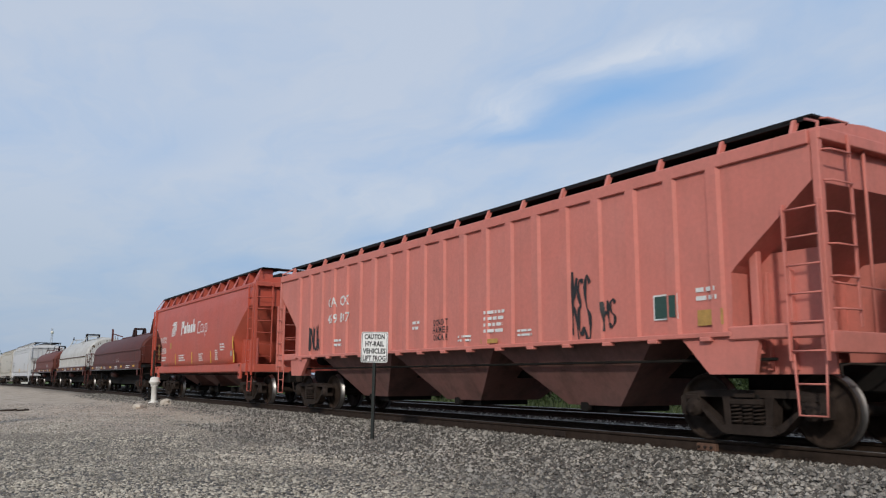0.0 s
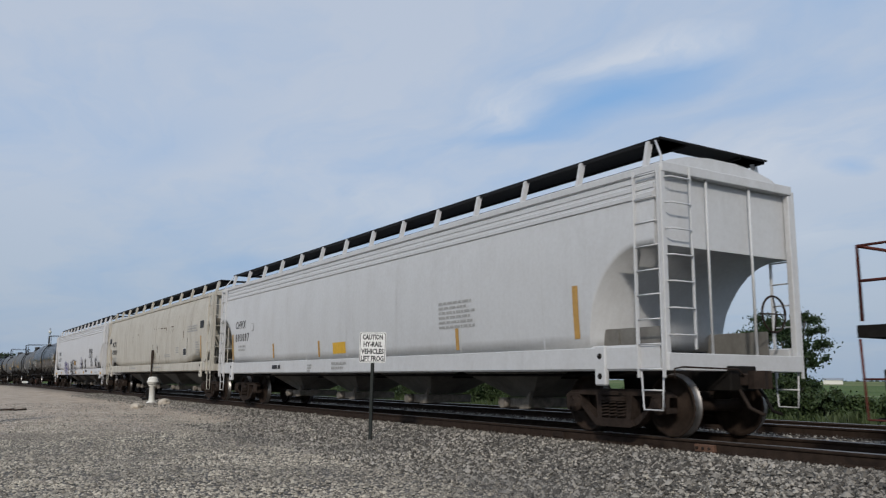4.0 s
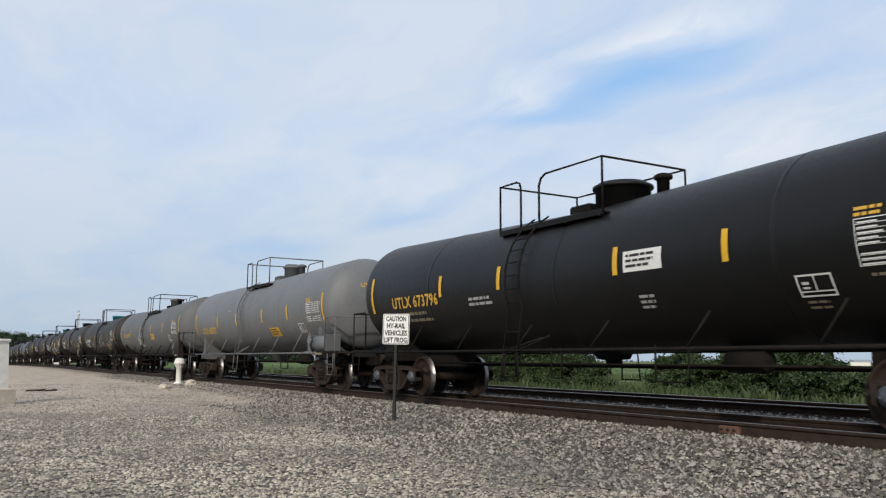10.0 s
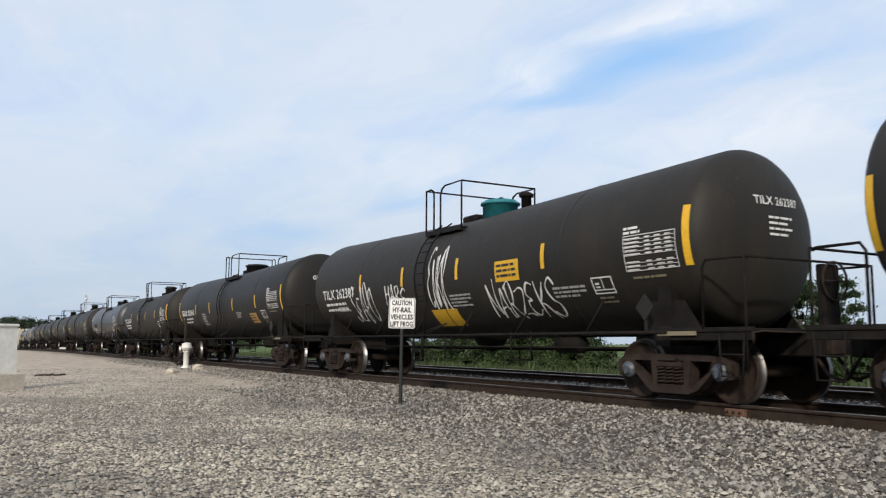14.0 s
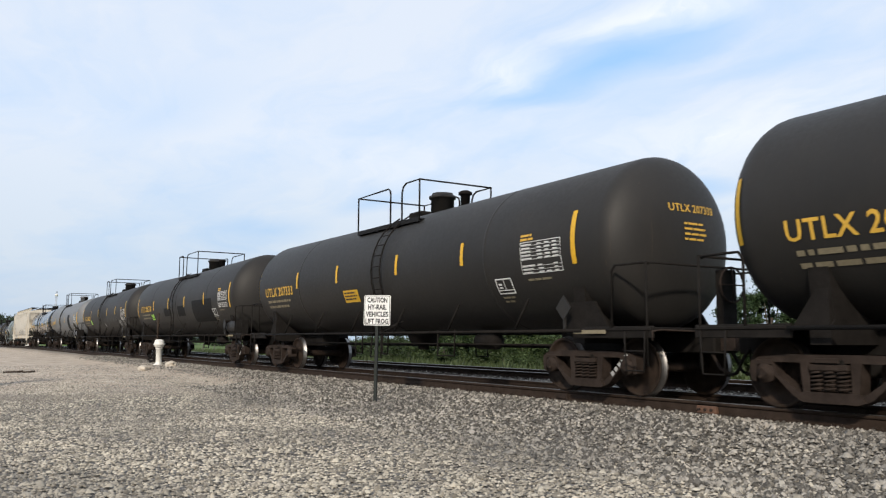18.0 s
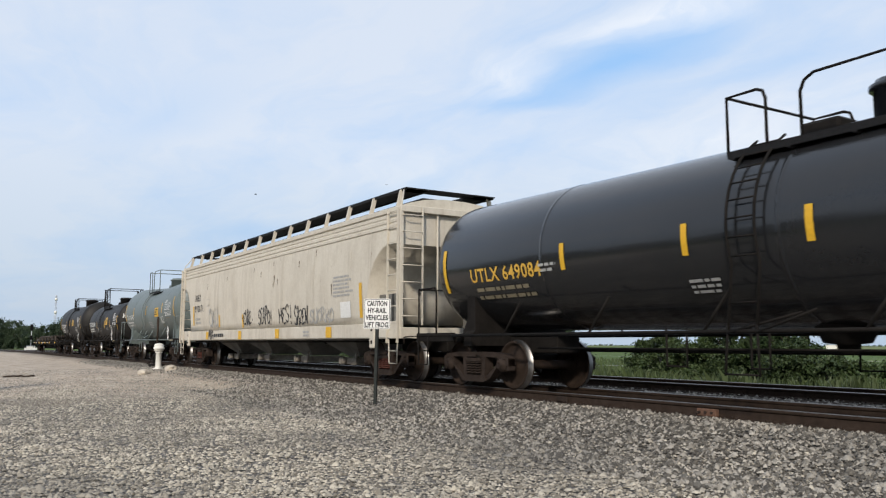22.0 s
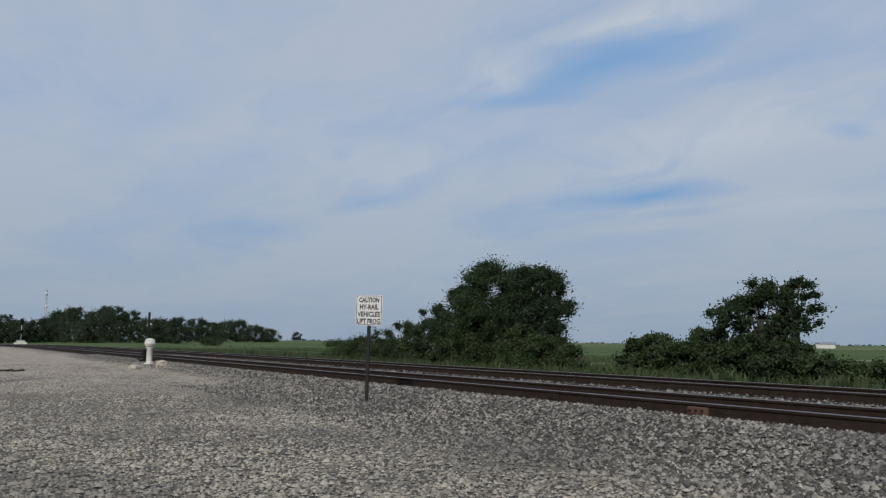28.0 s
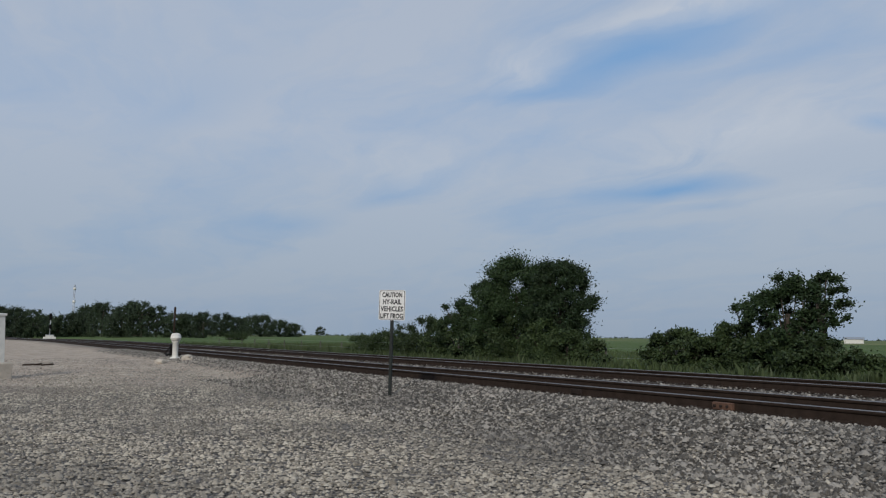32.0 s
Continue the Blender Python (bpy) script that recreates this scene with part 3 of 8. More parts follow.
def running_gear(car, lead, trail, caps=cap_dark, springs=spring_dark, ends=(2.1, 2.1)):
    """Two trucks of two wheelsets, with couplers, under a car."""
    sets = []
    for k, x in ((1, lead), (-1, trail)):
        part("bolster", bolster_mesh, car, m=pose(x, 0, 0))
        for side in (-1, 1):
            sf = part("side_frame", frame_mesh, car, m=pose(x, side * 1.0, 0, 0, 0, 0 if side < 0 else 180))
            part("spring_nest", springs, sf)
        for dx in (0.915, -0.915):
            ws = part("wheelset", axle_mesh, car, m=pose(x + dx, 0, WHEEL_R))
            sets.append((ws, x + dx))
            part("wheel", wheel_mesh, ws, m=pose(0, -0.7525, 0))
            part("wheel", wheel_mesh, ws, m=pose(0, 0.7525, 0, 0, 0, 180))
            part("bearing_cap", caps, ws, m=pose(0, -1.10, 0, 0, 0, 180))
            part("bearing_cap", caps, ws, m=pose(0, 1.10, 0))
        end = x + k * ends[0 if k > 0 else 1]
        part("coupler", coupler_mesh, car, m=pose(end - k * 0.18, 0, 0, 0, 0, 0 if k > 0 else 180))
        part("brake_hose", hose_mesh, car, m=pose(end - k * 0.35, 0, 0, 0, 0, 0 if k > 0 else 180))
    return sets


RUNGS = {}


def rung(parent, length, x, y, z, mat, r=0.013):
    """One round step of a ladder; alike ones share a mesh."""
    key = (round(length, 2), mat.name)
    if key not in RUNGS:
        RUNGS[key] = Shape().tube([(-length / 2, 0, 0), (length / 2, 0, 0)], r, 5).mesh("rung", mat)
    return part("rung", RUNGS[key], parent, m=pose(x, y, z))


def ladder(name, parent, x0, x1, y, z0, z1, mat, step=0.32):
    """Two flat upright bars with rungs, in a plane across y."""
    s = Shape()
    for x in (x0, x1):
        s.box(x - 0.012, x + 0.012, y - 0.03, y + 0.03, z0, z1, 0.004)
    ob = part(name, s, parent, mats=(mat,))
    k = int((z1 - z0) / step)
    for i in range(k + 1):
        rung(ob, abs(x1 - x0), (x0 + x1) / 2, y, z0 + 0.12 + i * (z1 - z0 - 0.2) / max(k, 1), mat)
    return ob


def stirrup(x, y, z0=0.42, z1=0.95, w_=0.42):
    return Shape().tube([(x - w_ / 2, y, z1), (x - w_ / 2 + 0.03, y, z0), (x + w_ / 2 - 0.03, y, z0), (x + w_ / 2, y, z1)], 0.016, 5).tube([(x - w_ / 2, y, (z0 + z1) / 2), (x + w_ / 2, y, (z0 + z1) / 2)], 0.013, 5)


# ---------------------------------------------------------------- tank cars
def tank_car(label, lead, trail, mat, mark="", ink="ink_white", mark_at=(-5.8, -0.42, 2.25), mark_size=0.27, stripes=(), stripe_z=-0.1, stripe_mat="yellow", panel=True, panel_x=None, panel_z=-0.2, rail_box=(-1.5, 1.62, 4.6), prints=(), reservoir=True, sticker=None, patches=(), band=None, tags=(), dome=(0.85, 0.28, 0.48), valve=True, lid=None, caps=cap_dark, springs=spring_dark, ladder_dx=0.0, tall_rail=False, number_end=True, seed=0, rail_mat="under", small_text=2, placard="", gap=(0.23, 0.42), stencil=False, ref=(2.52, 1.42), end_tag=None, shape=(1.38, 2.5, 1.2, 1.4, 0.42, 0.1), group="tank cars of the train"):
    rnd = random.Random(seed)
    mid = (lead + trail) / 2
    car = thing("tank_car", label, "tank car", group=group)
    half = (lead - trail) / 2
    # half width, height of the axis at the ends, overhang of the two ends, depth of the dished ends, sag of the middle
    R, zc, h_lead, h_trail, dish, sag = shape
    h_lead, h_trail = half + h_lead, half + h_trail
    h = (h_lead + h_trail) / 2           # half length of the tank
    mx0 = (h_lead - h_trail) / 2
    e = R * dish                         # depth of its dished ends
    skin = MAT[mat]
    steel = MAT[rail_mat]

    def axis(x):
        """Height of the tank's axis: it sags a little to the outlet in the middle."""
        return zc + sag * (min(1.0, abs(x - mx0) / h) - 1.0)
    rows = [(-h_trail, 0.0001)]
    for i in range(1, 13):
        a = math.pi / 2 * i / 12
        rows.append((-h_trail + e * (1 - math.cos(a)), R * math.sin(a)))
    seams = [-h * 0.55, -0.02, h * 0.55]
    for sx in seams:
        rows += [(sx - 0.08, R), (sx - 0.05, R), (sx - 0.02, R + 0.001), (sx - 0.015, R + 0.006), (sx + 0.015, R + 0.006), (sx + 0.02, R + 0.001), (sx + 0.05, R), (sx + 0.08, R)]
    for i in range(12, 0, -1):
        a = math.pi / 2 * i / 12
        rows.append((h_lead - e * (1 - math.cos(a)), R * math.sin(a)))
    rows.append((h_lead, 0.0001))
    body = Shape().lathe(rows, 64, "x", (0, 0, 0), closed=False)
    body.v = [(x, y, z + axis(x)) for x, y, z in body.v]
    part("tank", body, car, mats=(skin,))

    def skin_at(x, z, lift=0.012):
        """A place on the near flank; z counts along the curve from a reference height."""
        r = R
        if x > h_lead - e or x < -h_trail + e:
            q = min(1.0, ((x - (h_lead - e)) if x > 0 else (-h_trail + e - x)) / e)
            r = R * math.sqrt(max(0.0, 1 - q * q))
        r += lift
        sn = max(-0.985, min(0.985, (ref[0] + ref[1] * math.sin(z / ref[1]) - axis(x)) / r))
        return (x, -r * math.sqrt(1 - sn * sn), axis(x) + r * sn)

    # saddles, sills and end platforms
    for k in (-1, 1):
        x = k * half
        s = Shape().prism([(-1.25, 0.82), (-1.25, 1.02), (-1.16, 1.12), (-R * 0.86, zc - R * 0.52), (-R * 0.6, zc - R * 0.78), (0, zc - R * 0.98), (R * 0.6, zc - R * 0.78), (R * 0.86, zc - R * 0.52), (1.16, 1.12), (1.25, 1.02), (1.25, 0.82)], x - 0.14, x + 0.14, "x")
        part("gusset", Shape().prism([(x - 0.14 - k * 0.25, 1.02), (x - 0.14 - k * 0.25, 1.5), (x + 0.14 + k * 0.2, 1.5), (x + 0.14 + k * 0.55, 1.02)], -R * 0.84, -R * 0.80), car, mats=(steel,))
        part("gusset", Shape().prism([(x - 0.14 - k * 0.25, 1.02), (x - 0.14 - k * 0.25, 1.5), (x + 0.14 + k * 0.2, 1.5), (x + 0.14 + k * 0.55, 1.02)], R * 0.80, R * 0.84), car, mats=(steel,))
        part("saddle", s, car, mats=(steel,))
        part("stub_sill", Shape().box(x - k * 1.6, x + k * 1.95, -0.28, 0.28, 0.68, 1.0, 0.02), car, mats=(MAT["under"],))
        s = Shape().box(x + k * 0.35, x + k * 1.75, -1.42, 1.42, 1.01, 1.06, 0.01)
        for y in (-1.40, 1.34):
            s.box(x + k * 0.3, x + k * 1.78, y, y + 0.06, 0.90, 1.08, 0.01)
        part("end_platform", s, car, mats=(MAT["under"],))
        # hand rails round the end platform
        s = Shape()
        for y in (-1.40, 1.40):
            s.tube([(x + k * 0.95, y, 1.05), (x + k * 0.95, y, 1.92), (x + k * 1.02, y, 2.02), (x + k * 1.6, y * 0.99, 2.02), (x + k * 1.68, y * 0.95, 2.0)], 0.02, 6)
            s.tube([(x + k * 1.68, y, 0.5), (x + k * 1.68, y, 2.02)], 0.018, 6)
        s.tube([(x + k * 1.68, -1.40, 2.02), (x + k * 1.68, 1.40, 2.02)], 0.02, 6)
        part("end_handrail", s, car, mats=(steel,))
        part("step", stirrup(x + k * 1.45, -1.43, 0.42, 1.0), car, mats=(steel,))
        part("step", stirrup(x + k * 1.45, 1.43, 0.42, 1.0), car, mats=(steel,))
        part("uncoupling_lever", lever_mesh, car, m=pose(x + k * 1.8, 0, 0, 0, 0, 0 if k > 0 else 180))
    part("brake_wheel", brake_wheel_mesh, car, m=pose(half + 1.72, 0.45, 1.75))
    part("brake_stand", Shape().box(half + 1.55, half + 1.68, 0.25, 0.62, 1.05, 2.0, 0.02), car, mats=(MAT["under"],))
    # side rails with their braces
    for y in (-1.45, 1.45):
        part("side_rail", Shape().tube([(-half - 0.3, y, 1.02), (half + 0.3, y, 1.02)], 0.028, 6), car, mats=(steel,))
        n = 6
        for i in range(n):
            x = -half + 1.5 + (2 * half - 3.0) * i / (n - 1)
            part("brace", Shape().tube([(x, y, 1.03), (x + 0.30, y * 0.93 * min(1, R / 1.42), axis(x) - R * 0.62)], 0.024, 5), car, mats=(steel,))
    # top fittings and the guard rail
    top = axis(0.3) + R
    x, r, hh = dome
    part("manway", Shape().lathe([(top - 0.15, r), (top + hh * 0.72, r), (top + hh * 0.72, r + 0.05), (top + hh * 0.85, r + 0.05), (top + hh * 0.85, r), (top + hh, r * 0.9)], 24, "z", (x, 0, 0)), car, "teal painted manway cover" if lid else "", mats=(MAT[lid] if lid else skin,))
    if valve:
        part("safety_valve", Shape().lathe([(top - 0.1, 0.11), (top + 0.3, 0.11), (top + 0.3, 0.16), (top + 0.36, 0.16), (top + 0.4, 0.08)], 14, "z", (x + 1.0, 0, 0)), car, mats=(steel,))
    part("valve_box", Shape().box(x - 1.25, x - 0.65, -0.25, 0.25, top - 0.1, top + 0.14, 0.04), car, mats=(steel,))
    r0, r1, zt = rail_box
    span = r1 - r0
    for y0, y1 in ((-1.02, -0.48), (0.48, 1.02)):
        g = Shape().box(r0, r1, y0, y1, top - 0.30, top - 0.27)
        g.box(r0, r1, y0, y0 + 0.04, top - 0.34, top - 0.24)
        g.box(r0, r1, y1 - 0.04, y1, top - 0.34, top - 0.24)
        part("walkway", g, car, mats=(MAT["grate"],))
    for q in (0.03, 0.35, 0.68, 0.97):
        gx = r0 + span * q
        part("cross_bearer", Shape().box(gx - 0.03, gx + 0.03, -1.02, 1.02, top - 0.36, top - 0.305), car, mats=(MAT["grate"],))
    zb = top - 0.3
    ga, gb = r0 + gap[0] * span, r0 + gap[1] * span
    for y in (-1.0, 1.0):
        rail = Shape()
        rail.tube([(r0, y, zb), (r0, y, zt), (ga - 0.14, y, zt), (ga - 0.04, y, zt - 0.04), (ga, y, zt - 0.15), (ga, y, zb)], 0.022, 6)
        rail.tube([(gb, y, zb), (gb, y, zt - 0.2), (gb + 0.06, y, zt - 0.07), (gb + 0.2, y, zt), (r1, y, zt), (r1, y, zb)], 0.022, 6)
        if tall_rail:
            for q in (0.1, 0.55, 0.78):
                rail.tube([(r0 + span * q, y, zb), (r0 + span * q, y, zt)], 0.018, 5)
            rail.tube([(r0, y, zt - 0.45), (ga, y, zt - 0.45)], 0.018, 5)
            rail.tube([(gb, y, zt - 0.45), (r1, y, zt - 0.45)], 0.018, 5)
        part("guard_rail", rail, car, mats=(steel,))
    for xx in (r0, r1):
        part("end_rail", Shape().tube([(xx, -1.0, zt), (xx, 1.0, zt)], 0.022, 6), car, mats=(steel,))
    ladder_x = (ga + gb) / 2 + ladder_dx
    # side ladder bent round the tank
    for side in (-1, 1):
        s = Shape()
        lx = ladder_x
        zl = axis(lx)
        arc = [(1.05, 1.47)] + [(zl + (R + 0.10) * math.sin(a), (R + 0.10) * math.cos(a)) for a in [radians(v) for v in range(-20, 61, 10)]]
        for dx in (-0.22, 0.22):
            s.tube([(lx + dx, side * y, z) for z, y in arc], 0.02, 6)
            s.tube([(lx + dx, side * 1.47, 1.1), (lx + dx * 1.2, side * 1.50, 0.45)], 0.018, 5)
        lad = part("ladder", s, car, mats=(steel,))
        for i in range(9):
            q = (i + 0.4) / 9 * (len(arc) - 1)
            a0, a1 = arc[int(q)], arc[min(int(q) + 1, len(arc) - 1)]
            t = q - int(q)
            rung(lad, 0.44, lx, side * (a0[1] + t * (a1[1] - a0[1])), a0[0] + t * (a1[0] - a0[0]), steel)
        rung(lad, 0.50, lx, side * 1.50, 0.47, steel)
        for dx, ex, ez in ((-0.22, 0.75, 1.25), (0.22, 0.95, 1.28)):
            part("ladder_brace", Shape().tube([(lx + dx, side * 1.49, 1.0), (lx + ex, side * 1.3, ez)], 0.018, 5), car, mats=(steel,))
    # under the tank: outlet, brake rods, reservoir
    part("bottom_outlet", Shape().lathe([(zc - R - 0.42, 0.13), (zc - R - 0.30, 0.14), (zc - R - 0.28, 0.30), (zc - R - 0.05, 0.42), (zc - R + 0.05, 0.5)], 18, "z"), car, mats=(steel,))
    part("brake_rod", Shape().tube([(-half + 1.3, -0.5, 0.78), (half - 1.3, -0.5, 0.78)], 0.02, 5).tube([(-half + 1.3, 0.3, 0.74), (half - 1.3, 0.3, 0.74)], 0.03, 5), car, mats=(MAT["under"],))
    for xx, a in ((-2.4, 0.4), (2.0, 0.7), (-0.9, 0.3)):
        part("brake_hanger", Shape().tube([(xx - a / 2, -0.6, 1.1), (xx - a / 2, -0.6, 0.52), (xx + a / 2, -0.6, 0.52), (xx + a / 2, -0.6, 1.1)], 0.02, 5), car, mats=(MAT["under"],))
    part("brake_cylinder", Shape().lathe([(2.85, 0.05), (2.9, 0.17), (3.55, 0.17), (3.6, 0.05)], 14, "x", (0, -0.3, 0.84)), car, mats=(MAT["under"],))
    part("brake_rod", Shape().tube([(-half + 1.3, 0.3, 0.74), (half - 1.3, 0.3, 0.74)], 0.03, 5), car, mats=(MAT["under"],))
    if reservoir:
        rx = half + 0.35
        s = Shape().lathe([(rx - 0.62, 0.02), (rx - 0.58, 0.16), (rx - 0.5, 0.23), (rx + 0.5, 0.23), (rx + 0.58, 0.16), (rx + 0.62, 0.02)], 20, "x", (0, -1.15, 1.30))
        part("air_reservoir", s, car, mats=(skin,))
        for bx in (rx - 0.72, rx + 0.64):
            part("reservoir_bracket", Shape().box(bx, bx + 0.06, -1.4, -0.95, 1.06, 1.55, 0.01), car, mats=(steel,))
    px = half - 0.15
    board = part("placard", Shape().prism([(px - 0.19, 1.40), (px, 1.61), (px + 0.19, 1.40), (px, 1.19)], -1.445, -1.43).box(px - 0.025, px + 0.025, -1.43, -1.40, 1.0, 1.5), car, "diamond-shaped placard on a bracket", mats=(MAT[placard] if placard else skin,))
    rim = [(px - 0.165, 1.40), (px, 1.58), (px + 0.165, 1.40), (px, 1.22)]
    rim2 = [(px - 0.15, 1.40), (px, 1.565), (px + 0.15, 1.40), (px, 1.235)]
    part("placard_border", Shape().add([(x, -1.449, z) for x, z in rim + rim2], [(k, (k + 1) % 4, 4 + (k + 1) % 4, 4 + k) for k in range(4)]), board, mats=(MAT["ink_black"],))
    if placard == "sign":
        part("placard_print", Shape().add([(px - 0.06, -1.449, 1.43), (px + 0.06, -1.449, 1.43), (px + 0.06, -1.449, 1.49), (px - 0.06, -1.449, 1.49), (px - 0.08, -1.449, 1.34), (px + 0.08, -1.449, 1.34), (px + 0.08, -1.449, 1.38), (px - 0.08, -1.449, 1.38)], [(0, 1, 2, 3), (4, 5, 6, 7)]), board, mats=(MAT["ink_black"],))
    part("sill_reflector", Shape().box(half + 0.1, half + 0.85, -1.445, -1.44, 0.97, 1.03), car, mats=(MAT["ink_dim"],))
    # paint and tape on the flank
    for i, x in enumerate(stripes):
        hgt = 0.9 if i in (0, len(stripes) - 1) else 0.46
        decal("reflector_stripe", bars([(-0.055, -hgt / 2, 0.11, hgt)]), skin_at, car, MAT[stripe_mat], x=x, z=stripe_z)
    if mark:
        mx, mz, mw = mark_at
        decal("reporting_mark", lettering(mark, mark_size, mw, 1.08, 0.025), skin_at, car, MAT[ink], x=mx, z=mz)
        decal("small_print", lines_of_bars(rnd, -mw / 2 + 0.1, 0, mw - 0.3, small_text, 0.075, 0.17), skin_at, car, MAT[ink if ink == "ink_white" else "ink_dim"], x=mx, z=mz - 0.20)
        if number_end:
            a = lettering(mark, 0.13, None, 1.05, 0.02)
            b = lines_of_bars(rnd, -0.28, -0.2, 0.56, 4, 0.035, 0.085)

            def end_at(u, v):
                rr = math.hypot(u, v)
                q = math.sqrt(max(0.0, 1 - min(1.0, rr / R) ** 2))
                return (h_lead - e + e * q + 0.014, u, zc + v)
            decal("end_mark", a, end_at, car, MAT[ink], z=0.44, x=0.12)
            decal("end_print", b, end_at, car, MAT[ink], z=0.43, x=0.15)
    if end_tag:
        u0, v0, a, b = end_tag
        decal("spray_tag", scribble(rnd, a, b, "NAZ", 0.014), end_at, car, MAT["ink_white"], x=u0, z=v0)
    if panel:
        px = half - 0.45 if panel_x is None else panel_x
        cells = []
        for i in range(9):
            if i == 5:
                continue
            for j, (a, b) in enumerate(((-0.52, 0.40), (-0.08, 0.17), (0.13, 0.17), (0.34, 0.17))):
                if rnd.random() < 0.93:
                    cells.append((a, 0.222 - i * 0.062, b * rnd.uniform(0.6, 0.9), 0.020))
            cells.append((-0.54, 0.21 - i * 0.062, 1.08, 0.007))
        decal("data_panel", bars(cells + [(-0.55, -0.29, 1.1, 0.012), (-0.55, 0.27, 1.1, 0.012), (-0.555, -0.29, 0.012, 0.57), (0.545, -0.29, 0.012, 0.57)]), skin_at, car, MAT["ink_white"], x=px, z=panel_z)
        decal("panel_heading", lines_of_bars(rnd, -0.2, 0, 0.4, 2, 0.04, 0.07), skin_at, car, MAT[ink], x=px - 0.35, z=panel_z + 0.38)
        decal("notice_frame", bars([(-0.25, -0.16, 0.5, 0.025), (-0.25, 0.135, 0.5, 0.025), (-0.25, -0.16, 0.025, 0.32), (0.225, -0.16, 0.025, 0.32), (-0.01, -0.09, 0.02, 0.22), (-0.25, -0.09, 0.5, 0.02), (-0.18, 0.02, 0.1, 0.04), (-0.18, -0.04, 0.1, 0.03)]), skin_at, car, MAT["ink_white"], x=px - 1.2, z=panel_z - 0.48)
        decal("small_print", lines_of_bars(rnd, -0.2, 0, 0.4, 2, 0.04, 0.09), skin_at, car, MAT["ink_dim"], x=px - 1.2, z=panel_z - 0.74)
        decal("small_print", lines_of_bars(rnd, -0.35, 0, 0.7, 1, 0.04, 0.09), skin_at, car, MAT["ink_dim"], x=px - 0.1, z=panel_z - 0.42)
    for x, z, a, rows_, size in prints:
        decal("small_print", lines_of_bars(rnd, -a / 2, 0, a, rows_, size, size * 1.9), skin_at, car, MAT["ink_gray"], x=x, z=z)
    if sticker:
        x, z, a, b, kind = sticker
        decal("sticker", bars([(-a / 2, -b / 2, a, b)]), skin_at, car, MAT[kind], x=x, z=z)
        decal("sticker_print", lines_of_bars(rnd, -a * 0.42, b * 0.22, a * 0.84, 3, b * 0.12, b * 0.25), lambda u, v: skin_at(u, v, 0.018), car, MAT["ink_black"], x=x, z=z)
    for x, z, a, b, kind in patches:
        decal("paint_patch", bars([(-a / 2, -b / 2, a, b)]), lambda u, v: skin_at(u, v, 0.009), car, MAT[kind], x=x, z=z)
    if band:
        x, a, kind = band
        s = Shape().lathe([(x - a / 2, R + 0.003), (x - a / 2, R + 0.010), (x + a / 2, R + 0.010), (x + a / 2, R + 0.003)], 64, "x", (0, 0, axis(x)), closed=False)
        part("paint_band", s, car, mats=(MAT[kind],))
    for x, z, a, b, n, kind in tags:
        decal("spray_tag", scribble(rnd, a, b, n, 0.025), lambda u, v: skin_at(u, v, 0.016), car, MAT[kind], x=x, z=z - b / 2)
    if stencil:
        # slanting white stencil on the lead truck's frame
        row = [(0.62 + 0.075 * i, 0.30 + 0.072 * i) for i in range(5)]
        sv = [(half + x + dx, -1.095, z + dz) for x, z in row for dx, dz in ((0, 0), (0.05, 0.045), (0.0, 0.095), (-0.05, 0.05))]
        part("frame_stencil", Shape().add(sv, [(4 * i, 4 * i + 1, 4 * i + 2, 4 * i + 3) for i in range(5)]), car, mats=(MAT["ink_gray"],))
    sets = running_gear(car, half, -half, caps, springs)
    CARS.append((car, mid, sets))
    return car


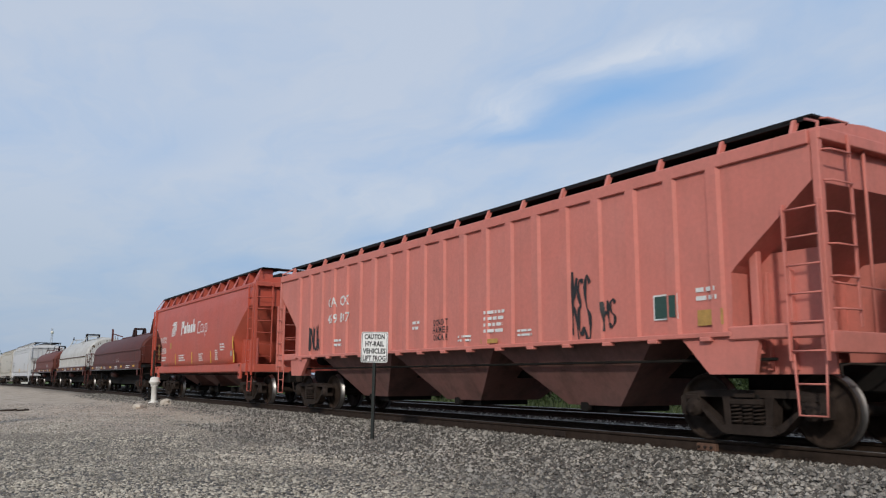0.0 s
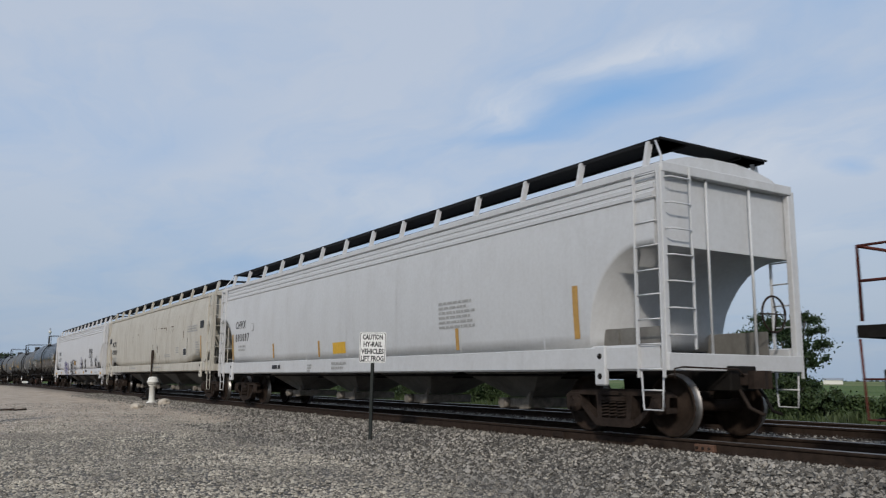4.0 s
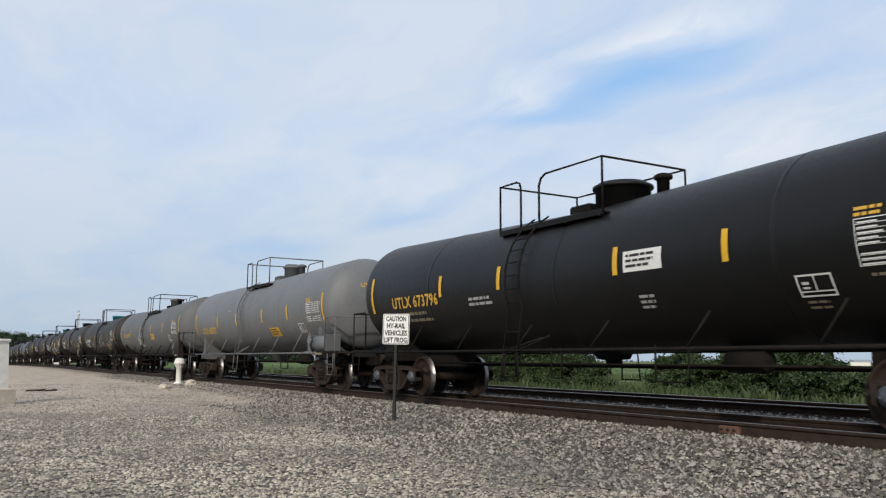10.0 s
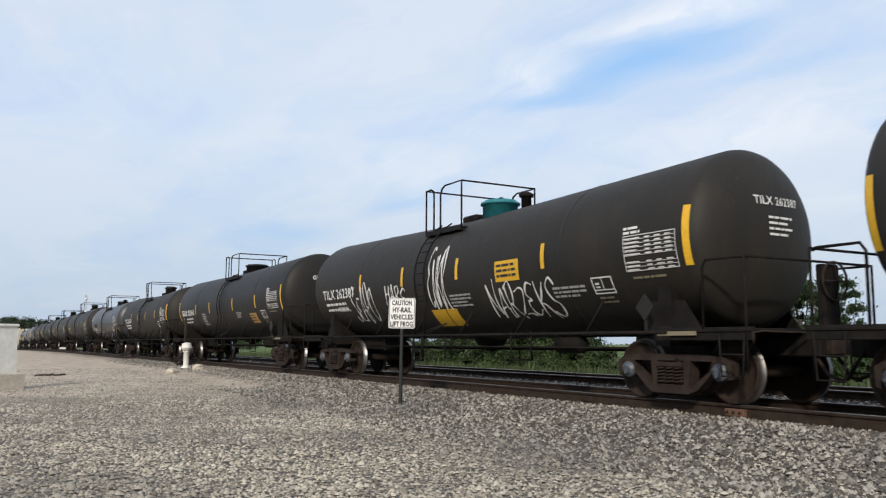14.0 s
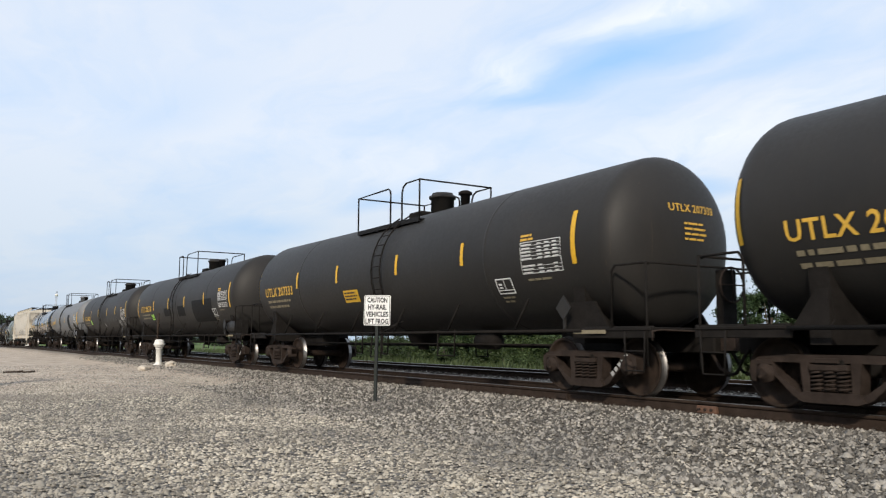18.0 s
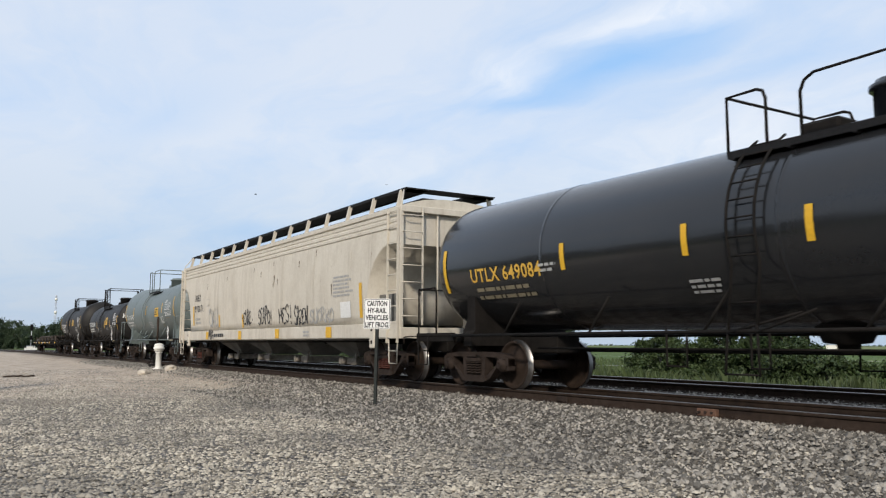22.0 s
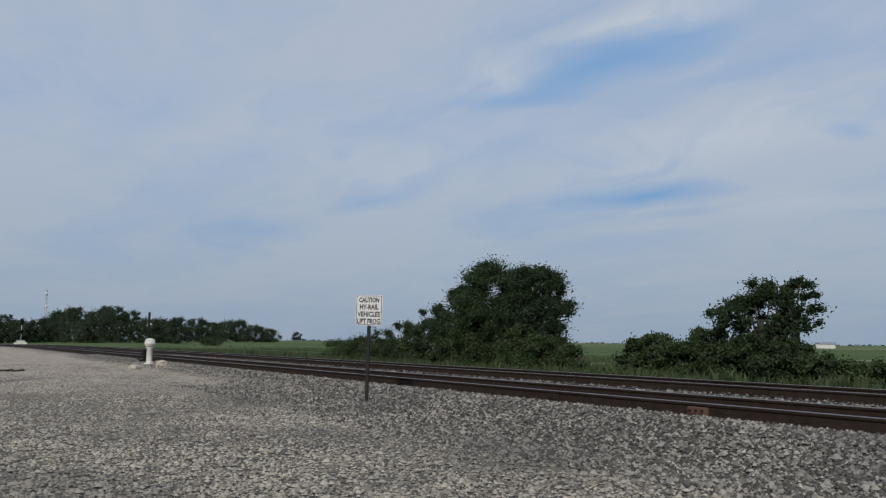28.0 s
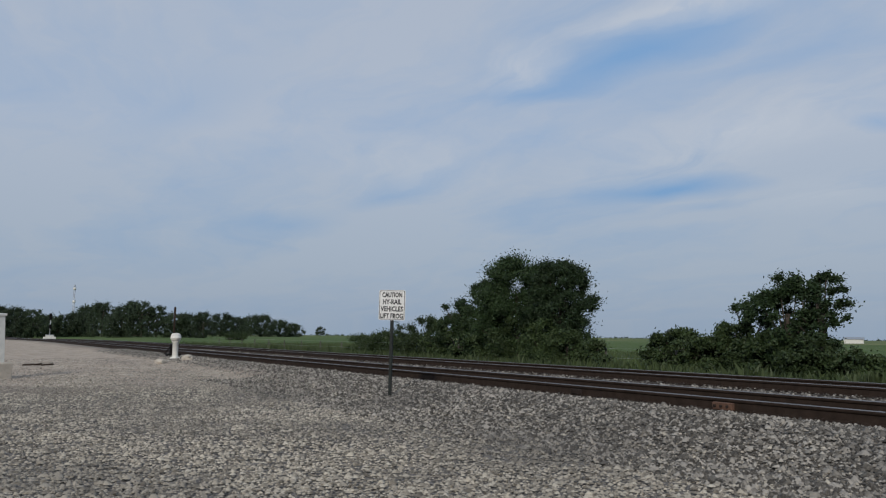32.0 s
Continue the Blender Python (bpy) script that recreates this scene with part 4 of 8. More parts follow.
# ---------------------------------------------------------------- covered hopper cars
def hopper_car(label, lead, trail, mat, style="curved", over=1.45, eave=3.95, sill=(0.97, 1.33), bands=0, bays=4, mark=(), ink="ink_black", inks=None, emblem=False, walk_z=4.42, bracket="post", posts=9, seed=0, tapes=(), tape_mat="ochre", prints=(), tags=(), boxes=(), runs=(), end_cut=1.45, cut=(1.5, 2.78), corner_hole=False, post_w=0.05, lower="chute", gate="gate", caps=cap_dark, springs=spring_dark):
    rnd = random.Random(seed)
    mid, half = (lead + trail) / 2, (lead - trail) / 2
    car = thing("hopper_car", label, "hopper car", group="covered hopper cars of the train")
    skin = MAT[mat]
    L = half + over
    s0, s1 = sill
    ribbed = style == "ribbed"

    def width(z):
        """Half width of the body at a height."""
        if ribbed:
            return 1.50 if z < eave - 0.01 else 1.50
        q = (z - s1) / (eave - s1)
        return 1.44 + 0.13 * math.sin(math.pi * min(1.0, 0.18 + 0.72 * q)) - 0.06 * max(0.0, q - 0.85) / 0.15

    def bottom(x):
        """Height at which the body's side ends: it rises towards the ends, over the trucks."""
        d = abs(x) - (L - end_cut)
        if d <= 0:
            return s1
        za, zt = cut
        if d < 0.021:
            return za
        q = min(1.0, d / (end_cut * 0.8 if not ribbed else end_cut))
        if bands:
            return za + (zt - za) * (1 - (1 - q) ** 2) ** 0.65
        return za + (zt - za) * (q ** 0.85 if not ribbed else q)

    stations = [-L, -L + 0.02] + [-L + end_cut * i / 12 for i in range(1, 12)] + [-L + end_cut - 0.02, -L + end_cut]
    stations += [-L + end_cut + (2 * L - 2 * end_cut) * i / 8 for i in range(1, 8)]
    stations += [-x for x in stations[:15][::-1]]
    stations = sorted(set(round(x, 4) for x in stations))
    m = 12
    roof = [(1.42, eave + 0.02), (1.2, eave + 0.12), (0.8, eave + 0.22), (0.3, eave + 0.27)]
    s = Shape()
    ring = 2 * (m + 1) + 2 * len(roof)
    vs = []
    for x in stations:
        zb = bottom(x)
        side = [(width(z), z) for z in [zb + (eave - zb) * i / m for i in range(m + 1)]]
        prof = [(-y, z) for y, z in side] + [(-y, z) for y, z in roof] + [(y, z) for y, z in reversed(roof)] + [(y, z) for y, z in reversed(side)]
        vs += [(x, y, z) for y, z in prof]
    fs = [(i * ring + k, i * ring + (k + 1) % ring, (i + 1) * ring + (k + 1) % ring, (i + 1) * ring + k) for i in range(len(stations) - 1) for k in range(ring)]
    s.add(vs, fs, not ribbed)
    s.add(vs[:ring], [tuple(range(ring))])
    s.add(vs[-ring:], [tuple(range(ring))])
    part("body", s, car, mats=(skin,))

    def skin_at(x, z, lift=0.008):
        if not ribbed:
            return (x, -width(z) - lift, z)
        # follow the ribs in and out
        d = abs(((x + 7.26) / 0.7642 + 0.5) % 1.0 - 0.5) * 0.7642
        return (x, -1.502 - lift - 0.05 * min(1.0, max(0.0, (0.135 - d) / 0.045)), z)

    if ribbed:
        n = 20
        for side in (-1, 1):
            for i in range(n):
                x = -7.26 + 14.52 * i / (n - 1)
                zb = bottom(x)
                if abs(x) > L - end_cut:
                    continue
                y = side * 1.50
                part("side_rib", Shape().prism([(x - 0.13, y - side * 0.01), (x - 0.085, y + side * 0.05), (x + 0.085, y + side * 0.05), (x + 0.13, y - side * 0.01)], zb, eave - 0.02, "z"), car, mats=(skin,))
            part("top_chord", Shape().box(-L, L, side * 1.49, side * 1.55, eave - 0.16, eave + 0.02, 0.01), car, mats=(skin,))
            part("bottom_flange", Shape().box(-L + end_cut, L - end_cut, side * 1.45, side * 1.555, s1 - 0.05, s1 + 0.02, 0.01), car, mats=(skin,))
            for k in range(16):
                x = -L + end_cut + 0.4 + (2 * L - 2 * end_cut - 0.8) * k / 15
                part("flange_tab", Shape().box(x - 0.09, x + 0.09, side * 1.46, side * 1.57, s1 - 0.10, s1 - 0.04, 0.008), car, mats=(skin,))
    else:
        for side in (-1, 1):
            part("side_sill", Shape().prism([(side * 1.40, s0), (side * 1.50, s0), (side * 1.53, s0 + 0.03), (side * 1.53, s1 - 0.02), (side * 1.46, s1 + 0.02), (side * 1.38, s1)], -L, L, "x"), car, mats=(skin,))
            part("roof_rail", Shape().box(-L, L, side * 1.40, side * 1.49, eave - 0.09, eave + 0.03, 0.015), car, mats=(skin,))
            for i in range(bands):
                z = eave - 0.17 - 0.13 * i
                part("side_bead", Shape().prism([(side * (width(z) - 0.01), z - 0.05), (side * (width(z) + 0.028), z - 0.03), (side * (width(z) + 0.028), z + 0.03), (side * (width(z) - 0.01), z + 0.05)], -L + 0.02, L - 0.02, "x"), car, mats=(skin,))
            for i in range(1, 8):
                x = -L + 2 * L * i / 8
                zs = [bottom(x) + (eave - 0.1 - bottom(x)) * j / 10 for j in range(11)]
                me = Shape().add([(x + d, side * (width(z) + 0.006), z) for z in zs for d in (-0.014, 0.014)], [(2 * j, 2 * j + 1, 2 * j + 3, 2 * j + 2) for j in range(10)])
                part("weld_seam", me, car, mats=(skin,))
    # ends: corner posts, slope braces, ladders
    for k in (-1, 1):
        for side in (-1, 1):
            y = side * 1.47
            part("corner_post", Shape().box(k * (L + 0.02), k * (L + 0.12), y - 0.05, y + 0.05, s0, eave, 0.01), car, mats=(skin,))
            ladder("side_ladder", car, k * (L + 0.10), k * (L - 0.38), side * 1.56, s0 - 0.1, eave - 0.05 if not ribbed else eave - 0.85, skin, 0.36)
            part("step", stirrup(k * (L - 0.16), side * 1.52, 0.42, s0), car, mats=(skin,))
            if ribbed:
                part("slope_post", Shape().box(k * (half + 0.35), k * (half + 0.47), side * 1.32 - 0.05, side * 1.32 + 0.05, s0, min(bottom(half + 0.4) + 0.1, 2.6), 0.01), car, mats=(skin,))
            if ribbed:
                part("end_sill_corner", Shape().box(k * (L - 1.3), k * (L + 0.12), side * 1.36, side * 1.54, s1 - 0.10, s1 + 0.08, 0.02), car, mats=(skin,))
                part("jack_plate", Shape().prism([(k * (half + 0.55), s1), (k * (half - 0.75), s1), (k * (half - 0.25), s0 - 0.25), (k * (half + 0.45), s0 - 0.25)], side * 1.42, side * 1.50), car, mats=(skin,))
            else:
                jx = k * half + k * 0.2
                pad_ = part("jack_pad", Shape().box(jx - 0.12, jx + 0.12, side * 1.47, side * 1.56, s0 - 0.22, s1 + 0.02, 0.03), car, mats=(skin,))
                for hz in (s0 - 0.08, s0 + 0.22):
                    part("lifting_hole", Shape().lathe([(side * 1.555, 0.05), (side * 1.566, 0.045), (side * 1.566, 0.002)], 12, "y", (jx, 0, hz)), pad_, mats=(MAT["under"],))
        s = Shape()
        for yy in (-0.5, 0.5):
            s.tube([(k * (L + 0.07), yy, s0 + 0.1), (k * (L + 0.07), yy, eave)], 0.022, 6)
        s.box(k * (L - 0.02), k * (L + 0.14), -1.5, 1.5, eave - 0.12, eave + 0.03, 0.01)
        s.box(k * (L - 0.02), k * (L + 0.14), -1.5, 1.5, s0, s0 + 0.25, 0.01)
        part("end_frame", s, car, mats=(skin,))
        end_lad = part("end_ladder", Shape().box(k * (L + 0.14), k * (L + 0.17), -0.97, -0.93, s0 + 0.3, eave, 0.005), car, mats=(skin,))
        for z in [s0 + 0.5 + 0.38 * i for i in range(7)]:
            part("rung", Shape().tube([(k * (L + 0.13), -1.46, z), (k * (L + 0.20), -1.40, z), (k * (L + 0.20), -1.0, z), (k * (L + 0.15), -0.95, z)], 0.013, 5), end_lad, mats=(skin,))
        part("end_sill", Shape().box(k * (half - 0.6), k * (L + 0.2), -0.3, 0.3, 0.68, 1.05, 0.02), car, mats=(MAT["under"],))
        part("uncoupling_lever", lever_mesh, car, m=pose(k * (L + 0.16), 0, 0, 0, 0, 0 if k > 0 else 180))
    part("brake_wheel", brake_wheel_mesh, car, m=pose(L + 0.22, 0.75, 1.85))
    part("brake_cylinder", Shape().lathe([(-L + 0.6, 0.02), (-L + 0.6, 0.2), (-L + 1.5, 0.2), (-L + 1.5, 0.02)], 16, "x", (0, -0.4, 1.4)), car, mats=(MAT["under"],))
    for k in (-1, 1):
        for side in (-1, 1):
            if ribbed:
                s = Shape().box(k * (L - end_cut), k * (L - 0.12), side * 1.02, side * 1.06, s0 - 0.25, cut[0] + 0.25, 0.005)
                for q in (0.25, 0.6):
                    xx = k * (L - end_cut + q)
                    s.box(xx - 0.03, xx + 0.03, side * 1.06, side * 1.14, s0 - 0.2, cut[0], 0.005)
                part("bolster_web", s, car, mats=(skin,))
                part("end_rail", Shape().tube([(k * (L + 0.08), side * 1.42, s1 + 0.55), (k * (L + 0.08), side * 0.2, s1 + 0.5)], 0.014, 5), car, mats=(skin,))
            else:
                s = Shape().box(k * (L - end_cut - 0.05), k * (L - 0.25), side * 1.20, side * 1.23, s0, cut[0] + 0.12, 0.005)
                for q in (0.35, 0.75):
                    xx = k * (L - end_cut + q)
                    s.box(xx - 0.02, xx + 0.02, side * 1.23, side * 1.27, s0 + 0.2, cut[0] + 0.1, 0.004)
                # darker chute grey paints in the shade of the recess
                part("bolster_web", s, car, mats=(skin if emblem else MAT["chute"],))
            if corner_hole:
                # corner plate with an eight-sided opening
                xa, xb, z0, z1 = L - end_cut - 0.02, L, s1, cut[1] + 0.1
                hx, hz, hr = L - 0.32, 2.66, 0.19
                outer, inner = [], []
                for i in range(8):
                    t = radians(22.5 + 45 * i)
                    c, sn = math.cos(t), math.sin(t)
                    inner.append((hx + hr * c, hz + hr * 1.35 * sn))
                    f = min((xb - hx) / c if c > 0 else (xa - hx) / c, (z1 - hz) / sn if sn > 0 else (z0 - hz) / sn)
                    outer.append((hx + f * c, hz + f * sn))
                corners = [(xb, z1), (xa, z1), (xa, z0), (xb, z0)]
                pts = outer + inner + corners
                faces = [(i, (i + 1) % 8, 8 + (i + 1) % 8, 8 + i) for i in range(8)] + [(0, 1, 16), (2, 3, 17), (4, 5, 18), (6, 7, 19)]
                part("corner_plate", Shape().add([(k * x, side * (width(min(max(z, s1), eave)) + 0.004), z) for x, z in pts], faces), car, mats=(skin,))
    # hopper chutes
    span = 2 * (half - 1.35)
    bay = span / bays
    for i in range(bays):
        x = -span / 2 + bay * (i + 0.5)
        zt, zo = s1 - 0.02, 0.50
        yt = 1.38
        ct = [(x - bay * 0.5, -yt, zt), (x + bay * 0.5, -yt, zt), (x + bay * 0.5, yt, zt), (x - bay * 0.5, yt, zt)]
        if ribbed:
            cb = [(x - bay * 0.16, -0.75, zo - 0.1), (x + bay * 0.16, -0.75, zo - 0.1), (x + bay * 0.16, 0.75, zo - 0.1), (x - bay * 0.16, 0.75, zo - 0.1)]
        else:
            cb = [(x - 0.32, -0.42, zo), (x + 0.32, -0.42, zo), (x + 0.32, 0.42, zo), (x - 0.32, 0.42, zo)]
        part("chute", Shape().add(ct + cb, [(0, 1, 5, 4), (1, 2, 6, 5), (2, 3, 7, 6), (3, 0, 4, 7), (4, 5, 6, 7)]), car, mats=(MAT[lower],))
        part("outlet_gate", Shape().box(x - 0.42, x + 0.42, -0.62, 0.62, zo - 0.2, zo - 0.02, 0.02).lathe([(-0.78, 0.10), (-0.58, 0.10)], 12, "y", (x - 0.2, 0, zo - 0.11)).prism([(x + 0.2, zo - 0.22), (x + 0.55, zo + 0.12), (x + 0.5, zo - 0.2)], -0.66, -0.6), car, mats=(MAT[gate] if not ribbed else MAT["under"],))
    part("centre_sill", Shape().box(-half, half, -0.3, 0.3, 0.85, 1.2, 0.02), car, mats=(MAT["under"],))
    part("train_pipe", Shape().tube([(-L + 0.8, -1.25, s0 - 0.06), (L - 0.8, -1.25, s0 - 0.06)], 0.022, 6), car, mats=(MAT["under"],))
    # roof walk
    for side in (-1, 1):
        a, b = side * 0.62, side * 1.24
        g = Shape()
        lo, hi = min(a, b), max(a, b)
        g.box(-L + 0.15, L - 0.15, lo, hi, walk_z, walk_z + 0.02)
        for y in (lo, hi - 0.035):
            g.box(-L + 0.15, L - 0.15, y, y + 0.035, walk_z - 0.035, walk_z + 0.03)
        for i in range(int(2 * L / 0.35)):
            x = -L + 0.3 + 0.35 * i
            g.box(x - 0.012, x + 0.012, lo, hi, walk_z + 0.02, walk_z + 0.03)
        part("roof_walk", g, car, mats=(MAT["grate"],))
        for i in range(posts):
            x = -L + 0.35 + (2 * L - 0.7) * i / (posts - 1)
            if bracket == "post":
                q = Shape().prism([(side * 1.38, eave + 0.0), (side * 1.27, walk_z), (side * 1.17, walk_z), (side * 1.28, eave + 0.05)], x - post_w, x + post_w, "x")
            else:
                q = Shape().prism([(side * 1.42, eave), (side * 1.20, walk_z), (side * 0.8, walk_z), (side * 0.8, eave + 0.15)], x - 0.035, x + 0.035, "x")
                q.add([(x - 0.16, side * 1.44, eave), (x + 0.16, side * 1.44, eave), (x + 0.03, side * 1.22, walk_z), (x - 0.03, side * 1.22, walk_z)], [(0, 1, 2, 3)])
            part("walk_bracket", q, car, mats=(skin,))
    for k in (-1, 1):
        part("end_walk", Shape().box(k * (L - 0.55), k * (L - 0.1), -1.25, 1.25, walk_z, walk_z + 0.025), car, mats=(MAT["grate"],))
        part("grab_iron", Shape().tube([(k * (L + 0.1), -1.5, eave - 0.1), (k * (L + 0.1), -1.46, eave + 0.1), (k * (L - 0.2), -1.25, walk_z - 0.02)], 0.018, 6), car, mats=(skin,))
    if not ribbed:
        # coaming in near-black, painting the shade between roof and walk
        part("shaded_hatch_coaming", Shape().box(-L + 0.9, L - 0.9, -0.36, 0.36, eave + 0.05, walk_z - 0.02, 0.03), car, mats=(MAT["grate"],))
    for i in range(bays * 2):
        x = -L + 1.5 + (2 * L - 3.0) * i / (bays * 2 - 1)
        part("roof_hatch", Shape().box(x - 0.55, x + 0.55, -0.32, 0.32, eave + 0.22, eave + 0.40, 0.03), car, mats=(skin,))
    # paint and tape
    for text, u, v, size, wide in mark:
        decal("reporting_mark", lettering(text, size, wide, 1.3, 0.03), skin_at, car, MAT[(inks or {}).get(text, ink)], x=u, z=v)
    if emblem:
        # the maker's emblem and name as plain shapes
        decal("emblem", bars([(-0.42 + 0.17 * i, -0.3 + 0.02 * i, 0.10, 0.36 + 0.05 * i) for i in range(4)] + [(-0.42, 0.18, 0.62, 0.07), (-0.30, 0.27, 0.62, 0.05), (0.24, -0.08, 0.10, 0.3)]), skin_at, car, MAT["ink_white"], x=-3.03, z=2.83)
        for box_ in ((-1.15, -0.2, 0.13, 0.56), (-1.0, 0.08, 0.22, 0.28), (-0.72, -0.15, 0.34, 0.32), (-0.32, -0.15, 0.14, 0.44), (-0.12, -0.15, 0.30, 0.32), (0.25, -0.15, 0.28, 0.32), (0.60, -0.15, 0.12, 0.52), (0.74, -0.15, 0.20, 0.30)):
            decal("name_shape", bars([box_]), skin_at, car, MAT["ink_white"], x=-0.75, z=2.75)
        for letter in (((-0.62, -0.2, 0.06, 0.46), (-0.62, 0.22, 0.34, 0.04), (-0.62, -0.2, 0.34, 0.04)), ((-0.18, -0.18, 0.30, 0.035), (-0.18, 0.10, 0.30, 0.035), (-0.18, -0.18, 0.04, 0.3), (0.09, -0.18, 0.04, 0.3)), ((0.22, -0.18, 0.04, 0.3),), ((0.40, -0.36, 0.04, 0.5), (0.40, 0.10, 0.26, 0.035), (0.40, -0.18, 0.26, 0.035), (0.63, -0.18, 0.04, 0.3))):
            decal("name_shape", bars(letter), skin_at, car, MAT["ink_white"], x=1.15, z=2.72)
    for x, z, a, b in tapes:
        decal("reflector_tape", bars([(-a / 2, -b / 2, a, b)]), lambda u, v: skin_at(u, v, 0.012) if v > s1 else (u, -1.545, v), car, MAT[tape_mat], x=x, z=z)
    for x, z, a, rows, size, kind in prints:
        decal("small_print", lines_of_bars(rnd, -a / 2, 0, a, rows, size, size * 1.9), lambda u, v: skin_at(u, v) if v > s1 else (u, -1.545, v), car, MAT[kind], x=x, z=z)
    for x, z, a, b, n, kind in tags:
        decal("spray_tag", scribble(rnd, a, b, n, 0.022 + 0.018 * min(1.0, b)), lambda u, v: skin_at(u, v, 0.014) if v > s1 else (u, -1.548, v), car, MAT[kind], x=x, z=z - b / 2)
    for x, z, a, b in runs:
        decal("rust_run", ([(-a / 2, 0), (a / 2, 0), (a * 0.2, -b), (-a * 0.2, -b)], [(0, 1, 2, 3)]), lambda u, v: skin_at(u, v, 0.009) if v > s1 else (u, -1.545, v), car, MAT["rust_run"], x=x, z=z)
    for i, (x, z, a, b, kind) in enumerate(boxes):
        decal("plate", bars([(-a / 2, -b / 2, a, b)]), lambda u, v: skin_at(u, v, 0.010 + 0.004 * i) if v > s1 else (u, -1.545, v), car, MAT[kind], x=x, z=z)
    sets = running_gear(car, half, -half, caps, springs, (over + 0.55, over + 0.55))
    CARS.append((car, mid, sets))
    return car


# ---------------------------------------------------------------- covered coil cars and the flat car
def coil_car(label, lead, trail, hood, mark="", ribs=False, bracket="arch", seed=0, over=2.35, hood_top=3.18, arm=0.68):
    rnd = random.Random(seed)
    mid, half = (lead + trail) / 2, (lead - trail) / 2
    car = thing("coil_car", label, "coil car", group="covered coil cars of the train")
    L = half + over
    Hh = L - 1.3                                   # half length of the hood
    skin, deck = MAT[hood], MAT["maroon"]
    for side in (-1, 1):
        part("side_sill", Shape().box(-L + 0.95, L - 0.95, side * 1.40, side * 1.52, 1.27, 1.52, 0.015).box(-L + 0.95, L - 0.95, side * 1.36, side * 1.54, 1.50, 1.55, 0.01), car, mats=(deck,))
        part("sill_trim", Shape().box(-L + 0.95, L - 0.95, side * 1.38, side * 1.535, 1.235, 1.268, 0.004), car, mats=(MAT["gray"],))
    part("deck", Shape().box(-L, L, -1.40, 1.40, 1.32, 1.46), car, mats=(MAT["under"],))
    part("centre_sill", Shape().prism([(-half - 1.9, 0.72), (-half - 1.9, 1.3), (half + 1.9, 1.3), (half + 1.9, 0.72), (half - 1.6, 0.72), (half - 2.4, 0.48), (-half + 2.4, 0.48), (-half + 1.6, 0.72)], -0.75, 0.75), car, mats=(MAT["under"],))
    for side in (-1, 1):
        for i in range(9):
            x = -half + 1.4 + (2 * half - 2.8) * i / 8
            part("cross_bearer", Shape().prism([(side * 0.74, 0.95), (side * 0.74, 1.32), (side * 1.42, 1.32), (side * 1.42, 1.20), (side * 1.0, 0.98)], x - 0.05, x + 0.05, "x"), car, mats=(MAT["under"],))
        part("brake_pipe", Shape().tube([(-half + 0.5, side * 0.95, 0.98), (half - 0.5, side * 0.95, 0.98)], 0.025, 6), car, mats=(MAT["under"],))
    prof = [(-1.36, 1.55), (-1.37, 2.25)] + [(1.37 * math.cos(a), 2.25 + (hood_top - 2.25) * math.sin(a)) for a in [math.pi - math.pi * i / 16 for i in range(1, 16)]] + [(1.37, 2.25), (1.36, 1.55)]
    s = Shape()
    rows = [(-Hh, 0.93), (-Hh + 0.06, 0.99), (-Hh + 0.14, 1.0), (Hh - 0.14, 1.0), (Hh - 0.06, 0.99), (Hh, 0.93)]
    n = len(prof)
    vs = [(x, y * q, 1.55 + (z - 1.55) * q) for x, q in rows for y, z in prof]
    s.add(vs, [(i * n + k, i * n + k + 1, (i + 1) * n + k + 1, (i + 1) * n + k) for i in range(len(rows) - 1) for k in range(n - 1)], True)
    s.add(vs[:n], [tuple(range(n))])
    s.add(vs[-n:], [tuple(range(n))])
    part("hood", s, car, mats=(skin,))
    for side in (-1, 1):
        part("hood_rail", Shape().box(-Hh + 0.05, Hh - 0.05, side * 1.35, side * 1.42, 2.20, 2.27, 0.01).box(-Hh, Hh, side * 1.35, side * 1.43, 1.56, 1.66, 0.01), car, mats=(skin,))
    if ribs:
        for side in (-1, 1):
            part("rust_line", Shape().box(-Hh + 0.05, Hh - 0.05, side * 1.415, side * 1.428, 2.205, 2.262), car, mats=(MAT["rust_run"],))
        for i in range(30):
            x = -Hh + 0.3 + (2 * Hh - 0.6) * i / 29
            for side in (-1, 1):
                part("hood_rib", Shape().box(x - 0.05, x + 0.05, side * 1.35, side * 1.388, 1.62, 2.24, 0.012), car, mats=(skin,))
    # lifting frame and arms on top
    part("ridge", Shape().box(-4.7, 4.7, -0.16, 0.16, hood_top - 0.04, hood_top + 0.09, 0.02), car, mats=(skin,))
    s = Shape()
    ht = hood_top
    if bracket == "arch":
        # two heavy bent straps with an open loop, braced on one side
        for y in (-0.26, 0.26):
            s.tube([(-0.62, y, ht - 0.05), (-0.58, y, ht + 0.28)] + [(-0.36 + 0.22 * math.cos(a), y, ht + 0.28 + 0.18 * math.sin(a)) for a in [math.pi - math.pi * i / 8 for i in range(9)]] + [(-0.12, y, ht + 0.15), (0.02, y, ht - 0.05)], 0.065, 7)
            s.tube([(-1.0, y, ht - 0.05), (-0.72, y, ht + 0.30), (-0.58, y, ht + 0.40)], 0.055, 6)
            s.tube([(-0.62, y, ht + 0.12), (-0.12, y, ht + 0.12)], 0.045, 6)
        s.box(-0.56, -0.16, -0.30, 0.30, ht + 0.40, ht + 0.49, 0.03)
    elif bracket == "ring":
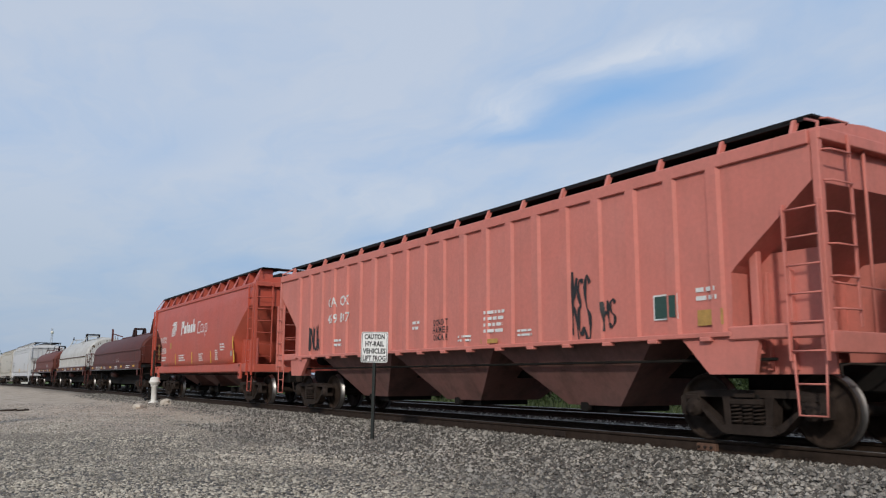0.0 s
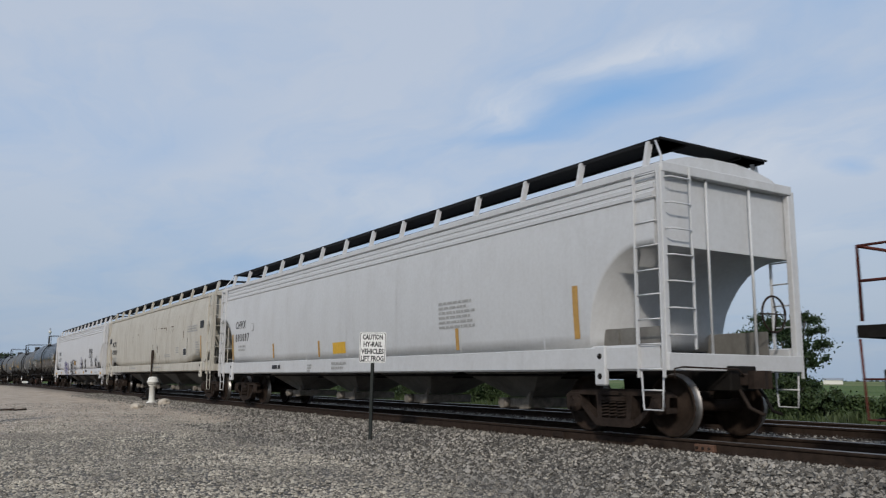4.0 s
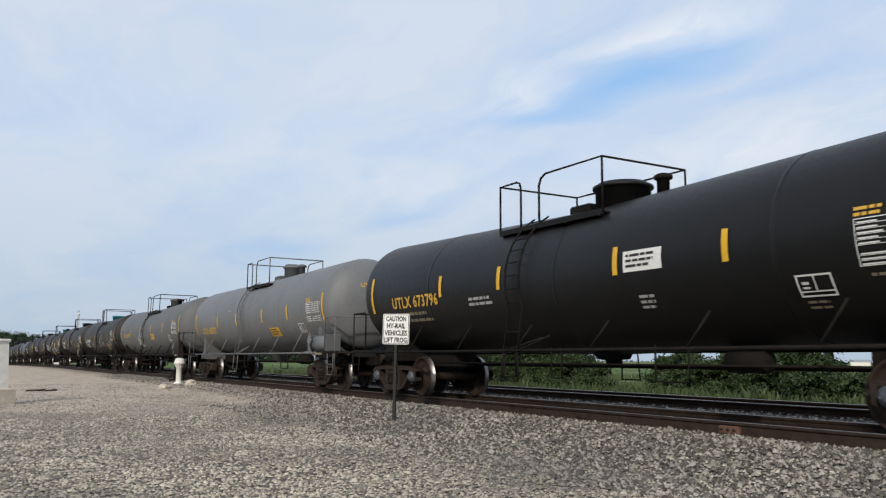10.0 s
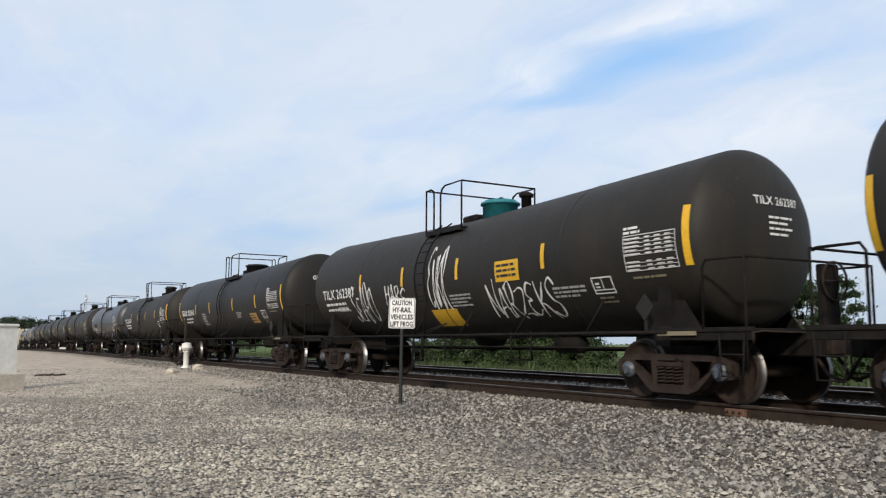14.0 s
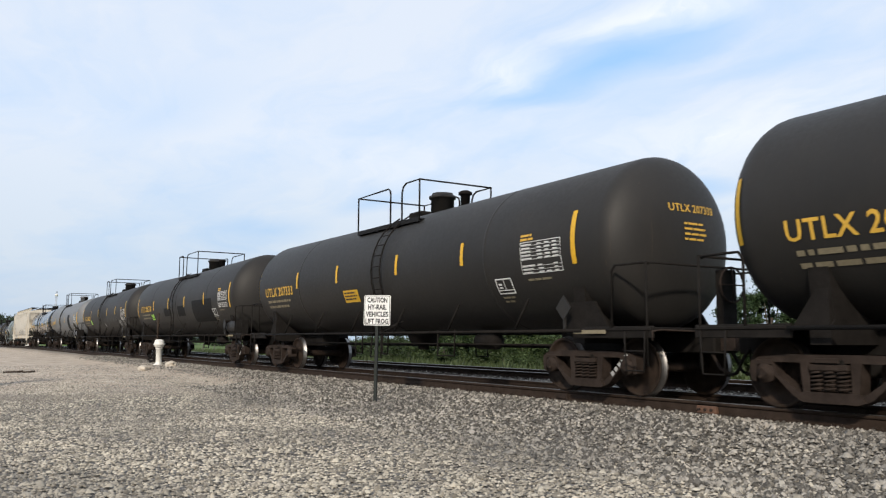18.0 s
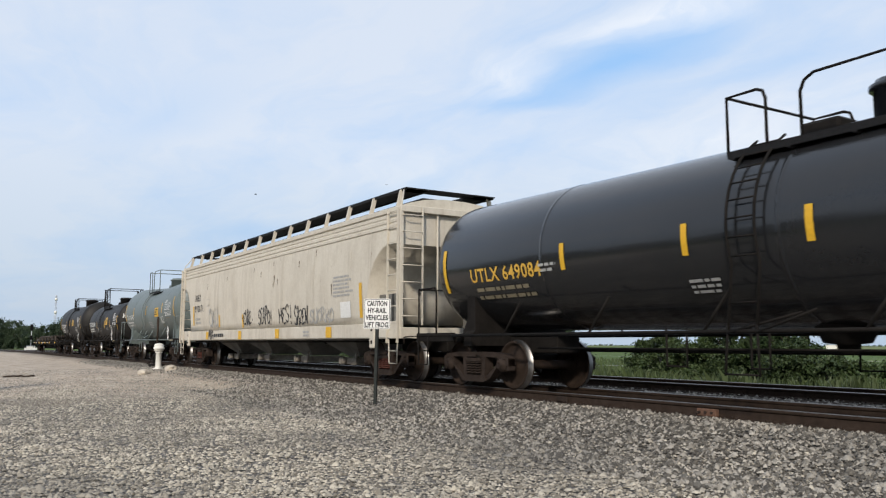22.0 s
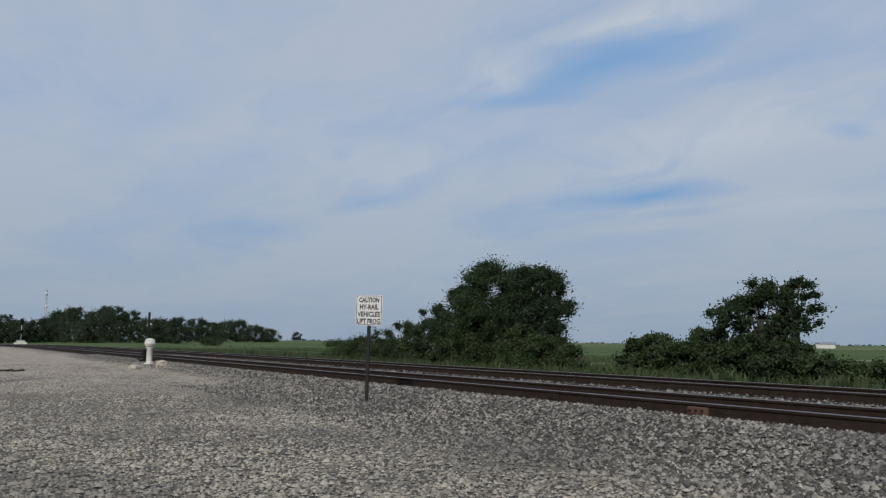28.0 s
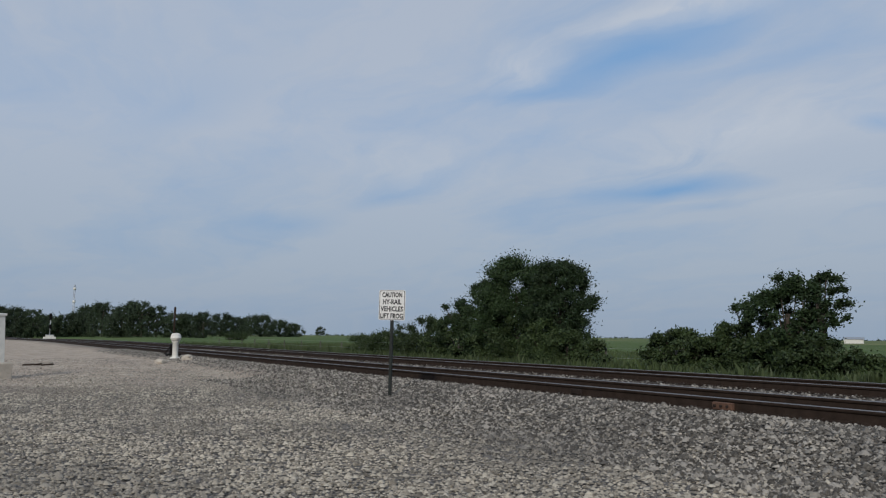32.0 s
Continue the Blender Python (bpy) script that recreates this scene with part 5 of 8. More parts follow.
        for y in (-0.25, 0.25):
            s.tube([(0.5 + 0.34 * math.cos(a), y, ht + 0.12 + 0.36 * math.sin(a)) for a in [math.pi * 1.15 - math.pi * 1.3 * i / 14 for i in range(15)]], 0.04, 6)
            s.tube([(0.5, y, ht), (0.5, y, ht + 0.46)], 0.03, 6)
            s.tube([(0.16, y, ht + 0.2), (0.84, y, ht + 0.2)], 0.025, 5)
        s.box(0.3, 0.7, -0.27, 0.27, ht + 0.43, ht + 0.50, 0.02)
    else:
        for y in (-0.42, 0.42):
            s.tube([(-0.55, y, ht - 0.08), (-0.25, y, ht + 0.45), (0.25, y, ht + 0.45), (0.55, y, ht - 0.08)], 0.045, 6)
        s.box(-0.34, 0.34, -0.46, 0.46, ht + 0.41, ht + 0.49, 0.02)
        s.tube([(-0.5, -0.42, ht), (0.25, -0.42, ht + 0.42)], 0.03, 6)
    part("lifting_bracket", s, car, mats=(MAT["maroon_dark"] if bracket == "arch" else MAT["under"],))
    for k in (-1, 1):
        s = Shape()
        x = k * 5.3
        if bracket != "arch":
            # a post over the cover's shoulder with a long level arm and a dark gusset
            p = (-5.2 if k < 0 else 1.3) if ribs else (-4.8 if k < 0 else 0.3)
            s.tube([(p + 0.12, -1.0, ht - 0.55), (p + 0.04, -0.72, ht + 0.02), (p, -0.6, ht + 0.24)], 0.035, 6)
            s.tube([(p - 0.05, -0.6, ht + 0.24), (p + 2.7, -0.3, ht + 0.16)], 0.035, 6)
            s.tube([(p + 0.9, -0.5, ht + 0.2), (p + 0.95, -0.62, ht - 0.12)], 0.025, 5)
            part("gusset", Shape().prism([(p - 0.22, ht + 0.22), (p + 0.02, ht + 0.46), (p + 0.18, ht + 0.22)], -0.63, -0.57), car, mats=(MAT["under"],))
        else:
            y = -0.62
            s.add([(x - 0.05, y - 0.06, ht - 0.32), (x + 0.05, y - 0.06, ht - 0.32), (x + 0.05, y + 0.06, ht - 0.32), (x - 0.05, y + 0.06, ht - 0.32), (x + k * 0.34 - 0.05, y * 0.9 - 0.05, ht + arm), (x + k * 0.34 + 0.05, y * 0.9 - 0.05, ht + arm), (x + k * 0.34 + 0.05, y * 0.9 + 0.05, ht + arm), (x + k * 0.34 - 0.05, y * 0.9 + 0.05, ht + arm)], [(0, 1, 5, 4), (1, 2, 6, 5), (2, 3, 7, 6), (3, 0, 4, 7), (4, 5, 6, 7)])
            s.tube([(x + k * 0.2, y * 0.93, ht + arm * 0.55), (x - k * 0.85, y * 0.25, ht + 0.16)], 0.035, 6)
            s.tube([(x - k * 0.42, y * 0.6, ht + 0.26), (x - k * 0.36, y * 0.6, ht - 0.02)], 0.02, 5)
            s.tube([(x - k * 0.25, -0.5, ht + 0.22), (x - k * 0.25, -0.5, ht - 0.1)], 0.02, 5)
        part("guide_arm", s, car, mats=(skin if ribs else MAT["maroon"],))
        # end rails, steps and hand brake
        s = Shape()
        for y in (-1.45, 1.45):
            s.tube([(k * (L - 0.1), y, 1.5), (k * (L - 0.1), y, 2.35), (k * (L - 0.7), y, 2.35), (k * (L - 0.7), y, 1.5)], 0.022, 6)
            s.tube([(k * (L - 0.1), y, 1.95), (k * (L - 0.7), y, 1.95)], 0.018, 5)
        s.tube([(k * (L - 0.1), -1.45, 2.35), (k * (L - 0.1), 1.45, 2.35)], 0.02, 5)
        part("end_handrail", s, car, mats=(deck,))
        for side in (-1, 1):
            part("step", stirrup(k * (L - 0.3), side * 1.5, 0.42, 1.3), car, mats=(deck,))
            part("placard_board", Shape().box(k * (L - 1.35), k * (L - 1.1), side * 1.50, side * 1.53, 0.95, 1.27, 0.01), car, mats=(deck,))
        part("uncoupling_lever", lever_mesh, car, m=pose(k * (L - 0.05), 0, 0, 0, 0, 0 if k > 0 else 180))
    part("brake_wheel", brake_wheel_mesh, car, m=pose(L - 0.25, -0.7, 2.1))
    part("brake_housing", Shape().box(L - 0.7, L - 0.32, -0.95, -0.45, 1.55, 2.4, 0.04), car, mats=(deck,))
    part("air_reservoir", Shape().lathe([(-0.5, 0.03), (-0.47, 0.17), (-0.40, 0.20), (0.40, 0.20), (0.47, 0.17), (0.5, 0.03)], 16, "x", (-0.75, -1.12, 1.02)), car, mats=(MAT["maroon_dark"],))

    if ribs:
        for i in range(90):
            a = rnd.uniform(0.1, math.pi - 0.1)
            q = rnd.uniform(0.90, 0.985) if i % 2 else rnd.uniform(0.45, 0.9)
            yy, zz = -1.37 * 0.93 * q * math.cos(a), 2.2 + (ht - 2.25) * 0.93 * q * math.sin(a) - (0.5 if i > 24 else 0.0)
            w_, hh_ = rnd.uniform(0.015, 0.055), rnd.uniform(0.04, 0.15)
            part("rust_spot", Shape().add([(Hh + 0.006, yy - w_, zz), (Hh + 0.006, yy - w_ * 0.3, zz + hh_ * 0.4), (Hh + 0.006, yy + w_, zz + hh_ * 0.2), (Hh + 0.006, yy + w_ * 0.4, zz - hh_ * 0.6), (Hh + 0.006, yy - w_ * 0.2, zz - hh_)], [(0, 1, 2, 3, 4)]), car, mats=(MAT["rust_run"],))

    def sill_at(u, v, lift=0.006):
        return (u, -1.52 - lift, v)
    if mark:
        decal("reporting_mark", lettering(mark, 0.185, 1.68), sill_at, car, MAT["ink_white"], x=-4.24, z=1.30)
    for x in (-6.18, -3.07, -0.24, 2.85, 6.05):
        decal("reflector_tape", bars([(-0.22, 0, 0.44, 0.10)]), sill_at, car, MAT["yellow"], x=x, z=1.36)
    if mark:
        for text, z in (("LD LMT  234500", 1.40), ("LT WT     51500", 1.30)):
            decal("weight_print", lettering(text, 0.066, 0.66), sill_at, car, MAT["ink_white"], x=-2.1, z=z)
        for text, z in (("FOR USE ON NOKL 380500", 1.64), ("THRU NOKL 381500 ONLY", 1.555)):
            decal("hood_print", lettering(text, 0.055, 0.78), lambda u, v: (u, -1.436 if v < 1.665 else -1.378, v), car, MAT["ink_white"], x=1.03, z=z + 0.12)
        decal("arrow_mark", ([(-0.06, 0.07), (0.06, 0.07), (0.0, 0.0)], [(0, 1, 2)]), lambda u, v: (u, -1.378, v), car, MAT["ink_white"], x=-0.05, z=1.74)
        decal("arrow_mark", ([(-0.07, 0.0), (0.07, 0.0), (0.0, 0.08)], [(0, 1, 2)]), sill_at, car, MAT["ink_white"], x=0.12, z=1.36)
    for x in (1.5, 4.6) if mark else (-1.9, 1.5, 4.6):
        decal("small_print", lines_of_bars(rnd, -0.5, 0, 1.0, 2, 0.045, 0.09), sill_at, car, MAT["ink_white"], x=x, z=1.41)
    if not mark:
        decal("small_print", lines_of_bars(rnd, -0.6, 0, 1.2, 2, 0.07, 0.14), lambda u, v: (u, -1.378, v), car, MAT["ink_gray"], x=2.6, z=1.85)
    sets = running_gear(car, half, -half, ends=(over + 0.42, over + 0.42))
    CARS.append((car, mid, sets))
    return car


def flat_car(label, lead, trail, seed=0, over=1.7):
    rnd = random.Random(seed)
    mid, half = (lead + trail) / 2, (lead - trail) / 2
    car = thing("flat_car", label, "flat car")
    L = half + over
    part("deck", Shape().box(-L, L, -1.38, 1.38, 0.96, 1.06, 0.01), car, mats=(MAT["board"],))
    for side in (-1, 1):
        part("side_sill", Shape().box(-L, L, side * 1.38, side * 1.46, 0.74, 1.08, 0.015), car, mats=(MAT["under"],))
        for i in range(15):
            x = -L + 0.8 + (2 * L - 1.6) * i / 14
            part("stake_pocket", Shape().box(x - 0.09, x + 0.09, side * 1.46, side * 1.54, 0.80, 1.02, 0.01), car, mats=(MAT["under"],))
        for i in range(7):
            x = -L + 2.2 + (2 * L - 4.4) * i / 6
            part("stake", Shape().box(x - 0.04, x + 0.04, side * 1.30, side * 1.38, 1.06, 1.46, 0.01), car, mats=(MAT["board"],))
    part("centre_sill", Shape().prism([(-half - 1.4, 0.62), (-half - 1.4, 0.98), (half + 1.4, 0.98), (half + 1.4, 0.62), (half - 1.5, 0.62), (half - 2.6, 0.36), (-half + 2.6, 0.36), (-half + 1.5, 0.62)], -0.6, 0.6), car, mats=(MAT["under"],))
    for k in (-1, 1):
        part("end_sill", Shape().box(k * L, k * (L + 0.12), -1.42, 1.42, 0.72, 1.10, 0.02), car, mats=(MAT["under"],))
        for side in (-1, 1):
            part("step", stirrup(k * (L - 0.3), side * 1.47, 0.40, 0.8), car, mats=(MAT["under"],))
        part("uncoupling_lever", lever_mesh, car, m=pose(k * (L + 0.1), 0, 0, 0, 0, 0 if k > 0 else 180))
    part("brake_mast", Shape().box(L - 0.14, L - 0.06, -1.1, -1.04, 1.06, 1.9, 0.01).box(L - 0.14, L - 0.06, -0.62, -0.54, 1.06, 2.2, 0.01).box(L - 0.13, L - 0.07, -1.1, -0.54, 1.5, 1.56, 0.01), car, mats=(MAT["under"],))
    part("brake_wheel", brake_wheel_mesh, car, m=pose(L + 0.02, -0.55, 1.7))

    def sill_at(u, v):
        return (u, -1.466 if abs(u) > L else -1.548, v)
    for x in (-L + 2.4, -3.2, -1.0, 1.6, 5.2, L - 0.7):
        decal("reflector_tape", bars([(-0.3, 0, 0.6, 0.13)]), sill_at, car, MAT["yellow"], x=x, z=0.84)
    for x in (-L + 1.6, -L + 4.2, 0.2, 3.6):
        decal("small_print", lines_of_bars(rnd, -0.4, 0, 0.8, 1, 0.10, 0.12), sill_at, car, MAT["ink_white"], x=x, z=0.86)
    sets = running_gear(car, half, -half, ends=(over + 0.4, over + 0.4))
    CARS.append((car, mid, sets))
    # load: long steel sections on timbers
    loads = []
    s = thing("steel_load", "stack of long rusty steel sections on timbers", "steel load")
    k = 0
    for layer in range(5):
        for i in range(7):
            y = -1.15 + 0.37 * i + rnd.uniform(-0.03, 0.03)
            x0, x1 = -L + 2.0 + rnd.uniform(-0.5, 0.9) + 0.35 * layer, L - 2.4 + rnd.uniform(-0.8, 0.5)
            z = 1.15 + 0.078 * layer
            q = Shape().box(x0, x1, y - 0.14, y + 0.14, z, z + 0.014).box(x0, x1, y - 0.02, y + 0.02, z, z + 0.07)
            part("steel_section", q, s, mats=(MAT["board"],))
    for i in range(6):
        x = -L + 2.6 + (2 * L - 5.2) * i / 5
        part("timber", Shape().box(x - 0.07, x + 0.07, -1.3, 1.3, 1.06, 1.15, 0.01), s, mats=(MAT["tie"],))
    CARS.append((s, mid, []))
    b = thing("steel_box", "low grey steel crate at the tail of the flat car", "crate")
    part("crate_body", Shape().box(-L + 0.35, -L + 1.8, -1.2, 1.2, 1.06, 1.26, 0.02), b, mats=(MAT["gray_light"],))
    CARS.append((b, mid, []))
    return car


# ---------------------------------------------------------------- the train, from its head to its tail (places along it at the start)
hopper_car("faded red covered hopper car with ribbed steel sides", 10.03, -2.52, "pink", "ribbed", 1.4, 3.80, (1.15, 1.43), 0, 4, seed=1, end_cut=1.25, cut=(2.21, 3.2), lower="pink_shaded_dirty", posts=16, walk_z=4.07, post_w=0.025)
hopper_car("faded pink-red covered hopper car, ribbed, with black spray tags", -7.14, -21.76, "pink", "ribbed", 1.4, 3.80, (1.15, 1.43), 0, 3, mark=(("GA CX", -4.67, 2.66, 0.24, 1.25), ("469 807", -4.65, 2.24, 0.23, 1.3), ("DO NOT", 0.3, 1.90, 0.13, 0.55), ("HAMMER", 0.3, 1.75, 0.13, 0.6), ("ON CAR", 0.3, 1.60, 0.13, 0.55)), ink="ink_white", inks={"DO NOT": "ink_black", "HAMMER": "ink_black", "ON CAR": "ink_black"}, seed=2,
           tags=((4.58, 1.95, 0.45, 0.80, "KES", "ink_black"), (5.22, 1.79, 0.28, 0.36, "HS", "ink_black"), (-6.06, 1.89, 0.7, 0.6, "NUA", "ink_black")), prints=((2.21, 2.02, 0.6, 4, 0.06, "ink_white"), (-0.67, 1.98, 0.35, 2, 0.06, "ink_white"), (7.12, 2.0, 0.45, 2, 0.06, "ink_white"), (3.13, 1.65, 0.5, 2, 0.04, "ink_white"), (1.2, 1.62, 0.5, 2, 0.04, "ink_white"), (-4.6, 1.75, 0.5, 2, 0.06, "ink_white")), boxes=((6.36, 1.84, 0.48, 0.36, "ink_white"), (6.36, 1.84, 0.43, 0.31, "sign_green"), (7.14, 1.65, 0.45, 0.21, "ochre"), (2.05, 1.52, 0.5, 0.08, "ochre")), end_cut=1.25, cut=(2.21, 3.2), lower="pink_shaded_dirty", posts=16, walk_z=4.07, post_w=0.025)
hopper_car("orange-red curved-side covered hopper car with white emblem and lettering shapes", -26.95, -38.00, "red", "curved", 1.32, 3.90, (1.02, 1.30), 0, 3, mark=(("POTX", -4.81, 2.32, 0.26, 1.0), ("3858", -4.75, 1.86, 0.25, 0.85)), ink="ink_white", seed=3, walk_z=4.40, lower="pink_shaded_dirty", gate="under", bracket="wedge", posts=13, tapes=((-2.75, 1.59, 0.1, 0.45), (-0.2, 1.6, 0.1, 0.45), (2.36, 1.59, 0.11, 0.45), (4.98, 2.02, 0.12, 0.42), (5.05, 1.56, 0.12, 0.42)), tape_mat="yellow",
           prints=((-1.67, 1.70, 1.1, 3, 0.05, "ink_white"), (1.05, 1.70, 0.6, 4, 0.04, "ink_white"), (3.07, 1.78, 0.34, 5, 0.04, "ink_white"), (3.79, 1.98, 0.6, 3, 0.05, "ink_white"), (-4.75, 1.66, 0.8, 2, 0.06, "ink_white")), boxes=((-3.53, 2.17, 0.24, 0.24, "ochre"), (4.79, 1.66, 0.17, 0.17, "ink_gray"), (-5.6, 1.95, 0.10, 0.7, "ochre")), end_cut=1.9, cut=(2.0, 3.15), emblem=True)
coil_car("maroon coil car with a long arched steel cover", -43.89, -55.50, "maroon", "NOKL 380698", seed=4)
coil_car("coil car with a rust-stained white ribbed cover", -60.92, -72.12, "coil_white", ribs=True, bracket="frame", seed=5, hood_top=3.54, arm=0.30)
coil_car("brown coil car with a faded arched cover", -78.03, -89.48, "maroon_old", bracket="ring", seed=6)
FLOW = dict(style="curved", eave=3.95, sill=(0.97, 1.33), bands=3, bays=4, posts=14, post_w=0.032)
hopper_car("light grey curved-side covered hopper car", -96.07, -113.70, "white", over=1.4, seed=7, mark=(("CHVX", -8.12, 2.44, 0.25, 1.0), ("893097", -7.93, 2.02, 0.25, 1.35)), tapes=((-8.87, 1.85, 0.13, 0.84), (-5.06, 1.63, 0.11, 0.42), (-1.69, 1.60, 0.11, 0.42), (1.5, 1.6, 0.11, 0.42), (5.0, 1.6, 0.11, 0.42), (8.5, 1.9, 0.13, 0.84)), prints=((-7.86, 1.82, 0.9, 2, 0.06, "ink_gray"), (-4.7, 1.10, 0.85, 1, 0.11, "ink_black"), (-0.39, 1.18, 1.0, 2, 0.06, "ink_gray"), (-2.3, 1.16, 0.3, 3, 0.04, "ink_gray"), (5.0, 2.3, 1.3, 6, 0.05, "ink_gray")), boxes=((-0.44, 1.59, 0.75, 0.28, "yellow"), (-6.92, 2.43, 0.24, 0.24, "ink_gray"), (-6.92, 2.43, 0.21, 0.21, "white")), **FLOW)
hopper_car("weathered beige covered hopper car with rust streaks", -117.87, -135.07, "beige", "curved", 1.45, 3.95, (1.08, 1.41), 0, 4, mark=(("WLPX", -8.15, 2.47, 0.26, 1.1), ("458039", -8.0, 2.04, 0.26, 1.35)), seed=8, posts=12, tapes=((-9.03, 1.94, 0.12, 0.84), (8.84, 1.98, 0.11, 0.84)), prints=((-7.8, 1.80, 1.2, 2, 0.08, "ink_gray"), (7.67, 2.80, 1.6, 3, 0.05, "ink_gray"), (8.35, 2.15, 0.5, 6, 0.05, "ink_gray"), (3.72, 1.77, 1.1, 2, 0.04, "ink_gray"), (5.39, 2.02, 0.55, 3, 0.05, "ink_gray"), (-3.0, 1.25, 1.6, 1, 0.05, "ink_gray"), (2.0, 1.25, 1.2, 1, 0.05, "ink_gray")), boxes=((-9.24, 2.80, 0.5, 0.3, "ink_black"), (8.9, 2.83, 0.48, 0.28, "ink_black"), (6.55, 1.85, 0.46, 0.3, "ink_white"), (6.55, 1.85, 0.40, 0.25, "ink_black")), corner_hole=True, end_cut=1.2, cut=(1.8, 3.0), runs=((1.15, 3.02, 0.22, 0.03), (1.6, 3.01, 0.2, 0.03), (2.0, 3.0, 0.12, 0.03), (2.5, 2.99, 0.5, 0.035), (3.05, 2.98, 0.45, 0.04), (3.4, 2.97, 0.06, 0.2), (4.4, 2.97, 0.5, 0.03), (4.2, 2.95, 0.03, 0.25), (4.55, 2.95, 0.03, 0.3), (1.0, 2.3, 0.06, 0.4), (1.82, 2.28, 0.05, 0.35), (1.96, 2.2, 0.06, 0.3), (1.5, 1.9, 0.05, 0.3), (2.1, 1.46, 0.07, 0.1), (2.27, 1.8, 0.04, 0.2), (2.3, 1.2, 0.05, 0.12), (-2.2, 2.9, 0.3, 0.03), (-3.4, 2.85, 0.05, 0.3), (6.3, 2.7, 0.06, 0.35), (6.9, 2.4, 0.05, 0.4)))
hopper_car("clean light grey covered hopper car with black spray tags", -139.18, -157.42, "white_b", over=1.38, seed=9, mark=(("CPCX", -8.15, 2.44, 0.25, 1.05), ("817273", -8.02, 1.99, 0.24, 1.32)), ink="ink_black", tapes=((-9.6, 1.08, 0.9, 0.13), (-7.0, 1.12, 0.4, 0.13), (-3.4, 1.12, 0.4, 0.13), (0.18, 1.12, 0.4, 0.14), (3.38, 1.12, 0.43, 0.14), (6.53, 1.12, 0.45, 0.14), (9.6, 1.06, 1.0, 0.14), (-0.52, 1.78, 0.7, 0.26)),
           prints=((-7.9, 1.76, 1.1, 2, 0.07, "ink_gray"), (6.08, 2.54, 1.6, 8, 0.038, "ink_black"), (8.11, 2.03, 0.5, 3, 0.04, "ink_gray"), (4.52, 1.15, 1.0, 1, 0.13, "ink_black"), (8.0, 1.10, 1.0, 1, 0.05, "ink_gray"), (1.6, 1.12, 0.5, 2, 0.04, "ink_gray")),
           tags=((-4.47, 1.47, 2.0, 0.72, "hau", "ink_violet"), (-1.12, 1.46, 2.5, 0.78, "nuzes", "ink_black"), (2.18, 1.70, 0.55, 0.55, "SN", "ink_violet"), (2.73, 1.62, 0.62, 0.46, "KANE", "ink_black"), (4, 1.68, 0.66, 0.54, "SOKE", "ink_black"), (6.35, 1.74, 1.15, 0.42, ".RTH.", "ink_black"), (7.88, 1.70, 0.66, 0.40, "HAKZE", "ink_black"), (8.86, 1.60, 0.60, 0.27, "NUKA", "ink_black")), **FLOW)
tank_car("shiny black tank car with white lettering", -161.62, -176.34, "black_satin", shape=(1.45, 2.51, 1.08, 1.25, 0.43, 0.045), rail_box=(-0.89, 1.05, 4.48), mark="CBTX 721880", mark_at=(-6.55, -0.50, 2.4), stripes=(-8.1, -5.33, -1.88, 1.08, 4.42, 7.74), stripe_z=-0.22, seed=10, reservoir=False, prints=((-3.24, -0.6, 0.9, 4, 0.05), (0.66, 0.22, 0.45, 2, 0.05), (0.57, -0.35, 0.6, 4, 0.05), (2.08, -0.6, 0.7, 3, 0.05), (5.6, -0.75, 0.5, 1, 0.1)), patches=((0.9, -0.95, 0.45, 0.5, "ink_gray"),), panel_x=6.9, panel_z=-0.15, springs=spring_mesh)
tank_car("grey tank car with dark repainted patches and a white tag", -181.31, -196.49, "gray", shape=(1.31, 2.48, 1.1, 1.67, 0.41, 0.17), rail_box=(-1.5, 1.71, 4.35), mark="UTLX 667856", ink="ink_yellow", mark_at=(-6.23, -0.68, 2.12), stripes=(-8.2, -4.97, -1.95, 1.47, 4.54, 8.06), stripe_z=-0.15, seed=11, band=(0.5, 1.2, "black_brown"), tags=((1.77, -0.80, 1.05, 0.5, "HARS", "ink_white"), (3.89, 0.47, 0.5, 0.75, "K", "ink_black")), patches=((2.44, -0.1, 0.7, 0.34, "black_brown"), (5.19, -1.15, 0.8, 0.25, "black_brown"), (6.2, 0.35, 0.5, 0.35, "black_brown"), (-4.87, -0.9, 0.75, 0.45, "black_brown")), panel_x=7.11, panel_z=-0.35, prints=((-2.29, 0.38, 0.5, 5, 0.05),))
tank_car("grey tank car with yellow stencils and a yellow notice", -201.18, -216.09, "gray", shape=(1.345, 2.52, 1.3, 1.62, 0.4, 0.22), rail_box=(-1.56, 1.67, 4.45), mark="UTLX 667654", ink="ink_yellow", mark_at=(-6.14, -0.40, 2.2), stripes=(-8.2, -4.71, -2.22, 1.53, 4.62, 7.98), stripe_z=-0.12, seed=12, sticker=(3.6, -0.58, 0.87, 0.33, "yellow"), panel_x=7.16, panel_z=-0.23, dome=(0.7, 0.34, 0.42))
tank_car("black tank car with white notices and yellow stencils", -220.86, -234.21, "black_deep", shape=(1.35, 2.505, 1.39, 1.7, 0.5, 0.21), rail_box=(-2.15, 0.92, 4.33), mark="UTLX 673796", ink="ink_yellow", mark_at=(-5.2, -0.48, 2.18), stripes=(-7.37, -3.97, -1.73, 1.57, 3.76, 7.1), seed=13, reservoir=False, sticker=(2.17, -0.14, 0.82, 0.33, "ink_white"), dome=(0.35, 0.5, 0.40), caps=cap_mesh, panel_x=6.2, panel_z=-0.3, prints=((-2.4, -0.48, 0.9, 2, 0.06), (2.2, -0.75, 0.4, 3, 0.05)))
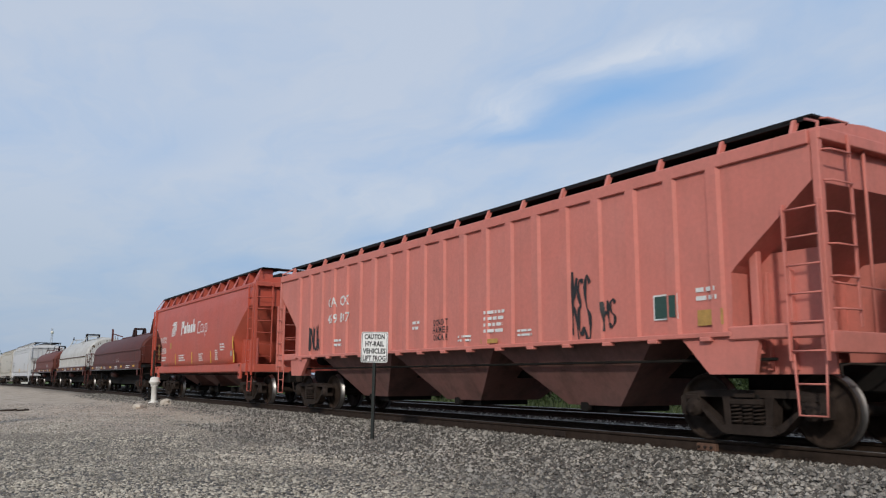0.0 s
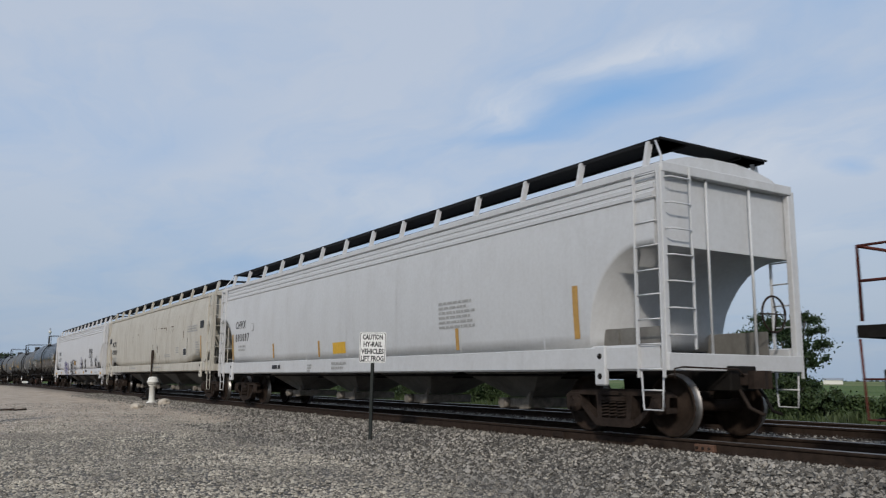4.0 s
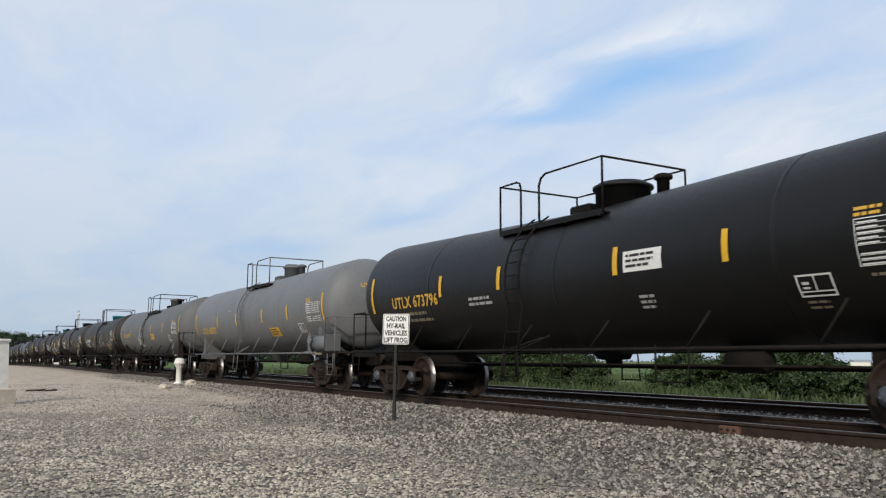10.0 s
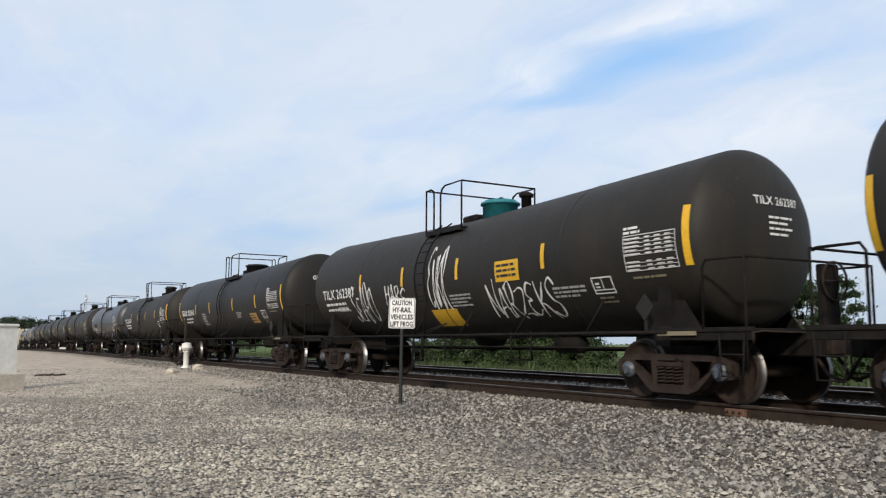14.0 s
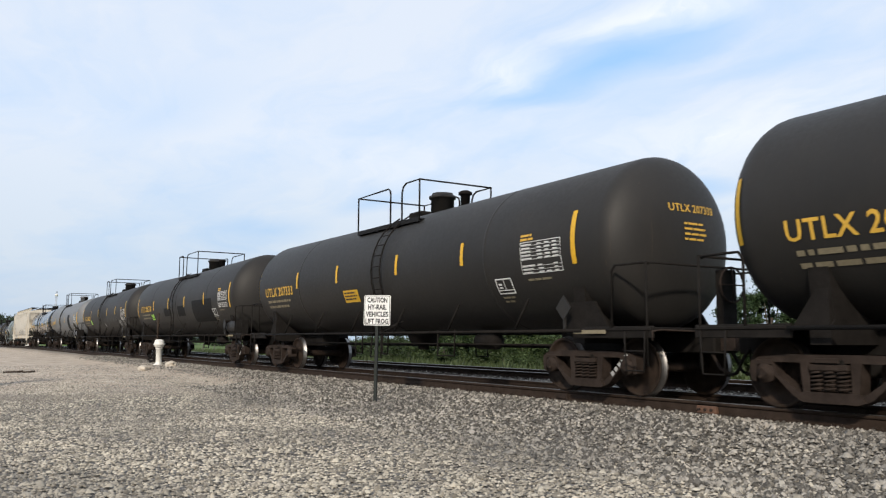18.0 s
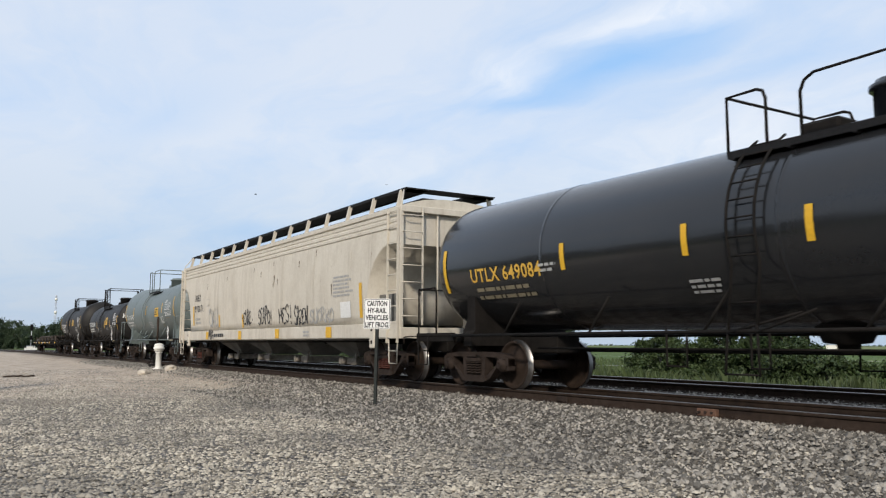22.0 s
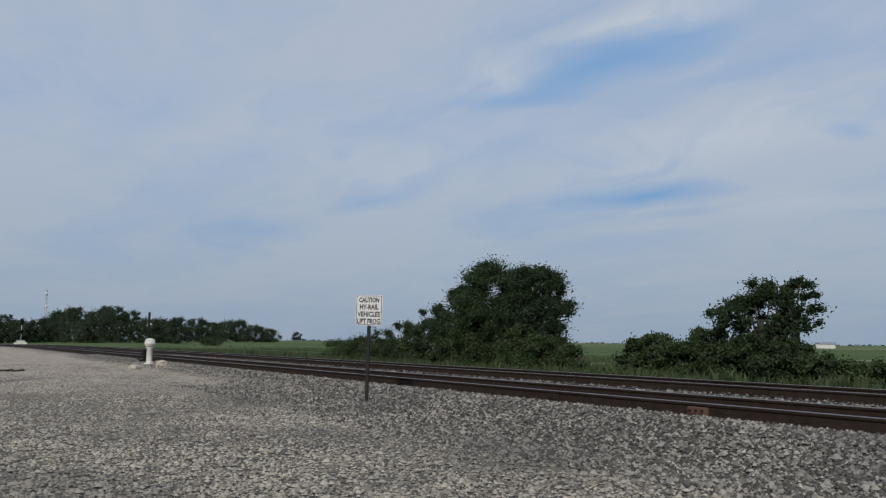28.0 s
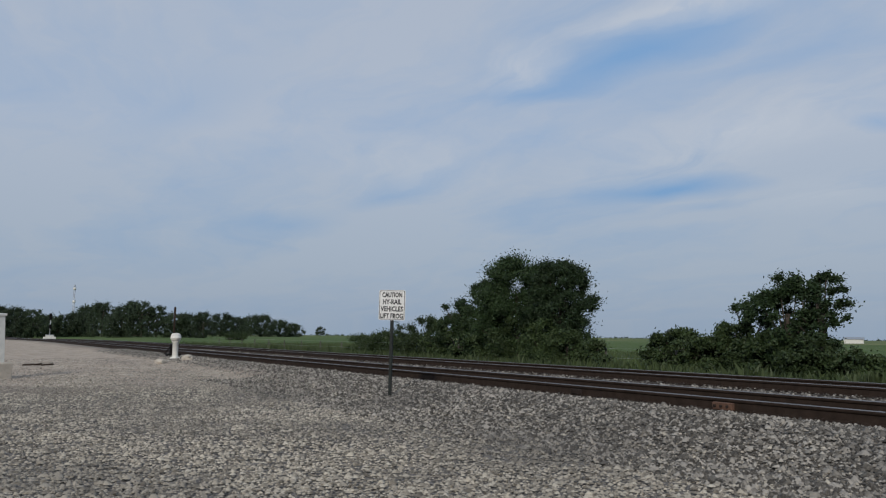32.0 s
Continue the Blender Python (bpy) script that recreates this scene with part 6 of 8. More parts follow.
tank_car("light grey tank car with a yellow notice", -238.83, -252.02, "gray_light", ladder_dx=-0.35, shape=(1.345, 2.475, 1.25, 1.85, 0.45, 0.05), rail_box=(-1.3, 1.3, 4.42), rail_mat="gray", mark="UTLX 662572", ink="ink_yellow", mark_at=(-5.48, -0.67, 2.15), stripes=(-7.52, -4.04, -1.45, 1.61, 4.15, 7.14), stripe_z=-0.21, seed=14, sticker=(2.64, -0.83, 0.9, 0.35, "yellow"), panel_x=6.4, panel_z=-0.28, prints=((-2.38, 0.13, 0.4, 1, 0.05),))
tank_car("grey tank car with yellow stencils and a white tag", -256.73, -271.51, "gray", shape=(1.37, 2.46, 1.1, 1.8, 0.42, 0.165), rail_box=(-1.76, 1.45, 4.32), mark="UTLX 667914", ink="ink_yellow", mark_at=(-6.16, -0.44, 2.12), stripes=(-8.33, -4.78, -1.92, 1.16, 4.19, 7.83), seed=15, reservoir=False, tags=((-1.75, -0.75, 1.5, 0.62, "NARKS", "ink_white"),), sticker=(1.6, -0.54, 0.85, 0.31, "yellow"), panel_x=6.82, panel_z=-0.22)
GB = dict(reservoir=False, valve=False, dome=(0.35, 0.44, 0.30))
tank_car("black tank car with large white lettering", -276.15, -289.61, "black_dusty", shape=(1.345, 2.52, 1.2, 1.4, 0.27, 0.146), rail_box=(-0.9, 1.11, 4.46), mark="GBRX 706800", mark_at=(-5.75, -0.48, 2.45), stripes=(-7.46, -4.25, -1.96, 1.58, 4.38, 7.3), stripe_z=-0.2, seed=16, caps=cap_mesh, lid="teal", sticker=(3.94, -0.90, 0.8, 0.45, "ochre"), prints=((-2.96, -0.5, 0.8, 6, 0.045), (0.81, -0.30, 0.6, 4, 0.045), (2.15, -0.58, 0.7, 4, 0.045), (0.85, -0.62, 0.7, 4, 0.05), (0.8, 0.25, 0.4, 2, 0.04)), **GB)
tank_car("black tank car with white stencils", -293.77, -307.36, "black_dusty", placard="ink_gray", shape=(1.353, 2.528, 1.05, 1.25, 0.27, 0.095), rail_box=(-0.78, 1.12, 4.44), mark="GBRX 704517", mark_at=(-6.0, -0.41, 2.5), stripes=(-7.7, -4.46, -2.0, 1.57, 4.52, 7.37), stripe_z=-0.17, seed=17, sticker=(4.07, -0.80, 0.85, 0.42, "ochre"), caps=cap_mesh, panel_x=6.6, panel_z=-0.1, prints=((-3.0, -0.45, 0.8, 7, 0.045), (0.5, -0.2, 0.6, 4, 0.045), (1.0, 0.2, 0.4, 2, 0.04), (2.3, -0.55, 0.7, 3, 0.045)), **GB)
tank_car("sooty black tank car with white spray tags", -311.70, -324.80, "black_brown", shape=(1.38, 2.475, 1.1, 1.35, 0.38, 0.165), rail_box=(-1.26, 0.35, 4.45), mark="TILX 262387", mark_at=(-5.7, -0.44, 2.2), stripes=(-7.6, -4.18, -1.77, 0.76, 3.78, 7.19), seed=18, reservoir=False, lid="teal", caps=cap_mesh, sticker=(2.63, -0.28, 0.8, 0.41, "yellow"), tags=((-4.18, -0.78, 1.4, 0.85, "SEAPO", "ink_white"), (-0.08, -0.30, 0.8, 1.2, "ENKR", "ink_white"), (2.92, -0.97, 2.2, 0.7, "NARZEKS", "ink_white"), (-2.18, -0.56, 1.1, 0.45, "HARS", "ink_white")), patches=((-0.1, -1.3, 1.1, 0.6, "yellow"),), panel_x=6.45, panel_z=-0.27, prints=((4.37, -0.75, 0.9, 3, 0.045), (0.79, -0.7, 0.85, 4, 0.045), (-5.5, -0.75, 0.8, 2, 0.05)), dome=(0.4, 0.40, 0.36))
tank_car("dull black tank car", -329.42, -343.20, "black", shape=(1.353, 2.528, 1.05, 1.25, 0.27, 0.095), rail_box=(-0.78, 1.12, 4.44), mark="GBRX 702960", mark_at=(-6.0, -0.41, 2.4), stripes=(-7.7, -4.46, -2.0, 1.57, 4.52, 7.37), stripe_z=-0.17, seed=19, sticker=(4.0, -0.8, 0.8, 0.42, "ochre"), prints=((-3.0, -0.45, 0.8, 7, 0.045), (2.3, -0.55, 0.7, 3, 0.045)), **GB)
tank_car("dark grey tank car", -347.77, -359.96, "black_brown", shape=(1.38, 2.475, 1.1, 1.35, 0.38, 0.165), rail_box=(-1.26, 0.35, 4.45), mark="TILX 262254", mark_at=(-5.0, -0.44, 2.2), stripes=(-7.0, -3.9, -1.6, 0.8, 3.6, 6.7), seed=20, reservoir=False)
tank_car("blue-black tank car with rust stains and white lettering", -364.77, -376.64, "blue_black", shape=(1.33, 2.49, 1.15, 1.4, 0.4, 0.1), rail_box=(-1.2, 1.3, 4.42), mark="GATX 58044", mark_at=(-4.93, -0.75, 1.6), stripes=(-6.66, -3.66, -1.0, 1.8, 3.9, 6.4), stripe_z=-0.76, seed=21, reservoir=False, patches=((-4.5, -0.33, 1.1, 0.27, "patch"), (-6.5, 0.42, 0.22, 0.16, "ink_white"), (-6.55, 0.2, 0.22, 0.16, "ink_white")), prints=((-2.31, -0.7, 0.6, 3, 0.05),), dome=(0.3, 0.38, 0.32), panel_x=5.4)
tank_car("black tank car with yellow stencils", -380.75, -395.13, "black_dusty", shape=(1.45, 2.53, 1.08, 1.55, 0.52, 0.04), rail_box=(-1.84, 1.29, 4.6), mark="UTLX 207017", ink="ink_yellow", mark_at=(-6.4, -0.45, 2.2), stripes=(-8.2, -5.04, -2.1, 0.77, 3.83, 7.22), stripe_z=0.03, seed=22, patches=((3.97, -0.7, 0.92, 0.45, "patch"),), panel_x=6.24, panel_z=-0.24)
tank_car("black tank car with yellow stencils and a yellow notice", -399.47, -413.80, "black_dusty", stencil=True, gap=(0.56, 0.74), shape=(1.447, 2.503, 1.3, 1.46, 0.43, 0.035), rail_box=(-1.73, 1.46, 4.55), mark="UTLX 207333", ink="ink_yellow", mark_at=(-6.3, -0.34, 2.25), stripes=(-8.2, -4.81, -2.06, 1.19, 3.93, 7.28), stripe_z=0.04, seed=23, sticker=(-1.31, -0.58, 0.85, 0.33, "yellow"), reservoir=False, panel_x=6.41, panel_z=-0.21)
tank_car("black tank car with square repainted patches and a green notice", -418.20, -432.93, "black_dusty", stencil=True, shape=(1.45, 2.5, 1.1, 1.3, 0.42, 0.077), rail_box=(-1.41, 1.69, 4.58), mark="UTLX 205130", ink="ink_yellow", mark_at=(-5.82, -0.32, 2.25), stripes=(-7.71, -4.24, -1.37, 1.42, 4.38, 7.65), stripe_z=-0.07, seed=24, patches=((-1.63, -0.45, 1.13, 0.37, "patch"), (0.87, -0.47, 1.16, 0.45, "patch"), (4.03, -0.57, 2.76, 0.95, "patch")), sticker=(-4.6, -0.63, 0.55, 0.28, "lime"), panel_x=6.83, panel_z=-0.19)
tank_car("black tank car with white scrawls and a green notice", -437.17, -451.10, "black_dusty", shape=(1.45, 2.51, 1.35, 1.5, 0.46, 0.07), rail_box=(-1.36, 1.73, 4.54), mark="UTLX 209304", ink="ink_yellow", mark_at=(-5.68, -0.43, 2.25), stripes=(-7.6, -4.22, -1.46, 1.67, 4.36, 7.4), stripe_z=0.0, seed=25, reservoir=False, patches=((0.51, 0.0, 1.4, 0.8, "black_brown"), (4.83, -1.02, 0.6, 0.33, "patch"), (0.6, -0.85, 0.25, 0.2, "ink_gray")), tags=((1.82, -0.65, 0.6, 0.34, "KES", "ink_faint"), (2.9, -0.55, 0.5, 0.2, "K", "ink_faint"), (3.7, -0.52, 0.4, 0.2, "K", "ink_faint"), (4.6, -0.50, 0.8, 0.3, "K", "ink_faint"), (5.3, -0.75, 0.5, 0.45, "K", "ink_faint"), (6.58, -0.87, 0.4, 0.41, "RA", "ink_gray")), sticker=(-4.31, -0.61, 0.5, 0.27, "lime"), panel_x=6.6, panel_z=-0.29)
tank_car("light grey tank car with a big black repainted patch", -455.70, -470.21, "gray_light", shape=(1.45, 2.5, 1.11, 1.45, 0.42, 0.08), rail_box=(-1.9, 1.18, 4.57), mark="UTLX 204832", ink="ink_yellow", mark_at=(-5.95, -0.42, 2.25), stripes=(-7.89, -4.54, -2.08, 1.42, 4.5, 7.8), stripe_z=-0.12, seed=26, patches=((3.42, -0.46, 1.14, 1.35, "patch"), (6.15, -0.75, 1.25, 0.52, "patch")), prints=((1.69, -1.04, 0.4, 1, 0.05),), stencil=True)
tank_car("glossy black tank car with yellow stencils", -474.83, -489.26, "black_gloss", stencil=True, ladder_dx=-0.4, shape=(1.347, 2.503, 1.3, 1.59, 0.55, 0.105), rail_box=(-0.99, 1.74, 4.29), mark="UTLX 649084", ink="ink_yellow", mark_at=(-5.9, -0.48, 2.2), stripes=(-7.92, -4.19, -1.53, 0.43, 4.52, 7.33), stripe_z=-0.2, seed=27, sticker=(2.73, -0.26, 0.9, 0.36, "yellow"), panel_x=6.47, panel_z=-0.34, prints=((-4.6, -0.32, 0.5, 2, 0.05), (-1.3, -0.85, 0.6, 3, 0.05)))
hopper_car("stained cream covered hopper car with a long graffiti scrawl", -493.08, -509.11, "cream", over=1.36, seed=28, mark=(("INEX", -6.85, 2.49, 0.26, 0.75), ("992071", -6.67, 2.07, 0.26, 1.13)), ink="ink_black", tapes=((-7.43, 1.94, 0.15, 0.75), (-4.0, 1.66, 0.12, 0.44), (-1.35, 1.60, 0.12, 0.44), (7.62, 1.9, 0.15, 0.85), (-5.53, 1.15, 0.32, 0.28), (-1.64, 1.13, 0.32, 0.28), (1.9, 1.15, 0.32, 0.28), (5.7, 1.15, 0.36, 0.28)), tape_mat="yellow",
           prints=((-6.75, 1.76, 0.9, 2, 0.08, "ink_gray"), (-3.87, 1.09, 1.5, 1, 0.12, "ink_black"), (6.6, 2.52, 1.2, 6, 0.05, "ink_gray"), (4.2, 1.15, 0.5, 2, 0.05, "ink_gray")), tags=((-4.71, 1.80, 1.1, 0.6, "OAU", "ink_gray"), (-5.0, 1.19, 0.6, 0.26, "NUA", "ink_black"), (-0.85, 1.70, 1.2, 0.40, ".ENKE.", "ink_black"), (0.85, 1.68, 1.25, 0.42, "SEAPO!", "ink_black"), (2.60, 1.67, 1.1, 0.42, "HES!", "ink_black"), (3.78, 1.64, 1.0, 0.44, "SAZEN", "ink_black"), (5.22, 1.60, 1.6, 0.32, "SUORKO", "ink_gray")), boxes=((-5.46, 2.39, 0.26, 0.27, "ink_gray"), (-5.46, 2.39, 0.23, 0.24, "cream"), (6.75, 1.70, 0.6, 0.40, "ink_white")), cut=(1.9, 3.1), runs=((-0.3, 3.3, 0.04, 0.16), (0.4, 3.12, 0.05, 0.2), (1.5, 3.35, 0.05, 0.12), (1.62, 2.92, 0.06, 0.2), (1.55, 2.7, 0.05, 0.15), (1.9, 2.8, 0.04, 0.2), (-3.2, 3.2, 0.04, 0.15), (-5.6, 3.1, 0.04, 0.25), (3.6, 3.2, 0.05, 0.2), (4.8, 3.4, 0.04, 0.2), (5.9, 2.4, 0.05, 0.3)), springs=spring_mesh, **FLOW)
tank_car("grey-green tank car with yellow notices", -513.14, -522.50, "green_gray", placard="sign", shape=(1.362, 2.53, 1.3, 1.55, 0.42, 0.24), rail_box=(-1.49, 0.71, 4.46), mark="TILX 161458", mark_at=(-4.3, -0.42, 2.0), stripes=(-5.5, -3.44, -0.54, 2.9, 5.07), stripe_z=-0.03, seed=29, reservoir=False, sticker=(1.8, -0.19, 0.75, 0.43, "yellow"), rail_mat="green_gray", panel_x=4.0, panel_z=-0.11, dome=(0.6, 0.42, 0.4), prints=((0.49, -0.7, 0.7, 4, 0.05), (-3.9, -0.7, 0.9, 2, 0.05)))
tank_car("short black tank car with a tall guard rail", -526.85, -535.87, "black", placard="sign", ref=(2.27, 1.18), shape=(1.26, 2.17, 0.8, 1.07, 0.34, 0.06), rail_box=(-1.2, 0.75, 4.3), mark="TILX 101274", mark_at=(-3.86, -0.32, 2.15), mark_size=0.29, stripes=(-5.2, -2.12, 0.71, 2.4, 4.79), stripe_z=-0.25, seed=30, reservoir=False, sticker=(1.31, -0.05, 0.73, 0.45, "yellow"), tall_rail=True, caps=cap_mesh, end_tag=(-0.76, 0.14, 0.46, 0.30), panel_x=4.0, panel_z=-0.03, dome=(0.55, 0.34, 0.38), prints=((-1.19, -0.48, 1.2, 3, 0.05), (-3.7, -0.55, 1.9, 2, 0.06), (1.6, -0.5, 0.6, 2, 0.05), (2.9, -0.5, 0.5, 2, 0.05)), valve=False)
tank_car("black tank car with bold white lettering", -540.21, -549.52, "black", placard="sign", shape=(1.394, 2.5, 1.25, 1.82, 0.46, 0.18), rail_box=(-1.25, 0.9, 4.28), mark="GATX 229846", mark_at=(-3.78, -0.47, 2.1), mark_size=0.30, stripes=(-5.7, -2.4, -0.5, 1.6, 4.71), stripe_z=-0.12, seed=31, reservoir=False, sticker=(1.0, -0.13, 0.75, 0.45, "yellow"), tall_rail=True, caps=cap_mesh, panel_x=3.9, panel_z=-0.16, dome=(0.5, 0.42, 0.5), prints=((-2.02, -0.75, 1.0, 4, 0.06), (2.3, -0.7, 0.7, 3, 0.05)), valve=False)
flat_car("long dark flat car loaded with steel sections", -553.83, -570.00, seed=32)


# ---------------------------------------------------------------- ground
def ground_z(x, y):
    """The yard's gravel, banked up to the ties, a dirt pad to the west, a ditch and fields beyond."""
    z = 0.04 * noise.noise(Vector((x * 0.25, y * 0.25, 0.3))) + 0.015 * noise.noise(Vector((x * 1.1, y * 1.1, 4.1)))
    z -= 0.0033 * min(50.0, math.hypot(x, y))
    pad = min(1.0, max(0.0, (-x - 16.0) / 18.0))
    z += 0.20 * pad * min(1.0, max(0.0, (y + 2.0) / 6.0))
    ramp = min(1.0, max(0.0, (y - 6.9) / 1.6))
    bank = 0.235
    if 6.9 < y < 17.6:
        z = z * (1 - ramp) + ramp * bank
    if y >= 17.0:
        q = min(1.0, (y - 17.0) / 2.2)
        z = bank * (1 - q) + q * (-0.33 + 0.05 * noise.noise(Vector((x * 0.1, y * 0.1, 1.0))))
    return z - dip(x) * min(1.0, max(0.0, (60.0 - y) / 38.0))


MAT["gravel"] = mixed("crushed_limestone", (0.23, 0.215, 0.195), (0.32, 0.295, 0.265), (0.52, 0.49, 0.45), 0.5, cell=22.0, bump=0.8, dist=0.04)


def ground_material():
    """Gravel near the camera, tan dirt on the pad, grass and fields beyond the tracks."""
    m, n = material("ground_cover")
    co = n.add("ShaderNodeTexCoord").outputs["Object"]
    xyz = n.add("ShaderNodeSeparateXYZ", {0: co})
    x, y = xyz.outputs[0], xyz.outputs[1]
    wob = n.math("MULTIPLY", n.math("SUBTRACT", n.noise(co, 0.22, 5), 0.5), 5.0)
    v = n.add("ShaderNodeTexVoronoi", {"Vector": co, "Scale": 24.0})
    tone = n.add("ShaderNodeSeparateColor", {0: v.outputs["Color"]}).outputs[0]
    # gravel base kept dark: paints the shaded gaps between the loose stones
    g = n.mix(n.ramp(n.noise(co, 0.6, 5), 0.35, 0.65), (0.090, 0.079, 0.067), (0.140, 0.123, 0.104))
    g = n.mix(n.ramp(tone, 0.1, 1.0), n.mix(0.65, g, (0.04, 0.037, 0.034)), n.mix(0.35, g, (0.42, 0.395, 0.36)))
    dirt = n.mix(n.ramp(n.noise(co, 1.4, 7, 0.65), 0.35, 0.65), (0.37, 0.30, 0.23), (0.55, 0.465, 0.375))
    pad = n.math("MULTIPLY", n.ramp(n.math("ADD", x, wob), -18.5, -23.5), n.ramp(n.math("ADD", y, n.math("MULTIPLY", wob, 0.35)), 9.2, 7.4))
    pad = n.math("MULTIPLY", pad, n.ramp(n.noise(co, 0.9, 6, 0.7), 0.30, 0.52, 0.6, 1.0))
    g = n.mix(n.ramp(n.math("ADD", y, n.math("MULTIPLY", wob, 0.15)), 6.4, 8.6, 0.0, 0.45), g, (0.085, 0.077, 0.068))
    g = n.mix(pad, g, dirt)
    verge = n.mix(n.ramp(n.noise(co, 0.7, 6, 0.65), 0.35, 0.65), (0.050, 0.072, 0.022), (0.115, 0.115, 0.055))
    g = n.mix(n.ramp(n.math("ADD", y, n.math("MULTIPLY", wob, 0.2)), 17.2, 18.0), g, verge)
    crop = n.mix(n.ramp(n.noise(n.scaled(co, 0.02, 0.06, 1), 1.0, 4), 0.35, 0.65), (0.066, 0.108, 0.028), (0.100, 0.140, 0.042))
    g = n.mix(n.ramp(n.math("ADD", y, wob), 27.0, 29.0), g, crop)
    tan_ = n.math("MULTIPLY", n.ramp(y, 140.0, 170.0), n.ramp(x, -150.0, -175.0))
    g = n.mix(n.math("MULTIPLY", tan_, n.ramp(n.noise(n.scaled(co, 0.004, 0.012, 1), 1.0, 3), 0.45, 0.6, 0.0, 0.7)), g, (0.24, 0.23, 0.11))
    back = n.mix(n.ramp(y, -8.0, -14.0), g, verge)
    height = n.math("SUBTRACT", 1.0, v.outputs["Distance"])
    finish(n, back, 0.92, 0.0, n.bump(height, 0.7, 0.035), spec=0.2)
    return m


MAT["ground"] = ground_material()
xs = [-2600, -1400, -800, -500, -300, -200, -140, -100] + [-80 + 2.0 * i for i in range(20)] + [-40 + 0.5 * i for i in range(81)] + [2, 6, 12, 20, 40, 80, 200, 500, 1200, 2600]
ys = [-1200, -300, -80, -30, -12, -6, -3] + [-1.5 + 0.5 * i for i in range(44)] + [21.0, 22.5, 24, 27, 32, 40, 60, 100, 200, 400, 900, 1800, 3400]
gv = [(x, y, ground_z(x, y)) for x in xs for y in ys]
gf = [(i * len(ys) + j, (i + 1) * len(ys) + j, (i + 1) * len(ys) + j + 1, i * len(ys) + j + 1) for i in range(len(xs) - 1) for j in range(len(ys) - 1)]
structure("ground", Shape().add(gv, gf, True), "grey crushed-stone yard running into tan dirt and green fields", (MAT["ground"],))


def stones(name, label, mat, count, region, size, seed, tall=(0.45, 0.8), lift=0.022):
    """Loose stones as one mesh: squashed, turned octahedra with cut tops."""
    rng = np.random.default_rng(seed)
    x, y = region(rng, count)
    base = np.array([(1, 0, 0), (-1, 0, 0), (0, 1, 0), (0, -1, 0), (0.25, 0.2, 0.9), (-0.3, 0.25, 0.75), (0.1, -0.35, 0.8), (0, 0, -0.6)])
    faces = np.array([(0, 2, 4), (2, 5, 4), (2, 1, 5), (1, 3, 5), (3, 6, 5), (3, 0, 6), (0, 4, 6), (4, 5, 6)])
    n = len(x)
    p = base[None] * rng.uniform(0.6, 1.25, (n, 8, 1)) * (size * rng.lognormal(0, 0.32, n))[:, None, None]
    p[:, :, 2] *= rng.uniform(tall[0], tall[1], n)[:, None]
    a = rng.uniform(0, 6.28, n)
    c, s = np.cos(a)[:, None], np.sin(a)[:, None]
    q = np.stack([p[:, :, 0] * c - p[:, :, 1] * s + x[:, None], p[:, :, 0] * s + p[:, :, 1] * c + y[:, None], p[:, :, 2]], -1)
    gz = np.array([ground_z(u, v) for u, v in zip(x, y)])
    q[:, :, 2] += gz[:, None] + rng.uniform(-0.010, lift, n)[:, None]
    me = bpy.data.meshes.new(name)
    me.vertices.add(n * 8)
    me.vertices.foreach_set("co", q.reshape(-1))
    f = (faces[None] + 8 * np.arange(n)[:, None, None]).reshape(-1)
    me.loops.add(len(f))
    me.loops.foreach_set("vertex_index", f.astype(np.int32))
    me.polygons.add(n * 8)
    me.polygons.foreach_set("loop_start", np.arange(0, len(f), 3, dtype=np.int32))
    me.update(calc_edges=True)
    me.materials.append(mat)
    return tagged(new(name, me), label, "gravel", kind="stuff")


MAT["stone"] = mixed("crushed_stone_pieces", (0.185, 0.163, 0.130), (0.287, 0.250, 0.197), (0.63, 0.565, 0.452), 3.0, bump=0.3, dist=0.01, island=True)
MAT["pad_stone"] = mixed("tan_rubble_pieces", (0.26, 0.215, 0.165), (0.36, 0.305, 0.24), (0.58, 0.52, 0.44), 3.0, bump=0.3, dist=0.01, island=True)
MAT["ballast"] = mixed("grey_ballast_pieces", (0.080, 0.072, 0.060), (0.136, 0.122, 0.102), (0.49, 0.45, 0.385), 3.0, bump=0.3, dist=0.01, island=True, low=0.34)


def yard(rng, n):
    """Over the whole yard, thickest on the side towards the track."""
    m = int(n * 0.62)
    r = 3.0 + 24.0 * rng.random(m) ** 1.15
    a = np.radians(rng.uniform(18, 100, m))
    x = np.concatenate([-r * np.sin(a), rng.uniform(-30.0, 12.0, n - m)])
    y = np.concatenate([r * np.cos(a), rng.uniform(-8.0, 8.5, n - m)])
    k = (y < 5.7 + 2.5 * rng.random(n)) & ((x > -23.0 + 3.0 * np.sin(y * 1.7)) | (y > 5.6) | (rng.random(n) < 0.22))
    return x[k], y[k]


def pad_area(rng, n):
    r = 21.0 + 22.0 * rng.random(n) ** 1.2
    a = np.radians(rng.uniform(68, 97, n))
    return -r * np.sin(a), np.minimum(r * np.cos(a), 8.0)


def shoulder(rng, n):
    x = -3.0 - 52.0 * rng.random(n) ** 1.5
    y = np.where(rng.random(n) < 0.78, 9.25 - 3.5 * rng.random(n) ** 1.25, rng.uniform(9.5, 17.6, n))
    k = (x > -23.0) | (y > 7.3 + 1.3 * rng.random(n))
    return x[k], y[k]


